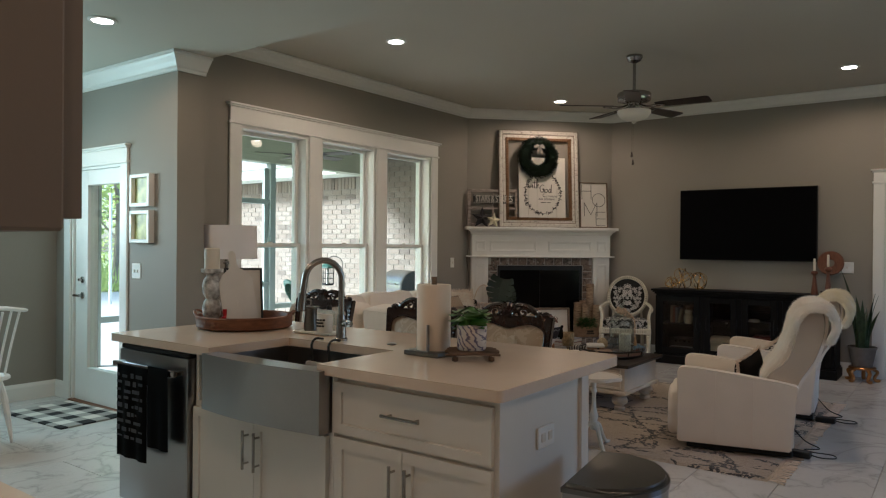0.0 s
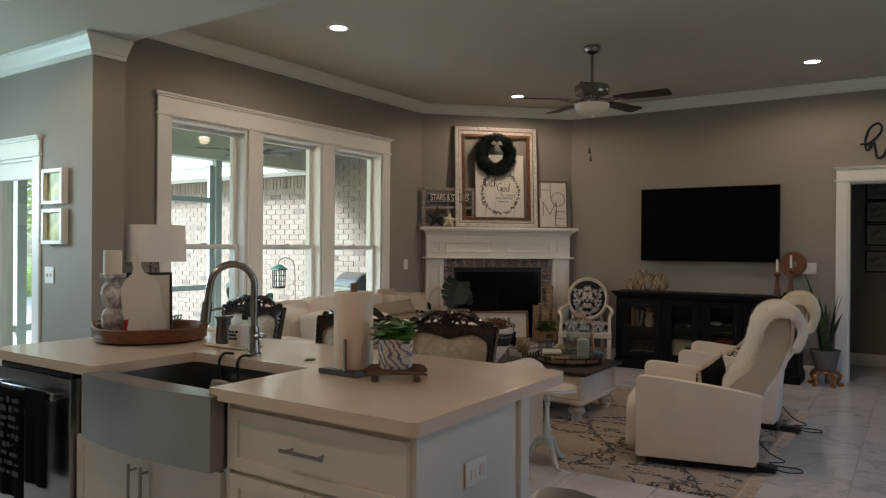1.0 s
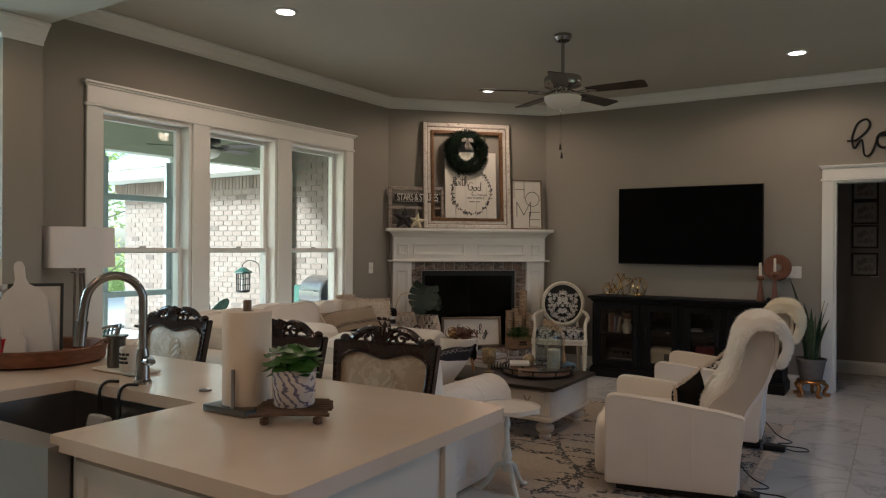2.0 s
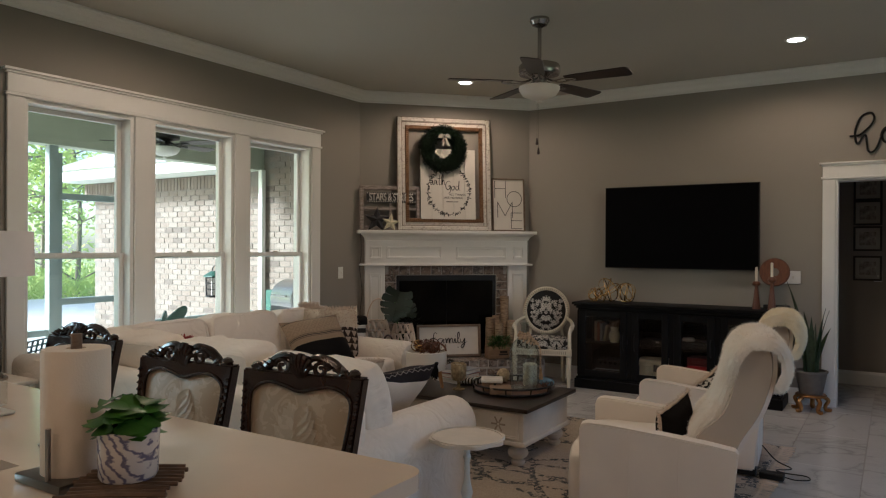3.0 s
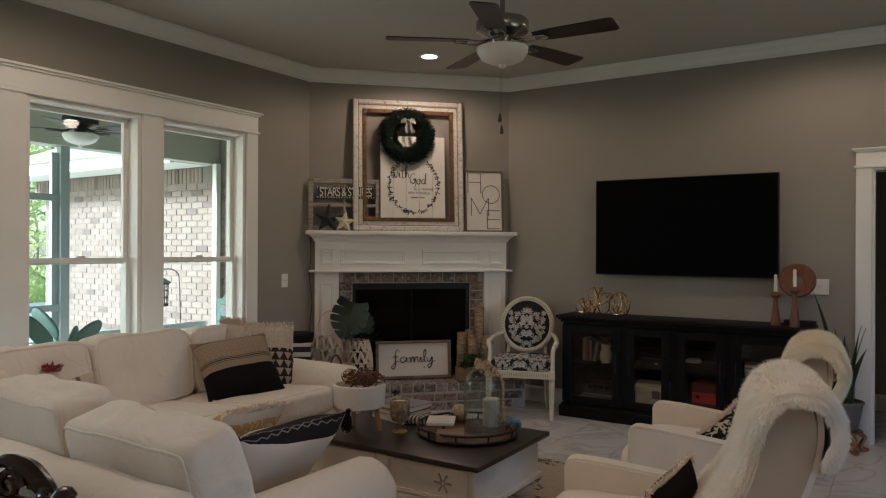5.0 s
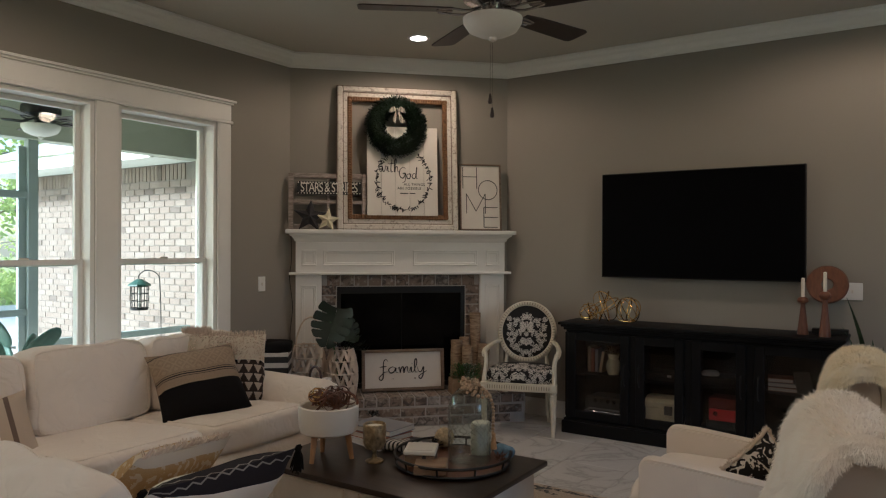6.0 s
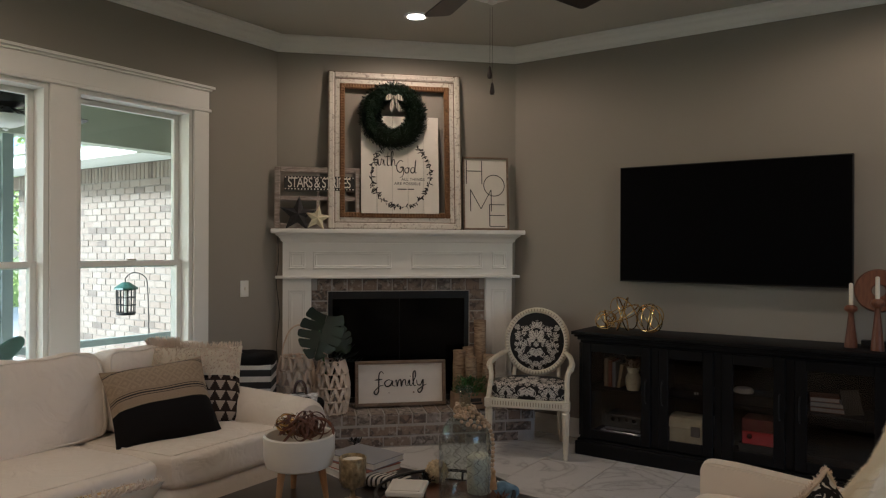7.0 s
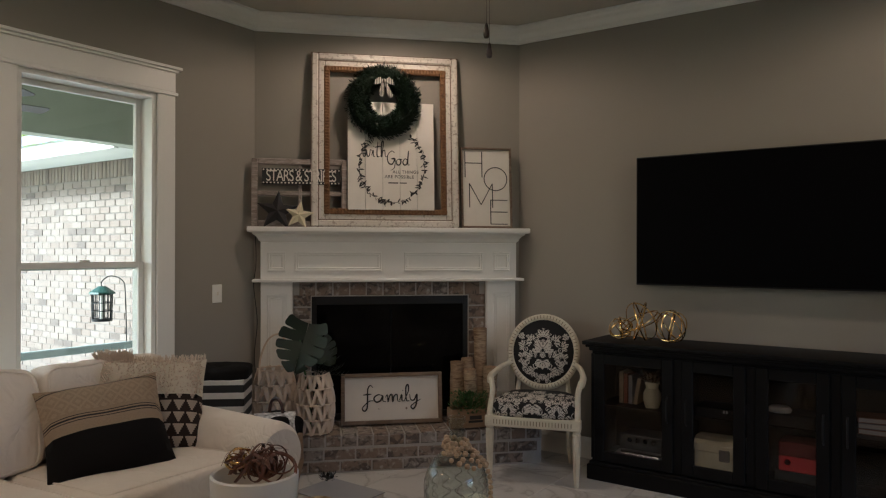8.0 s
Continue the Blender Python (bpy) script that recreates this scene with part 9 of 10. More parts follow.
part("bottle", bm, JUG_GLASS, bt)
bm = bmesh.new()
lathe(bm, [(0, 0.105), (0.014, 0.105), (0.014, 0.125), (0.005, 0.13), (0.005, 0.15), (0, 0.15)], 14)
box(bm, -0.045, 0.008, -0.007, 0.007, 0.148, 0.158, 0.003)
part("pump", bm, BLACK, bt)
# sponge holder hooked over the sink's rear edge
sh = thing("sponge_holder", pose(0, 0, 0), "black wire sponge holder hooked over the sink edge", "sponge holder")
for x in (-2.385, -2.275):
    bm = bmesh.new()
    tube(bm, smooth_path([(x + 0.01, SY1 + 0.05, IZ + 0.005), (x, SY1 + 0.01, IZ + 0.008), (x - 0.004, SY1 - 0.012, IZ - 0.02), (x + 0.01, SY1 - 0.02, IZ - 0.09), (x + 0.012, SY1 - 0.06, IZ - 0.13)], 5), 0.0055, 7)
    part("hook", bm, BLACK, sh)
bm = bmesh.new()
puff(bm, 0.10, 0.04, 0.06, pose(-2.33, SY1 - 0.05, IZ - 0.115, -14, 0, 0), 5, 8, 0.003, 3)
part("sponge", bm, shader("grey_white_sponge", (0.42, 0.42, 0.42), 0.9, vary=0.2, scale=40), sh, "white sponge")
pl = thing("dish", pose(-2.0, 2.22, 0.67), "white plate lying in the sink", "plate")
bm = bmesh.new()
lathe(bm, [(0, 0.06), (0.07, 0.06), (0.11, 0.075), (0.108, 0.082), (0.068, 0.068), (0, 0.066)], 28)
part("plate", moved(bm, pose(0, 0, 0, 25, 20, 0)), CERAMIC, pl)

pt = thing("paper_towel_holder", pose(-1.70, 2.42, IZ), "paper towel roll on a square steel holder", "paper towel holder")
part("base_plate", boxes((-0.088, 0.088, -0.088, 0.088, 0.001, 0.022), bevel=0.006, seg=2), DARK_STEEL, pt)
bm = bmesh.new()
lathe(bm, [(0.02, 0.016), (0.068, 0.016), (0.07, 0.02), (0.07, 0.285), (0.068, 0.289), (0.02, 0.289), (0.02, 0.016)], 40)
part("paper_roll", bm, PAPER, pt, "beige-white paper towel roll")
bm = bmesh.new()
tube(bm, [(0, 0, 0.01), (0, 0, 0.32)], 0.012, 12)
part("post", bm, SIGN_WOOD, pt)
bm = bmesh.new()
tube(bm, [(0.03, -0.078, 0.012), (0.03, -0.078, 0.13)], 0.006, 10)
part("tension_arm", bm, STEEL, pt)

TWIG = wood("dark_twig", (0.05, 0.03, 0.018), (0.22, 0.14, 0.09), 0.8, 8, (1, 1, 4))
tv_ = thing("twig_trivet", pose(-1.507, 2.417, IZ), "trivet of bundled brown twigs", "trivet")
rng = random.Random(14)
for k in range(9):
    bm = bmesh.new()
    tube(bm, smooth_path([(-0.1 + rng.uniform(-.01, .01), -0.092 + k * 0.023, 0.03), (0, -0.092 + k * 0.023 + rng.uniform(-.004, .004), 0.033), (0.1 + rng.uniform(-.01, .01), -0.092 + k * 0.023, 0.03)], 3), 0.005, 6)
    part("twig", moved(bm, pose(0, 0, 0, 0, 0, 38)), TWIG, tv_)
for s in (-0.07, 0.07):
    bm = bmesh.new()
    tube(bm, [(s, -0.085, 0.016), (s, 0.085, 0.016)], 0.007, 6)
    for yy in (-0.075, 0.075):
        lathe(bm, [(0, 0), (0.012, 0.004), (0.012, 0.018), (0, 0.022)], 8, (s, yy, 0.001))
    part("cross_twig", moved(bm, pose(0, 0, 0, 0, 0, 38)), TWIG, tv_)


def swirl_glaze():
    m, n, l, b = node_kit("swirled_marble_glaze", 0.18)
    w = n.new("ShaderNodeTexWave")
    w.inputs["Scale"].default_value, w.inputs["Distortion"].default_value, w.inputs["Detail"].default_value, w.inputs["Detail Scale"].default_value = 14, 7, 5, 2.0
    l.new(stretched(n, l, coords(n), (1, 1, 2), (0.6, 0.3, 0)), w.inputs["Vector"])
    r = n.new("ShaderNodeValToRGB")
    r.color_ramp.elements[0].color, r.color_ramp.elements[1].color = (0.66, 0.62, 0.60, 1), (0.16, 0.15, 0.24, 1)
    r.color_ramp.elements[0].position, r.color_ramp.elements[1].position = 0.55, 0.95
    l.new(w.outputs["Fac"], r.inputs[0])
    l.new(r.outputs[0], b.inputs["Base Color"])
    return m


pp = thing("potted_plant", pose(-1.512, 2.422, IZ + 0.038), "leafy green plant in a swirled glass pot", "plant")
bm = bmesh.new()
lathe(bm, [(0, 0), (0.054, 0), (0.058, 0.008), (0.061, 0.1), (0.057, 0.102), (0.052, 0.015), (0, 0.01)], 28)
part("pot", bm, swirl_glaze(), pp)
bm = bmesh.new()
lathe(bm, [(0, 0.08), (0.057, 0.085), (0, 0.09)], 20)
part("soil", bm, SOOT, pp)
bm = bmesh.new()
rng = random.Random(22)
for k in range(54):
    o = Vector((rng.gauss(0, 1), rng.gauss(0, 1), rng.gauss(0, 1))).normalized()
    root = Vector((0.0, 0, 0.09))
    tip = Vector((-0.006, 0.0, 0.13)) + Vector((o.x * 0.05, o.y * 0.05, o.z * 0.036 + 0.004))
    tube(bm, [root, root.lerp(tip, 0.6) + Vector((0, 0, 0.008)), tip], 0.002, 4)
    along = Vector((o.x, o.y, -0.9 + 0.7 * o.z)).normalized()
    leaf_blade(bm, tip, along, along.cross(Vector((0, 0, 1))).normalized(), rng.uniform(0.036, 0.052), rng.uniform(0.046, 0.062), rng.uniform(-0.5, -0.2), 6)
part("foliage", bm, shader("fresh_green_leaf", (0.035, 0.11, 0.015), 0.4, vary=0.35, scale=12, fine=50, bump=0.1, hue=(0.06, 0.17, 0.02)), pp)

TOWEL_PRINT = shader("faded_grey_print", (0.06, 0.06, 0.062), 0.9, vary=0.4)
# towel over the dishwasher's handle
tw = thing("tea_towel", pose(0, 0, 0), "black tea towel with grey print on the dishwasher", "towel")
bm = bmesh.new()
TX0, TX1 = DX0 + 0.09, DX0 + 0.34
rows = []
for i in range(21):
    t = i / 20
    row = []
    for j in range(13):
        x = TX0 + (TX1 - TX0) * j / 12
        if t < 0.12:
            y, z = IY - 0.054 + 0.0 * t, 0.80 - 0.1 * (0.12 - t) / 0.12
        else:
            y, z = IY - 0.082, 0.80 - 0.45 * (t - 0.12) / 0.88
        y += 0.006 * math.sin(j * 1.1) * min(1, max(0, t - 0.1) * 4)
        row.append(bm.verts.new((x, y, z)))
    rows.append(row)
for a, b in zip(rows, rows[1:]):
    for j in range(12):
        bm.faces.new((a[j], a[j + 1], b[j + 1], b[j]))
bmesh.ops.solidify(bm, geom=bm.faces[:], thickness=0.004)
part("cloth", bm, BLACK_CLOTH, tw)
bm = bmesh.new()
rows = []
for i in range(15):
    t = i / 14
    rows.append([bm.verts.new((TX1 + 0.012 + 0.16 * j / 8, IY - 0.084 - 0.005 * math.sin(j * 1.3) * t, 0.802 - 0.37 * t)) for j in range(9)])
for a, b in zip(rows, rows[1:]):
    for j in range(8):
        bm.faces.new((a[j], a[j + 1], b[j + 1], b[j]))
bmesh.ops.solidify(bm, geom=bm.faces[:], thickness=0.005)
part("second_fold", bm, BLACK_CLOTH, tw)
bm = bmesh.new()
rng = random.Random(3)
for k in range(9):
    x = TX0 + 0.02
    while x < TX1 - 0.03:
        w = rng.uniform(0.01, 0.06)
        box(bm, x, min(x + w, TX1 - 0.015), IY - 0.0945, IY - 0.093, 0.735 - 0.036 * k + rng.uniform(-.006, .004), 0.746 - 0.036 * k + rng.uniform(-.003, .008))
        x += w + rng.uniform(0.008, 0.035)
tagged(part("printing", bm, TOWEL_PRINT, tw, "grey bars of print", smooth=False), kind="stuff")

# step bin at the island's end
tb = thing("step_bin", pose(-0.875, 2.335, 0, 0, 0, -82), "half-round stainless steel step bin", "waste bin")


def half_round(r, d, n=14):
    return [(-r, -d)] + [(r, -d)] + [(r * math.cos(math.pi * k / n), r * 0.85 * math.sin(math.pi * k / n)) for k in range(n + 1)]


bm = bmesh.new()
prism(bm, half_round(0.205, 0.11), 0.03, 0.585)
part("drum", bm, STEEL, tb)
bm = bmesh.new()
prism(bm, half_round(0.211, 0.114), 0.587, 0.618)
bmesh.ops.bevel(bm, geom=[e for e in bm.edges if e.verts[0].co.z > 0.6 and e.verts[1].co.z > 0.6], offset=0.015, segments=3, affect="EDGES")
part("lid", bm, DARK_STEEL, tb)
bm = bmesh.new()
prism(bm, half_round(0.207, 0.111), 0.0, 0.03)
part("foot_ring", bm, BLACK, tb)
part("pedal", boxes((-0.06, 0.06, 0.16, 0.22, 0.01, 0.022), bevel=0.004), BLACK, tb)

# ---- lamp on an end table behind the sofa's corner ----
et = thing("end_table", pose(-4.72, 3.63, 0), "small white end table behind the sofa", "end table")
part("tabletop", boxes((-0.2, 0.22, -0.2, 0.2, 0.6, 0.625), bevel=0.005), CHALK, et)
for x in (-0.17, 0.19):
    for y in (-0.17, 0.17):
        part("leg", boxes((x - 0.018, x + 0.018, y - 0.018, y + 0.018, 0, 0.6), bevel=0.004), CHALK, et)
lp = thing("table_lamp", pose(-4.71, 3.66, 0.625), "table lamp with a white drum shade on metal rods", "lamp")
bm = bmesh.new()
lathe(bm, [(0, 0), (0.09, 0), (0.09, 0.015), (0, 0.018)], 24)
part("foot", bm, CHROME, lp)
for x, y in ((-0.03, 0), (0.03, 0), (0, 0.04)):
    bm = bmesh.new()
    tube(bm, [(x * 1.6, y * 1.6, 0.015), (x, y, 0.63)], 0.008, 8)
    part("rod", bm, CHROME, lp)
bm = bmesh.new()
lathe(bm, [(0.0, 0.58), (0.04, 0.58), (0.045, 0.59), (0.04, 0.6), (0, 0.6)], 16)
part("collar", bm, CHROME, lp)
bm = bmesh.new()
lathe(bm, [(0.222, 0.62), (0.228, 0.62), (0.222, 0.885), (0.216, 0.885), (0.222, 0.62)], 44)
part("shade", bm, SHADE, lp, "white linen drum shade")

# ---- breakfast nook ----
PHOTO = shader("green_meadow_photo", (0.16, 0.2, 0.05), 0.4, vary=0.6, scale=9, fine=24, bump=0.0, hue=(0.42, 0.42, 0.12))
for k, z in enumerate((1.77, 1.49)):
    ob = thing("small_picture", pose(-5.065, 3.149, z), "small white box frame with a green meadow picture", "picture", "nook pictures")
    bm = bmesh.new()
    hollow(bm, -0.135, 0.135, -0.125, 0.125, 0.028, -0.05, 0.0, 0.003)
    part("frame", bm, WHITE, ob)
    part("print", boxes((-0.108, 0.108, -0.02, -0.008, -0.098, 0.098)), PHOTO, ob, smooth=False)


def buffalo():
    m, n, l, b = node_kit("buffalo_check", 0.95)
    x, y, z = axes(n, l, coords(n))
    a = mathnode(n, l, "GREATER_THAN", mathnode(n, l, "FRACT", mathnode(n, l, "MULTIPLY", x, 4.6)), 0.5)
    c = mathnode(n, l, "GREATER_THAN", mathnode(n, l, "FRACT", mathnode(n, l, "MULTIPLY", y, 4.6)), 0.5)
    s = mathnode(n, l, "MULTIPLY", mathnode(n, l, "ADD", a, c), 0.5)
    l.new(mixcol(n, l, s, (0.7, 0.68, 0.63), (0.015, 0.015, 0.016)), b.inputs["Base Color"])
    bumped(n, l, b, noise_tex(n, l, coords(n), 180), 0.6, 0.003)
    return m


single("door_mat", boxes((-0.43, 0.43, -0.27, 0.27, 0.0005, 0.012), bevel=0.004), buffalo(), pose(-5.67, 2.85, 0, 0, 0, 3), "black and white buffalo check door mat", "mat")


def windsor(m):
    ob = thing("spindle_chair", m, "white painted spindle-back chair in the breakfast nook", "chair")
    bm = bmesh.new()
    puff(bm, 0.46, 0.44, 0.045, pose(0, 0, 0.45), 5, 8)
    part("seat", bm, WHITE, ob)
    for x, y in ((-0.16, -0.15), (0.16, -0.15), (-0.15, 0.15), (0.15, 0.15)):
        bm = bmesh.new()
        tube(bm, smooth_path([(x, y, 0.44), (x * 1.18, y * 1.18, 0.26), (x * 1.35, y * 1.35, 0.0)], 4), 0.018, 8, taper=lambda t: 0.8 + 0.5 * math.sin(math.pi * t) - 0.25 * t)
        part("leg", bm, WHITE, ob)
    for k in range(7):
        x = -0.18 + k * 0.06
        bm = bmesh.new()
        tube(bm, smooth_path([(x * 0.9, 0.18, 0.46), (x, 0.22, 0.68), (x * 1.1, 0.27, 0.9)], 4), 0.008, 7)
        part("spindle", bm, WHITE, ob)
    bm = bmesh.new()
    tube(bm, smooth_path([(-0.24, 0.26, 0.9), (0, 0.285, 0.93), (0.24, 0.26, 0.9)], 6), 0.035, 8, flat=0.4)
    part("crest_rail", bm, WHITE, ob)
    bm = bmesh.new()
    tube(bm, [(-0.2, 0, 0.22), (0.2, 0, 0.22)], 0.011, 8)
    part("stretcher", bm, WHITE, ob)
    return ob


windsor(pose(-5.27, 1.98, 0, 0, 0, -70))
rp = thing("round_plaque", pose(-6.468, 2.86, 1.91, 0, 0, 90), "round brown wooden wall plaque", "plaque")
bm = bmesh.new()
lathe(bm, [(0, 0), (0.17, 0), (0.175, 0.01), (0.16, 0.022), (0.08, 0.016), (0, 0.016)], 30, (0, -0.001, 0), pose(0, 0, 0, 90))
part("plaque", bm, OLD_WOOD, rp)
part("printing", boxes((-0.1, 0.1, -0.022, -0.018, 0.05, 0.07), (-0.12, 0.12, -0.022, -0.018, -0.01, 0.02), (-0.1, 0.1, -0.022, -0.018, -0.07, -0.05)), INK, rp, smooth=False)
kr = thing("key_shelf", pose(-6.468, 2.93, 1.62, 0, 0, 90), "white wall box with a dark slot", "wall shelf")
part("box_body", boxes((-0.17, 0.12, -0.06, -0.001, -0.09, 0.09), bevel=0.004), WHITE, kr)
part("slot", boxes((-0.06, -0.01, -0.062, -0.06, -0.02, 0.05)), INK, kr, smooth=False)

# ---- hallway pictures and the sign over the door ----
rng = random.Random(40)
for z in (2.10, 1.84, 1.57, 1.28 - 0.02):
    ob = thing("hall_picture", pose(-0.425, 10.219, z - 0.03), "small black framed photo with a dark mat in the hallway", "picture", "hallway pictures")
    bm = bmesh.new()
    hollow(bm, -0.13, 0.13, -0.13, 0.13, 0.02, -0.025, 0.0, 0.002)
    part("frame", bm, FRAME_BLACK, ob)
    part("mat", boxes((-0.112, 0.112, -0.012, -0.006, -0.112, 0.112)), shader("grey_mat_board", (0.40, 0.38, 0.34), 0.9, vary=0.05), ob, smooth=False)
    part("photo", boxes((-0.075, 0.075, -0.015, -0.012, -0.07, 0.07)), shader("dim_photo", (0.05, 0.045, 0.04), 0.4, vary=0.9, scale=18, fine=40, bump=0.0, hue=(0.3, 0.28, 0.24)), ob, smooth=False)
wd = thing("word_ornament", pose(-0.515, NY - 0.012, 2.27), "black script letters fixed over the doorway", "sign")
H_LINE = [(-0.014, 0.165), (0.03, 0.168), (0.068, 0.176), (0.144, 0.248), (0.172, 0.31), (0.152, 0.36), (0.105, 0.355), (0.06, 0.31), (0.028, 0.2), (0.036, 0.115), (0.056, 0.1), (0.085, 0.155), (0.108, 0.165), (0.118, 0.1), (0.128, 0.03), (0.158, 0.015), (0.192, 0.05), (0.225, 0.145)]
O_LINE = [(0.225, 0.145), (0.25, 0.21), (0.31, 0.225), (0.355, 0.18), (0.345, 0.115), (0.29, 0.085), (0.24, 0.115), (0.236, 0.19), (0.3, 0.2), (0.4, 0.19)]
for name, row in (("letter_h", H_LINE), ("letter_o", O_LINE)):
    bm = bmesh.new()
    tube(bm, smooth_path([(x, 0, z) for x, z in row], 6), 0.0155, 8, flat=0.6)
    part(name, bm, BLACK, wd)

# ---- porch and garden ----
PORCH_BLADE = shader("grey_brown_blade", (0.10, 0.09, 0.08), 0.6)
ceiling_fan(pose(-6.62, 6.25, 2.98), 0.36, "dark bronze porch ceiling fan with a white bowl", 5, shader("dark_bronze", (0.03, 0.028, 0.026), 0.4, 0.6), PORCH_BLADE, 0.62, 20, False)
# brick wing of the house: its wall runs on from the living room's outer wall


def brick_shader(name, a, b, c):
    m, n, l, bs = node_kit(name, 0.9)
    info = n.new("ShaderNodeObjectInfo")
    geo = n.new("ShaderNodeNewGeometry")
    v = coords(n, "Object")
    r = mathnode(n, l, "FRACT", mathnode(n, l, "ADD", info.outputs["Random"], mathnode(n, l, "MULTIPLY", geo.outputs["Random Per Island"], 3.7)))
    ramp = n.new("ShaderNodeValToRGB")
    e = ramp.color_ramp.elements
    e[0].color, e[0].position, e[1].color, e[1].position = (*a, 1), 0.0, (*b, 1), 1.0
    k = ramp.color_ramp.elements.new(0.9)
    k.color = (*b, 1)
    k2 = ramp.color_ramp.elements.new(0.92)
    k2.color = (*c, 1)
    e[-1].color = (*c, 1)
    l.new(r, ramp.inputs[0])
    g = noise_tex(n, l, v, 22, 4)
    blot = noise_tex(n, l, v, 7, 3)
    col = mixcol(n, l, mathnode(n, l, "MULTIPLY", blot, 0.55), ramp.outputs[0], tuple(min(1, q * 1.35) for q in b))
    col = mixcol(n, l, mathnode(n, l, "MULTIPLY", g, 0.4), col, tuple(q * 0.6 for q in a))
    l.new(col, bs.inputs["Base Color"])
    bumped(n, l, bs, g, 0.7, 0.006)
    return m


WING_BRICK = brick_shader("weathered_pale_brick", (0.17, 0.126, 0.096), (0.242, 0.202, 0.165), (0.078, 0.06, 0.048))


def old_brick(name):
    """Tumbled brick: grey-brown bodies with dark burnt blotches and pale smears."""
    m, n, l, bs = node_kit(name, 0.9)
    info = n.new("ShaderNodeObjectInfo")
    off = n.new("ShaderNodeVectorMath")
    off.operation = "MULTIPLY_ADD"
    comb = n.new("ShaderNodeCombineXYZ")
    for i in range(3):
        l.new(info.outputs["Random"], comb.inputs[i])
    l.new(comb.outputs[0], off.inputs[0])
    off.inputs[1].default_value = (31, 47, 13)
    l.new(coords(n, "Object"), off.inputs[2])
    p = off.outputs[0]
    ramp = n.new("ShaderNodeValToRGB")
    e = ramp.color_ramp.elements
    e[0].color, e[1].color = (0.24, 0.19, 0.155, 1), (0.31, 0.285, 0.26, 1)
    q = e.new(0.5)
    q.color = (0.235, 0.175, 0.135, 1)
    l.new(info.outputs["Random"], ramp.inputs[0])
    blot = noise_tex(n, l, p, 15, 4, 1.0)
    burnt = mathnode(n, l, "MULTIPLY", mathnode(n, l, "SUBTRACT", blot, 0.5), 9.0, clamp=True)
    pale = mathnode(n, l, "MULTIPLY", mathnode(n, l, "SUBTRACT", noise_tex(n, l, p, 27, 4), 0.55), 7.0, clamp=True)
    col = mixcol(n, l, mathnode(n, l, "MULTIPLY", burnt, 0.8), ramp.outputs[0], (0.07, 0.06, 0.054))
    col = mixcol(n, l, mathnode(n, l, "MULTIPLY", pale, 0.7), col, (0.47, 0.44, 0.40))
    l.new(col, bs.inputs["Base Color"])
    bumped(n, l, bs, noise_tex(n, l, p, 34, 5), 0.9, 0.008)
    return m


DARK_BRICK = old_brick("tumbled_grey_brown_brick")
WING_MORTAR = shader("grey_mortar", (0.19, 0.172, 0.145), 0.95, vary=0.15, scale=12, fine=90, bump=0.6, bump_dist=0.004)
WY = 8.85
wing = structure("wing_wall", boxes((-12.09, -8.1, WY, WY + 0.25, -0.3, 2.62), (-8.1, WX - 0.25, WY, WY + 0.25, -0.3, 3.1)), WING_MORTAR, "mortar core of the pale brick wing wall")
structure("wing_soffit", boxes((-12.5, -8.1, 8.30, WY, 2.515, 2.535)), EAVE, "white soffit under the wing's eave")
structure("wing_fascia", boxes((-12.5, -8.1, 8.25, 8.30, 2.505, 2.67)), EAVE, "white fascia board of the wing")
bm = bmesh.new()
prism(bm, [(8.21, 2.67), (8.21, 2.70), (12.85, 4.57), (12.85, 4.54)], -12.5, -8.1, Matrix(((0, 0, 1, 0), (1, 0, 0, 0), (0, 1, 0, 0), (0, 0, 0, 1))))
structure("wing_roof", bm, SHINGLE, "grey shingle roof of the wing")

part("porch_corner_post", boxes((-7.93, -7.88, 8.77, 8.82, -0.06, 2.52), bevel=0.004), EAVE, screen)

zap = thing("insect_lantern", pose(-8.2, 8.19, 0.715) @ Matrix.Diagonal((1.25, 1.25, 1.2, 1)), "dark green insect lantern hung from a shepherd's hook", "lantern")
bm = bmesh.new()
lathe(bm, [(0, 0.3), (0.03, 0.3), (0.1, 0.25), (0.105, 0.235), (0, 0.235)], 8)
part("cap", bm, shader("dark_green_plastic", (0.02, 0.07, 0.05), 0.5), zap)
bm = bmesh.new()
for k in range(16):
    a = 2 * math.pi * k / 16
    tube(bm, [(0.08 * math.cos(a), 0.08 * math.sin(a), 0.235), (0.075 * math.cos(a), 0.075 * math.sin(a), 0.02)], 0.004, 5)
for z in (0.02, 0.09, 0.16, 0.23):
    tube(bm, [(0.08 * math.cos(2 * math.pi * k / 24), 0.08 * math.sin(2 * math.pi * k / 24), z) for k in range(24)], 0.004, 5, closed=True)
part("cage", bm, BLACK, zap)
bm = bmesh.new()
tube(bm, [(0, 0, 0.02), (0, 0, 0.235)], 0.018, 8)
part("tube_lamp", bm, CERAMIC, zap)
bm = bmesh.new()
lathe(bm, [(0, 0), (0.078, 0.0), (0.08, 0.02), (0, 0.022)], 12)
part("tray", bm, BLACK, zap)
bm = bmesh.new()
tube(bm, smooth_path([(0, 0, 0.3), (-0.01, 0, 0.36), (0.06, 0.05, 0.42), (0.16, 0.12, 0.38), (0.19, 0.14, 0.25), (0.2, 0.15, -0.3), (0.2, 0.15, -0.9)], 6), 0.006, 6)
single("shepherds_hook", bm, BLACK, pose(-8.2, 8.19, 0.76), "thin black shepherd's hook standing on the porch", "hook")

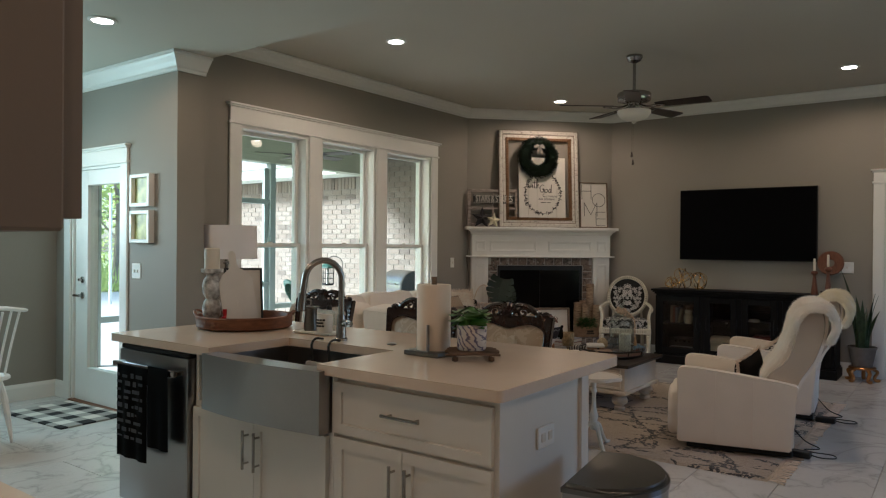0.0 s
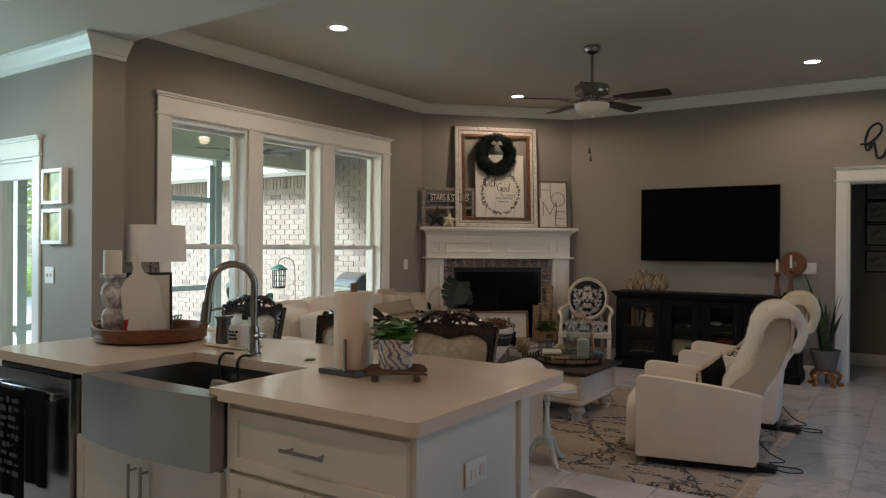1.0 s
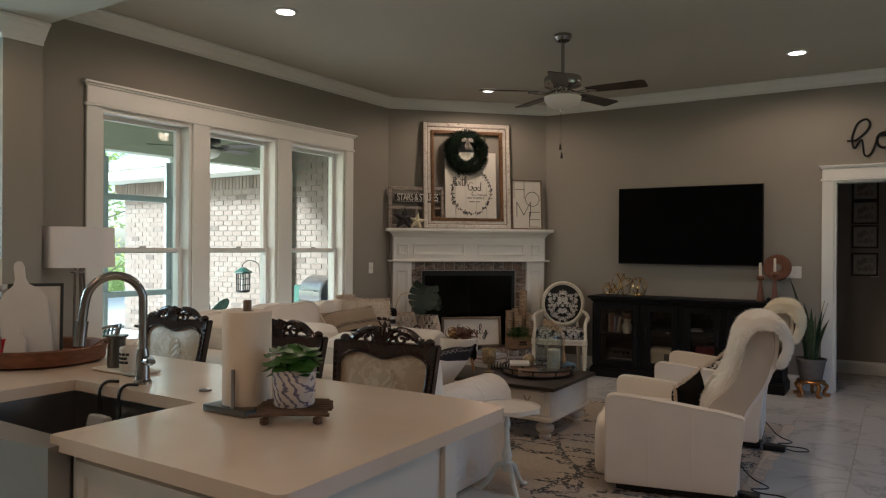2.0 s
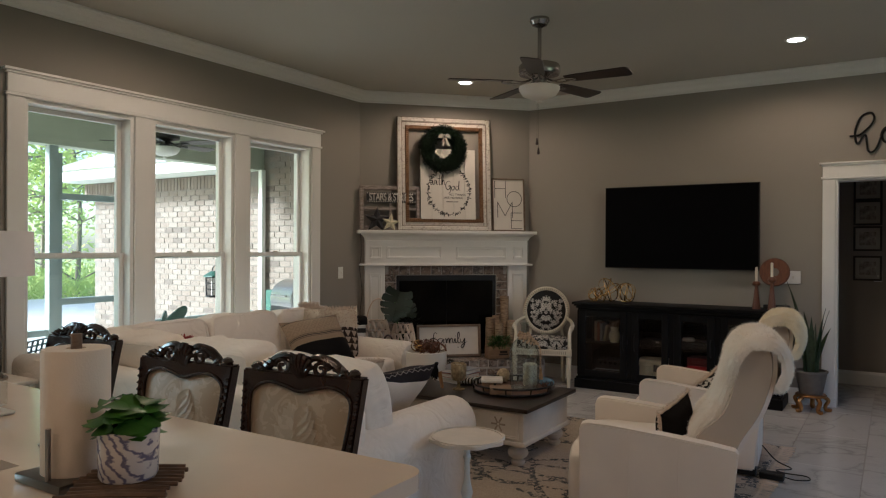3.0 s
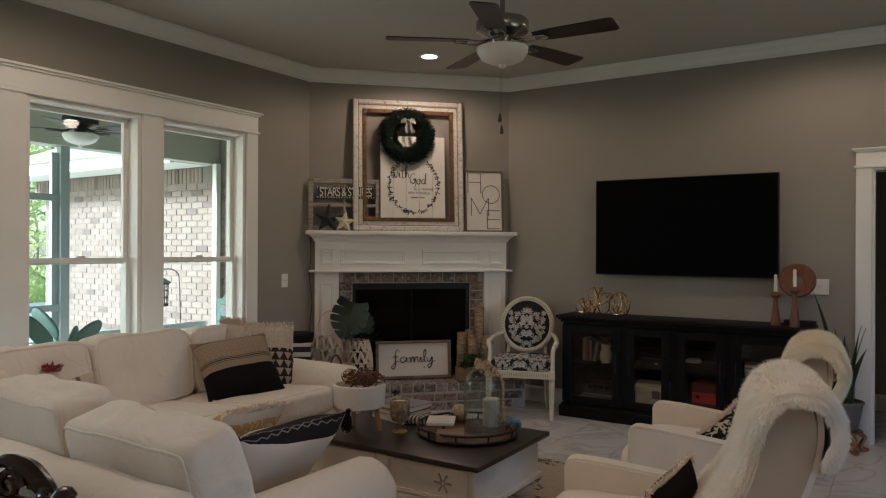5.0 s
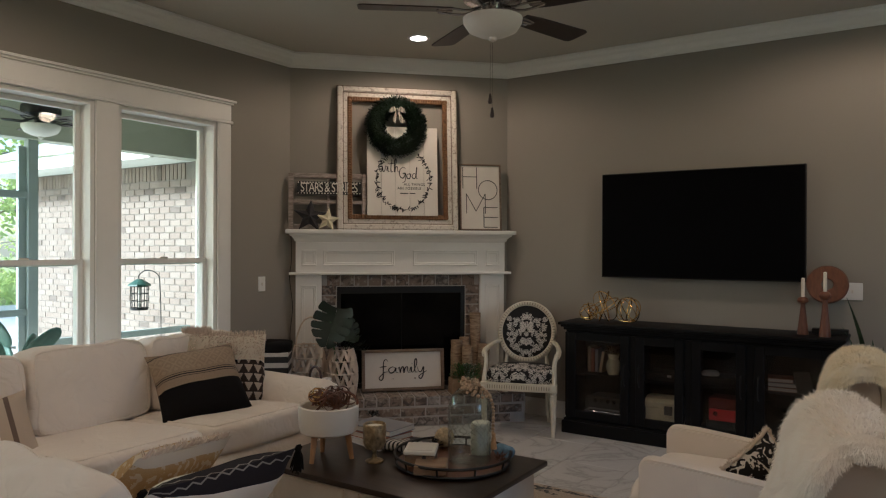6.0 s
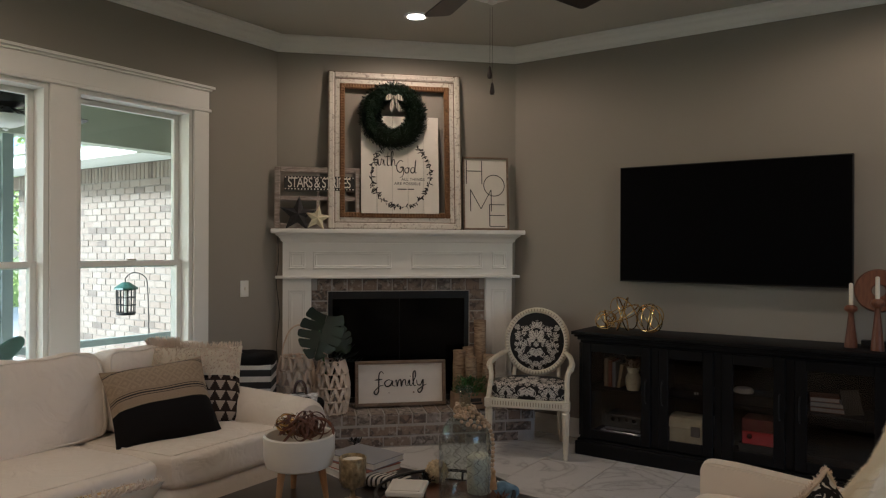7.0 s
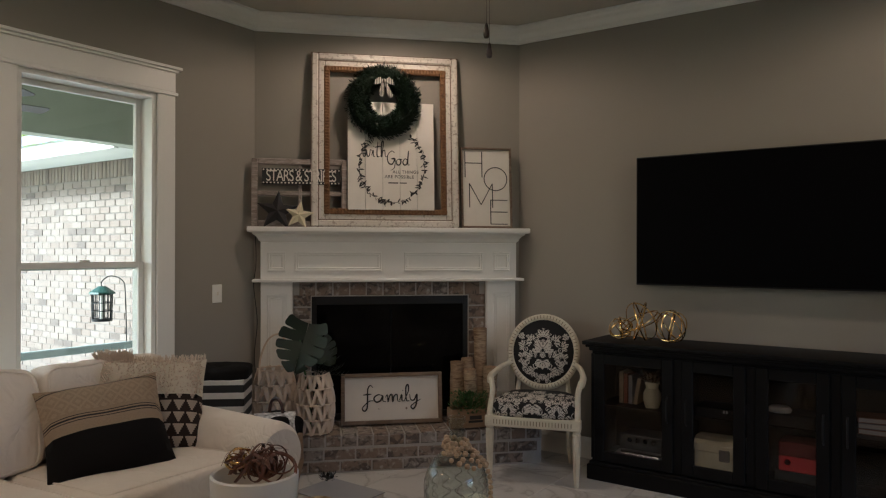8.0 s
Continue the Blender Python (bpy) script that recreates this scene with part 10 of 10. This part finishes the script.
gr = thing("barbecue_grill", pose(-6.75, 8.35, -0.06, 0, 0, -18), "dark green barbecue grill with a domed steel lid", "grill")
part("side_shelf", boxes((-0.58, -0.3, -0.17, 0.17, 0.5, 0.9), bevel=0.01), shader("green_enamel", (0.04, 0.11, 0.08), 0.4), gr)
part("cart", boxes((-0.3, 0.3, -0.24, 0.24, 0.05, 0.72), bevel=0.01), BLACK, gr)
bm = bmesh.new()
tube(bm, [(-0.3, 0, 0.8), (-0.28, 0, 0.8), (0.28, 0, 0.8), (0.3, 0, 0.8)], 0.25, 28, taper=lambda t: 0.93 if t in (0.0, 1.0) else 1.0)
part("lid", bm, STEEL, gr)
bm = bmesh.new()
tube(bm, [(-0.2, -0.27, 0.86), (0.2, -0.27, 0.86)], 0.012, 8)
part("handle", bm, CHROME, gr)


def paddles(m, label):
    ob = thing("cactus_plant", m, label, "plant")
    bm = bmesh.new()
    lathe(bm, [(0, 0), (0.12, 0), (0.16, 0.26), (0.15, 0.27), (0.11, 0.02), (0, 0.02)], 20)
    part("pot", bm, CEMENT, ob)
    rng = random.Random(6)
    for k in range(8):
        a = rng.uniform(0, 6.28)
        bm = bmesh.new()
        root = Vector((0.05 * math.cos(a), 0.05 * math.sin(a), 0.25 + 0.04 * k))
        puff(bm, 0.1, 0.035, 0.26, Matrix.Translation(root + Vector((0.1 * math.cos(a), 0.1 * math.sin(a), 0.13))) @ pose(0, 0, 0, 0, 0, math.degrees(a)) @ pose(0, 0, 0, 0, rng.uniform(15, 70), 0), 2.2, 6, 0.006, k)
        part("pad", bm, shader("grey_green_pad", (0.04, 0.11, 0.08), 0.55, vary=0.2), ob)
    return ob


paddles(pose(-6.1, 5.82, -0.06) @ Matrix.Diagonal((1.35, 1.35, 1.35, 1)), "grey-green paddle cactus in a pot on the porch")
wc = thing("porch_chair", pose(-5.8, 4.22, -0.06, 0, 0, -60) @ Matrix.Diagonal((1, 1, 0.93, 1)), "dark teal moulded porch chair with a pierced back", "chair")
TEAL = shader("teal_resin", (0.02, 0.07, 0.075), 0.5, vary=0.1)
part("seat", boxes((-0.25, 0.25, -0.24, 0.24, 0.4, 0.43), bevel=0.012, seg=2), TEAL, wc)
for x in (-0.22, 0.22):
    for y in (-0.2, 0.2):
        part("leg", boxes((x - 0.02, x + 0.02, y - 0.02, y + 0.02, 0, 0.4), bevel=0.005), TEAL, wc)
bm = bmesh.new()
for k in range(9):
    tube(bm, smooth_path([(-0.24 + 0.06 * k, 0.22, 0.43), (-0.25 + 0.0625 * k, 0.27, 0.65), (-0.25 + 0.0625 * k, 0.31, 0.84)], 3), 0.014, 6, flat=0.5)
for k in range(9):
    tube(bm, [(-0.25, 0.235 + 0.009 * k, 0.5 + 0.043 * k), (0.25, 0.235 + 0.009 * k, 0.5 + 0.043 * k)], 0.012, 6, flat=0.5)
part("backrest", bm, TEAL, wc)


TRUNK = shader("pale_pine_bark", (0.30, 0.25, 0.20), 0.9, vary=0.3, scale=5, fine=30, bump=0.6, bump_dist=0.01)


def tree(m, h, seed, leaf_mat, pine=True):
    rng = random.Random(seed)
    ob = thing("tree", m, "bright green garden tree with a slim trunk", "tree", "garden trees")
    bm = bmesh.new()
    trunk = smooth_path([(0, 0, -0.3), (rng.uniform(-.1, .1), rng.uniform(-.1, .1), h * 0.4), (rng.uniform(-.3, .3), rng.uniform(-.3, .3), h * 0.75), (0, 0, h)], 5)
    tube(bm, trunk, 0.11, 8, taper=lambda t: 1 - 0.85 * t)
    tips = []
    for k in range(30):
        t = rng.uniform(0.1, 0.98)
        p = trunk[int(t * (len(trunk) - 1))]
        a = rng.uniform(0, 6.28)
        ln = h * 0.3 * (1.15 - t) + 0.5
        q = p + Vector((math.cos(a) * ln, math.sin(a) * ln, ln * rng.uniform(-0.05, 0.5)))
        tube(bm, [p, p.lerp(q, 0.5) + Vector((0, 0, 0.15)), q], 0.04, 5, taper=lambda t: 1 - 0.8 * t)
        tips += [p.lerp(q, f_) for f_ in (0.35, 0.55, 0.75, 0.9, 1.0)]
    part("trunk", bm, TRUNK, ob)
    verts, faces = [], []
    for c in tips:
        for k in range(14):
            o = c + Vector((rng.gauss(0, .42), rng.gauss(0, .42), rng.gauss(0, .34)))
            d = Vector((rng.uniform(-1, 1), rng.uniform(-1, 1), rng.uniform(-.6, .8))).normalized()
            s = d.orthogonal().normalized() * rng.uniform(0.035, 0.07)
            ln = rng.uniform(0.14, 0.3)
            i = len(verts)
            verts += [o - s, o + s, o + d * ln * 0.6 + s * 0.7, o + d * ln, o + d * ln * 0.6 - s * 0.7]
            faces.append((i, i + 1, i + 2, i + 3, i + 4))
    me = bpy.data.meshes.new("crown")
    me.from_pydata([tuple(v) for v in verts], [], faces)
    me.materials.append(leaf_mat)
    cr_ = new("crown", me)
    cr_.parent = ob
    tagged(cr_, kind="stuff")
    return ob




def lit_leaf(name, a, b):
    """Thin leaves that let light through."""
    m, n, l, bs = node_kit(name, 0.6)
    col = mixcol(n, l, noise_tex(n, l, coords(n), 1.4, 3), a, b)
    l.new(col, bs.inputs["Base Color"])
    tl, mx = n.new("ShaderNodeBsdfTranslucent"), n.new("ShaderNodeMixShader")
    l.new(col, tl.inputs["Color"])
    mx.inputs[0].default_value = 0.6
    l.new(bs.outputs[0], mx.inputs[1])
    l.new(tl.outputs[0], mx.inputs[2])
    l.new(mx.outputs[0], n["Material Output"].inputs[0])
    return m


SUN_LEAF = lit_leaf("sunlit_leaf", (0.44, 0.54, 0.15), (0.64, 0.70, 0.32))
first_tree = tree(pose(-24, 8.5, -0.25), 9, 1, SUN_LEAF)
second_tree = tree(pose(-22.5, 12.5, -0.25), 7.5, 2, SUN_LEAF)
rng = random.Random(77)
for k, (x, y) in enumerate(((-26, 12), (-24, 15.5), (-30, 10), (-29, 17), (-33, 14), (-23, 6.0), (-34, 20), (-27, 21), (-38, 11), (-22, 17.5), (-26, 9.2), (-24, 4.5), (-28, 6.5), (-22, 2.5), (-21, 20), (-23, 24))):
    s = rng.uniform(0.75, 1.2)
    copy_thing(first_tree if k % 2 else second_tree, pose(x, y, -0.25, 0, 0, rng.uniform(0, 360)) @ Matrix.Diagonal((s, s, s, 1)))
# shrubs along the lawn's edge
bm = bmesh.new()
rng = random.Random(5)
verts, faces = [], []
for k in range(7000):
    x, y = rng.uniform(-31, -20.8), rng.uniform(2, 24)
    o = Vector((x, y, -0.25 + abs(rng.gauss(0, 0.33))))
    d = Vector((rng.uniform(-.8, .8), rng.uniform(-.8, .8), rng.uniform(0.2, 1))).normalized()
    s = d.orthogonal().normalized() * rng.uniform(0.02, 0.05)
    i = len(verts)
    ln = rng.uniform(0.2, 0.5)
    verts += [o - s, o + s, o + d * ln]
    faces.append((i, i + 1, i + 2))
bm.free()
me = bpy.data.meshes.new("hedge")
me.from_pydata([tuple(v) for v in verts], [], faces)
me.materials.append(SUN_LEAF)
tagged(new("hedge", me), "loose green shrubs and tall grass at the lawn's edge", "shrubs", kind="stuff")

# ---- pieces that share their meshes: floor tiles and bricks ----
def marble_tile():
    m, n, l, b = node_kit("pale_marble_tile", 0.2)
    info = n.new("ShaderNodeObjectInfo")
    v = coords(n)
    off = n.new("ShaderNodeVectorMath")
    off.operation = "MULTIPLY_ADD"
    comb = n.new("ShaderNodeCombineXYZ")
    for i in range(3):
        l.new(info.outputs["Random"], comb.inputs[i])
    l.new(comb.outputs[0], off.inputs[0])
    off.inputs[1].default_value = (37, 53, 71)
    l.new(v, off.inputs[2])
    p = off.outputs[0]
    warp = noise_tex(n, l, p, 1.6, 5, 1.2)
    vein = mathnode(n, l, "ABSOLUTE", mathnode(n, l, "SUBTRACT", warp, 0.5))
    vein = mathnode(n, l, "POWER", mathnode(n, l, "SUBTRACT", 1.0, mathnode(n, l, "MULTIPLY", vein, 9.0, clamp=True)), 6.0)
    fine = mathnode(n, l, "ABSOLUTE", mathnode(n, l, "SUBTRACT", noise_tex(n, l, p, 4.5, 4, 2.0), 0.52))
    fine = mathnode(n, l, "POWER", mathnode(n, l, "SUBTRACT", 1.0, mathnode(n, l, "MULTIPLY", fine, 14.0, clamp=True)), 8.0)
    base = mixcol(n, l, noise_tex(n, l, p, 1.1, 3), (0.60, 0.59, 0.57), (0.74, 0.73, 0.71))
    k = mathnode(n, l, "MULTIPLY_ADD", fine, 0.16, mathnode(n, l, "MULTIPLY", vein, 0.45), clamp=True)
    l.new(mixcol(n, l, k, base, (0.27, 0.26, 0.25)), b.inputs["Base Color"])
    return m


def chamfered(name, sx, sy, sz, c, material):
    """A block whose top edges are chamfered, open below."""
    bm = bmesh.new()
    x, y = sx / 2, sy / 2
    a = [bm.verts.new(p) for p in ((-x, -y, 0), (x, -y, 0), (x, y, 0), (-x, y, 0))]
    b = [bm.verts.new((p.co.x, p.co.y, sz - c)) for p in a]
    t = [bm.verts.new((math.copysign(x - c, p.co.x), math.copysign(y - c, p.co.y), sz)) for p in a]
    for lo, hi in ((a, b), (b, t)):
        for i in range(4):
            bm.faces.new((lo[i], lo[(i + 1) % 4], hi[(i + 1) % 4], hi[i]))
    bm.faces.new(t)
    me = bpy.data.meshes.new(name)
    bm.to_mesh(me)
    bm.free()
    me.materials.append(material)
    return me


TILE_X, TILE_Y = 0.457, 0.914
tile_mesh = chamfered("floor_tile", TILE_X - 0.004, TILE_Y - 0.004, 0.004, 0.0015, marble_tile())
xs = [-0.80 + TILE_X * (k + 0.5) for k in range(-13, 9)]
far_tiles = bmesh.new()
for i, x in enumerate(xs):
    for j in range(-4, 12):
        y = 0.42 + TILE_Y * (j + (0.5 if i % 2 else 0.0))
        if (x < -5.3 and y > 3.7) or y > 10.1 or y > NY + 0.35 and not -1.5 < x < 1.5 or x - y < -13.2 or x > 2.8 or y < -3.0:
            continue
        if x > 1.2 or y < -1.2:
            q = len(far_tiles.verts)
            far_tiles.from_mesh(tile_mesh)
            far_tiles.verts.ensure_lookup_table()
            bmesh.ops.translate(far_tiles, vec=(x, y, -0.004), verts=far_tiles.verts[q:])
            continue
        o = new("floor_tile", tile_mesh)
        o.parent = floor
        o.matrix_world = pose(x, y, -0.004)
tagged(part("far_floor_tiles", far_tiles, tile_mesh.materials[0], floor, smooth=False), kind="stuff")


def lay(mesh, name, parent, m):
    o = new(name, mesh)
    o.parent = parent
    o.matrix_world = m
    return o


# fireplace surround: a soldier row over the opening, stacked bricks at its sides
rng = random.Random(50)
stand = chamfered("surround_brick", 0.108, 0.090, 0.007, 0.005, DARK_BRICK)
side = chamfered("side_brick", 0.118, 0.078, 0.007, 0.005, DARK_BRICK)
for k in range(11):
    lay(stand, "surround_brick", fire, DIAG @ pose(-0.59 + 0.118 * k, -0.035, 1.173, 90, 0, 0) @ pose(0, 0, rng.uniform(-.002, .002), 0, 0, rng.uniform(-1, 1)))
for s in (-1, 1):
    for k in range(10):
        lay(side, "surround_brick", fire, DIAG @ pose(s * 0.625, -0.035, 0.295 + 0.0885 * k, 90, 0, 0) @ pose(0, 0, rng.uniform(-.003, .003)))
# hearth: two running courses below, a course on edge and the bricks of the top
course = chamfered("hearth_brick", 0.196, 0.064, 0.007, 0.005, DARK_BRICK)
edge = chamfered("edge_brick", 0.092, 0.064, 0.007, 0.005, DARK_BRICK)
topb = chamfered("top_brick", 0.092, 0.40, 0.008, 0.004, DARK_BRICK)
for r in range(2):
    for k in range(10):
        x = -0.985 + 0.1 + 0.2055 * k + (0.1 if r else 0)
        if x < 0.9:
            lay(course, "hearth_brick", hearth, DIAG @ pose(x, -0.44, 0.042 + 0.076 * r, 90, 0, 0) @ pose(0, 0, rng.uniform(-.003, .003)))
for k in range(19):
    x = -0.985 + 0.052 + 0.1035 * k
    lay(edge, "hearth_brick", hearth, DIAG @ pose(x, -0.44, 0.202, 90, 0, 0) @ pose(0, 0, rng.uniform(-.003, .003)))
    lay(topb, "hearth_brick", hearth, DIAG @ pose(x, -0.245, 0.236, 0, 0, 0) @ pose(0, 0, rng.uniform(-.003, .002)))
for r in range(3):
    for k in range(2):
        lay(course, "hearth_brick", hearth, DIAG @ pose(0.985, -0.33 + 0.206 * k, 0.042 + 0.076 * r, 90, 0, 90) @ pose(0, 0, rng.uniform(-.003, .003)))

# brick wing: the nearest bricks are pieces, the rest one joined mesh
BW, BH, PX, PZ = 0.205, 0.0735, 0.215, 0.083
wing_brick = chamfered("wing_brick", BW, BH, 0.007, 0.003, WING_BRICK)
verts, faces, count = [], [], 0


def proud_block(x, z, hx, hz, d):
    i = len(verts)
    verts.extend([(x - hx, WY, z - hz), (x + hx, WY, z - hz), (x + hx, WY, z + hz), (x - hx, WY, z + hz), (x - hx, WY - d, z - hz), (x + hx, WY - d, z - hz), (x + hx, WY - d, z + hz), (x - hx, WY - d, z + hz)])
    faces.extend([(i + 4, i + 5, i + 6, i + 7), (i, i + 1, i + 5, i + 4), (i + 1, i + 2, i + 6, i + 5), (i + 2, i + 3, i + 7, i + 6), (i + 3, i, i + 4, i + 7)])


for r in range(41):
    z = 2.257 - PZ * (30 - r)
    for k in range(32):
        x = WX - 0.4 - PX * k - (PX / 2 if r % 2 else 0) + rng.uniform(-.004, .004)
        if x < -12.0 or r > 30 and x < -7.75:
            continue
        d = 0.007 + rng.uniform(-.003, .003)
        if count < 290 and r >= 6 and -9.9 < x < -7.3:
            lay(wing_brick, "wing_brick", wing, pose(x, WY, z, 90, 0, 0) @ pose(0, 0, d - 0.007, 0, 0, rng.uniform(-.5, .5)))
            count += 1
        else:
            proud_block(x, z, BW / 2, BH / 2, d)
for k in range(36, 88):
    proud_block(WX - 0.35 - 0.0815 * k * 0.985, 2.407, 0.0345, 0.098, 0.012 + rng.uniform(-.003, .002))
me = bpy.data.meshes.new("wing_bricks_rest")
me.from_pydata(verts, [], faces)
me.materials.append(WING_BRICK)
rest = new("brickwork", me)
rest.parent = wing
tagged(rest, kind="stuff")
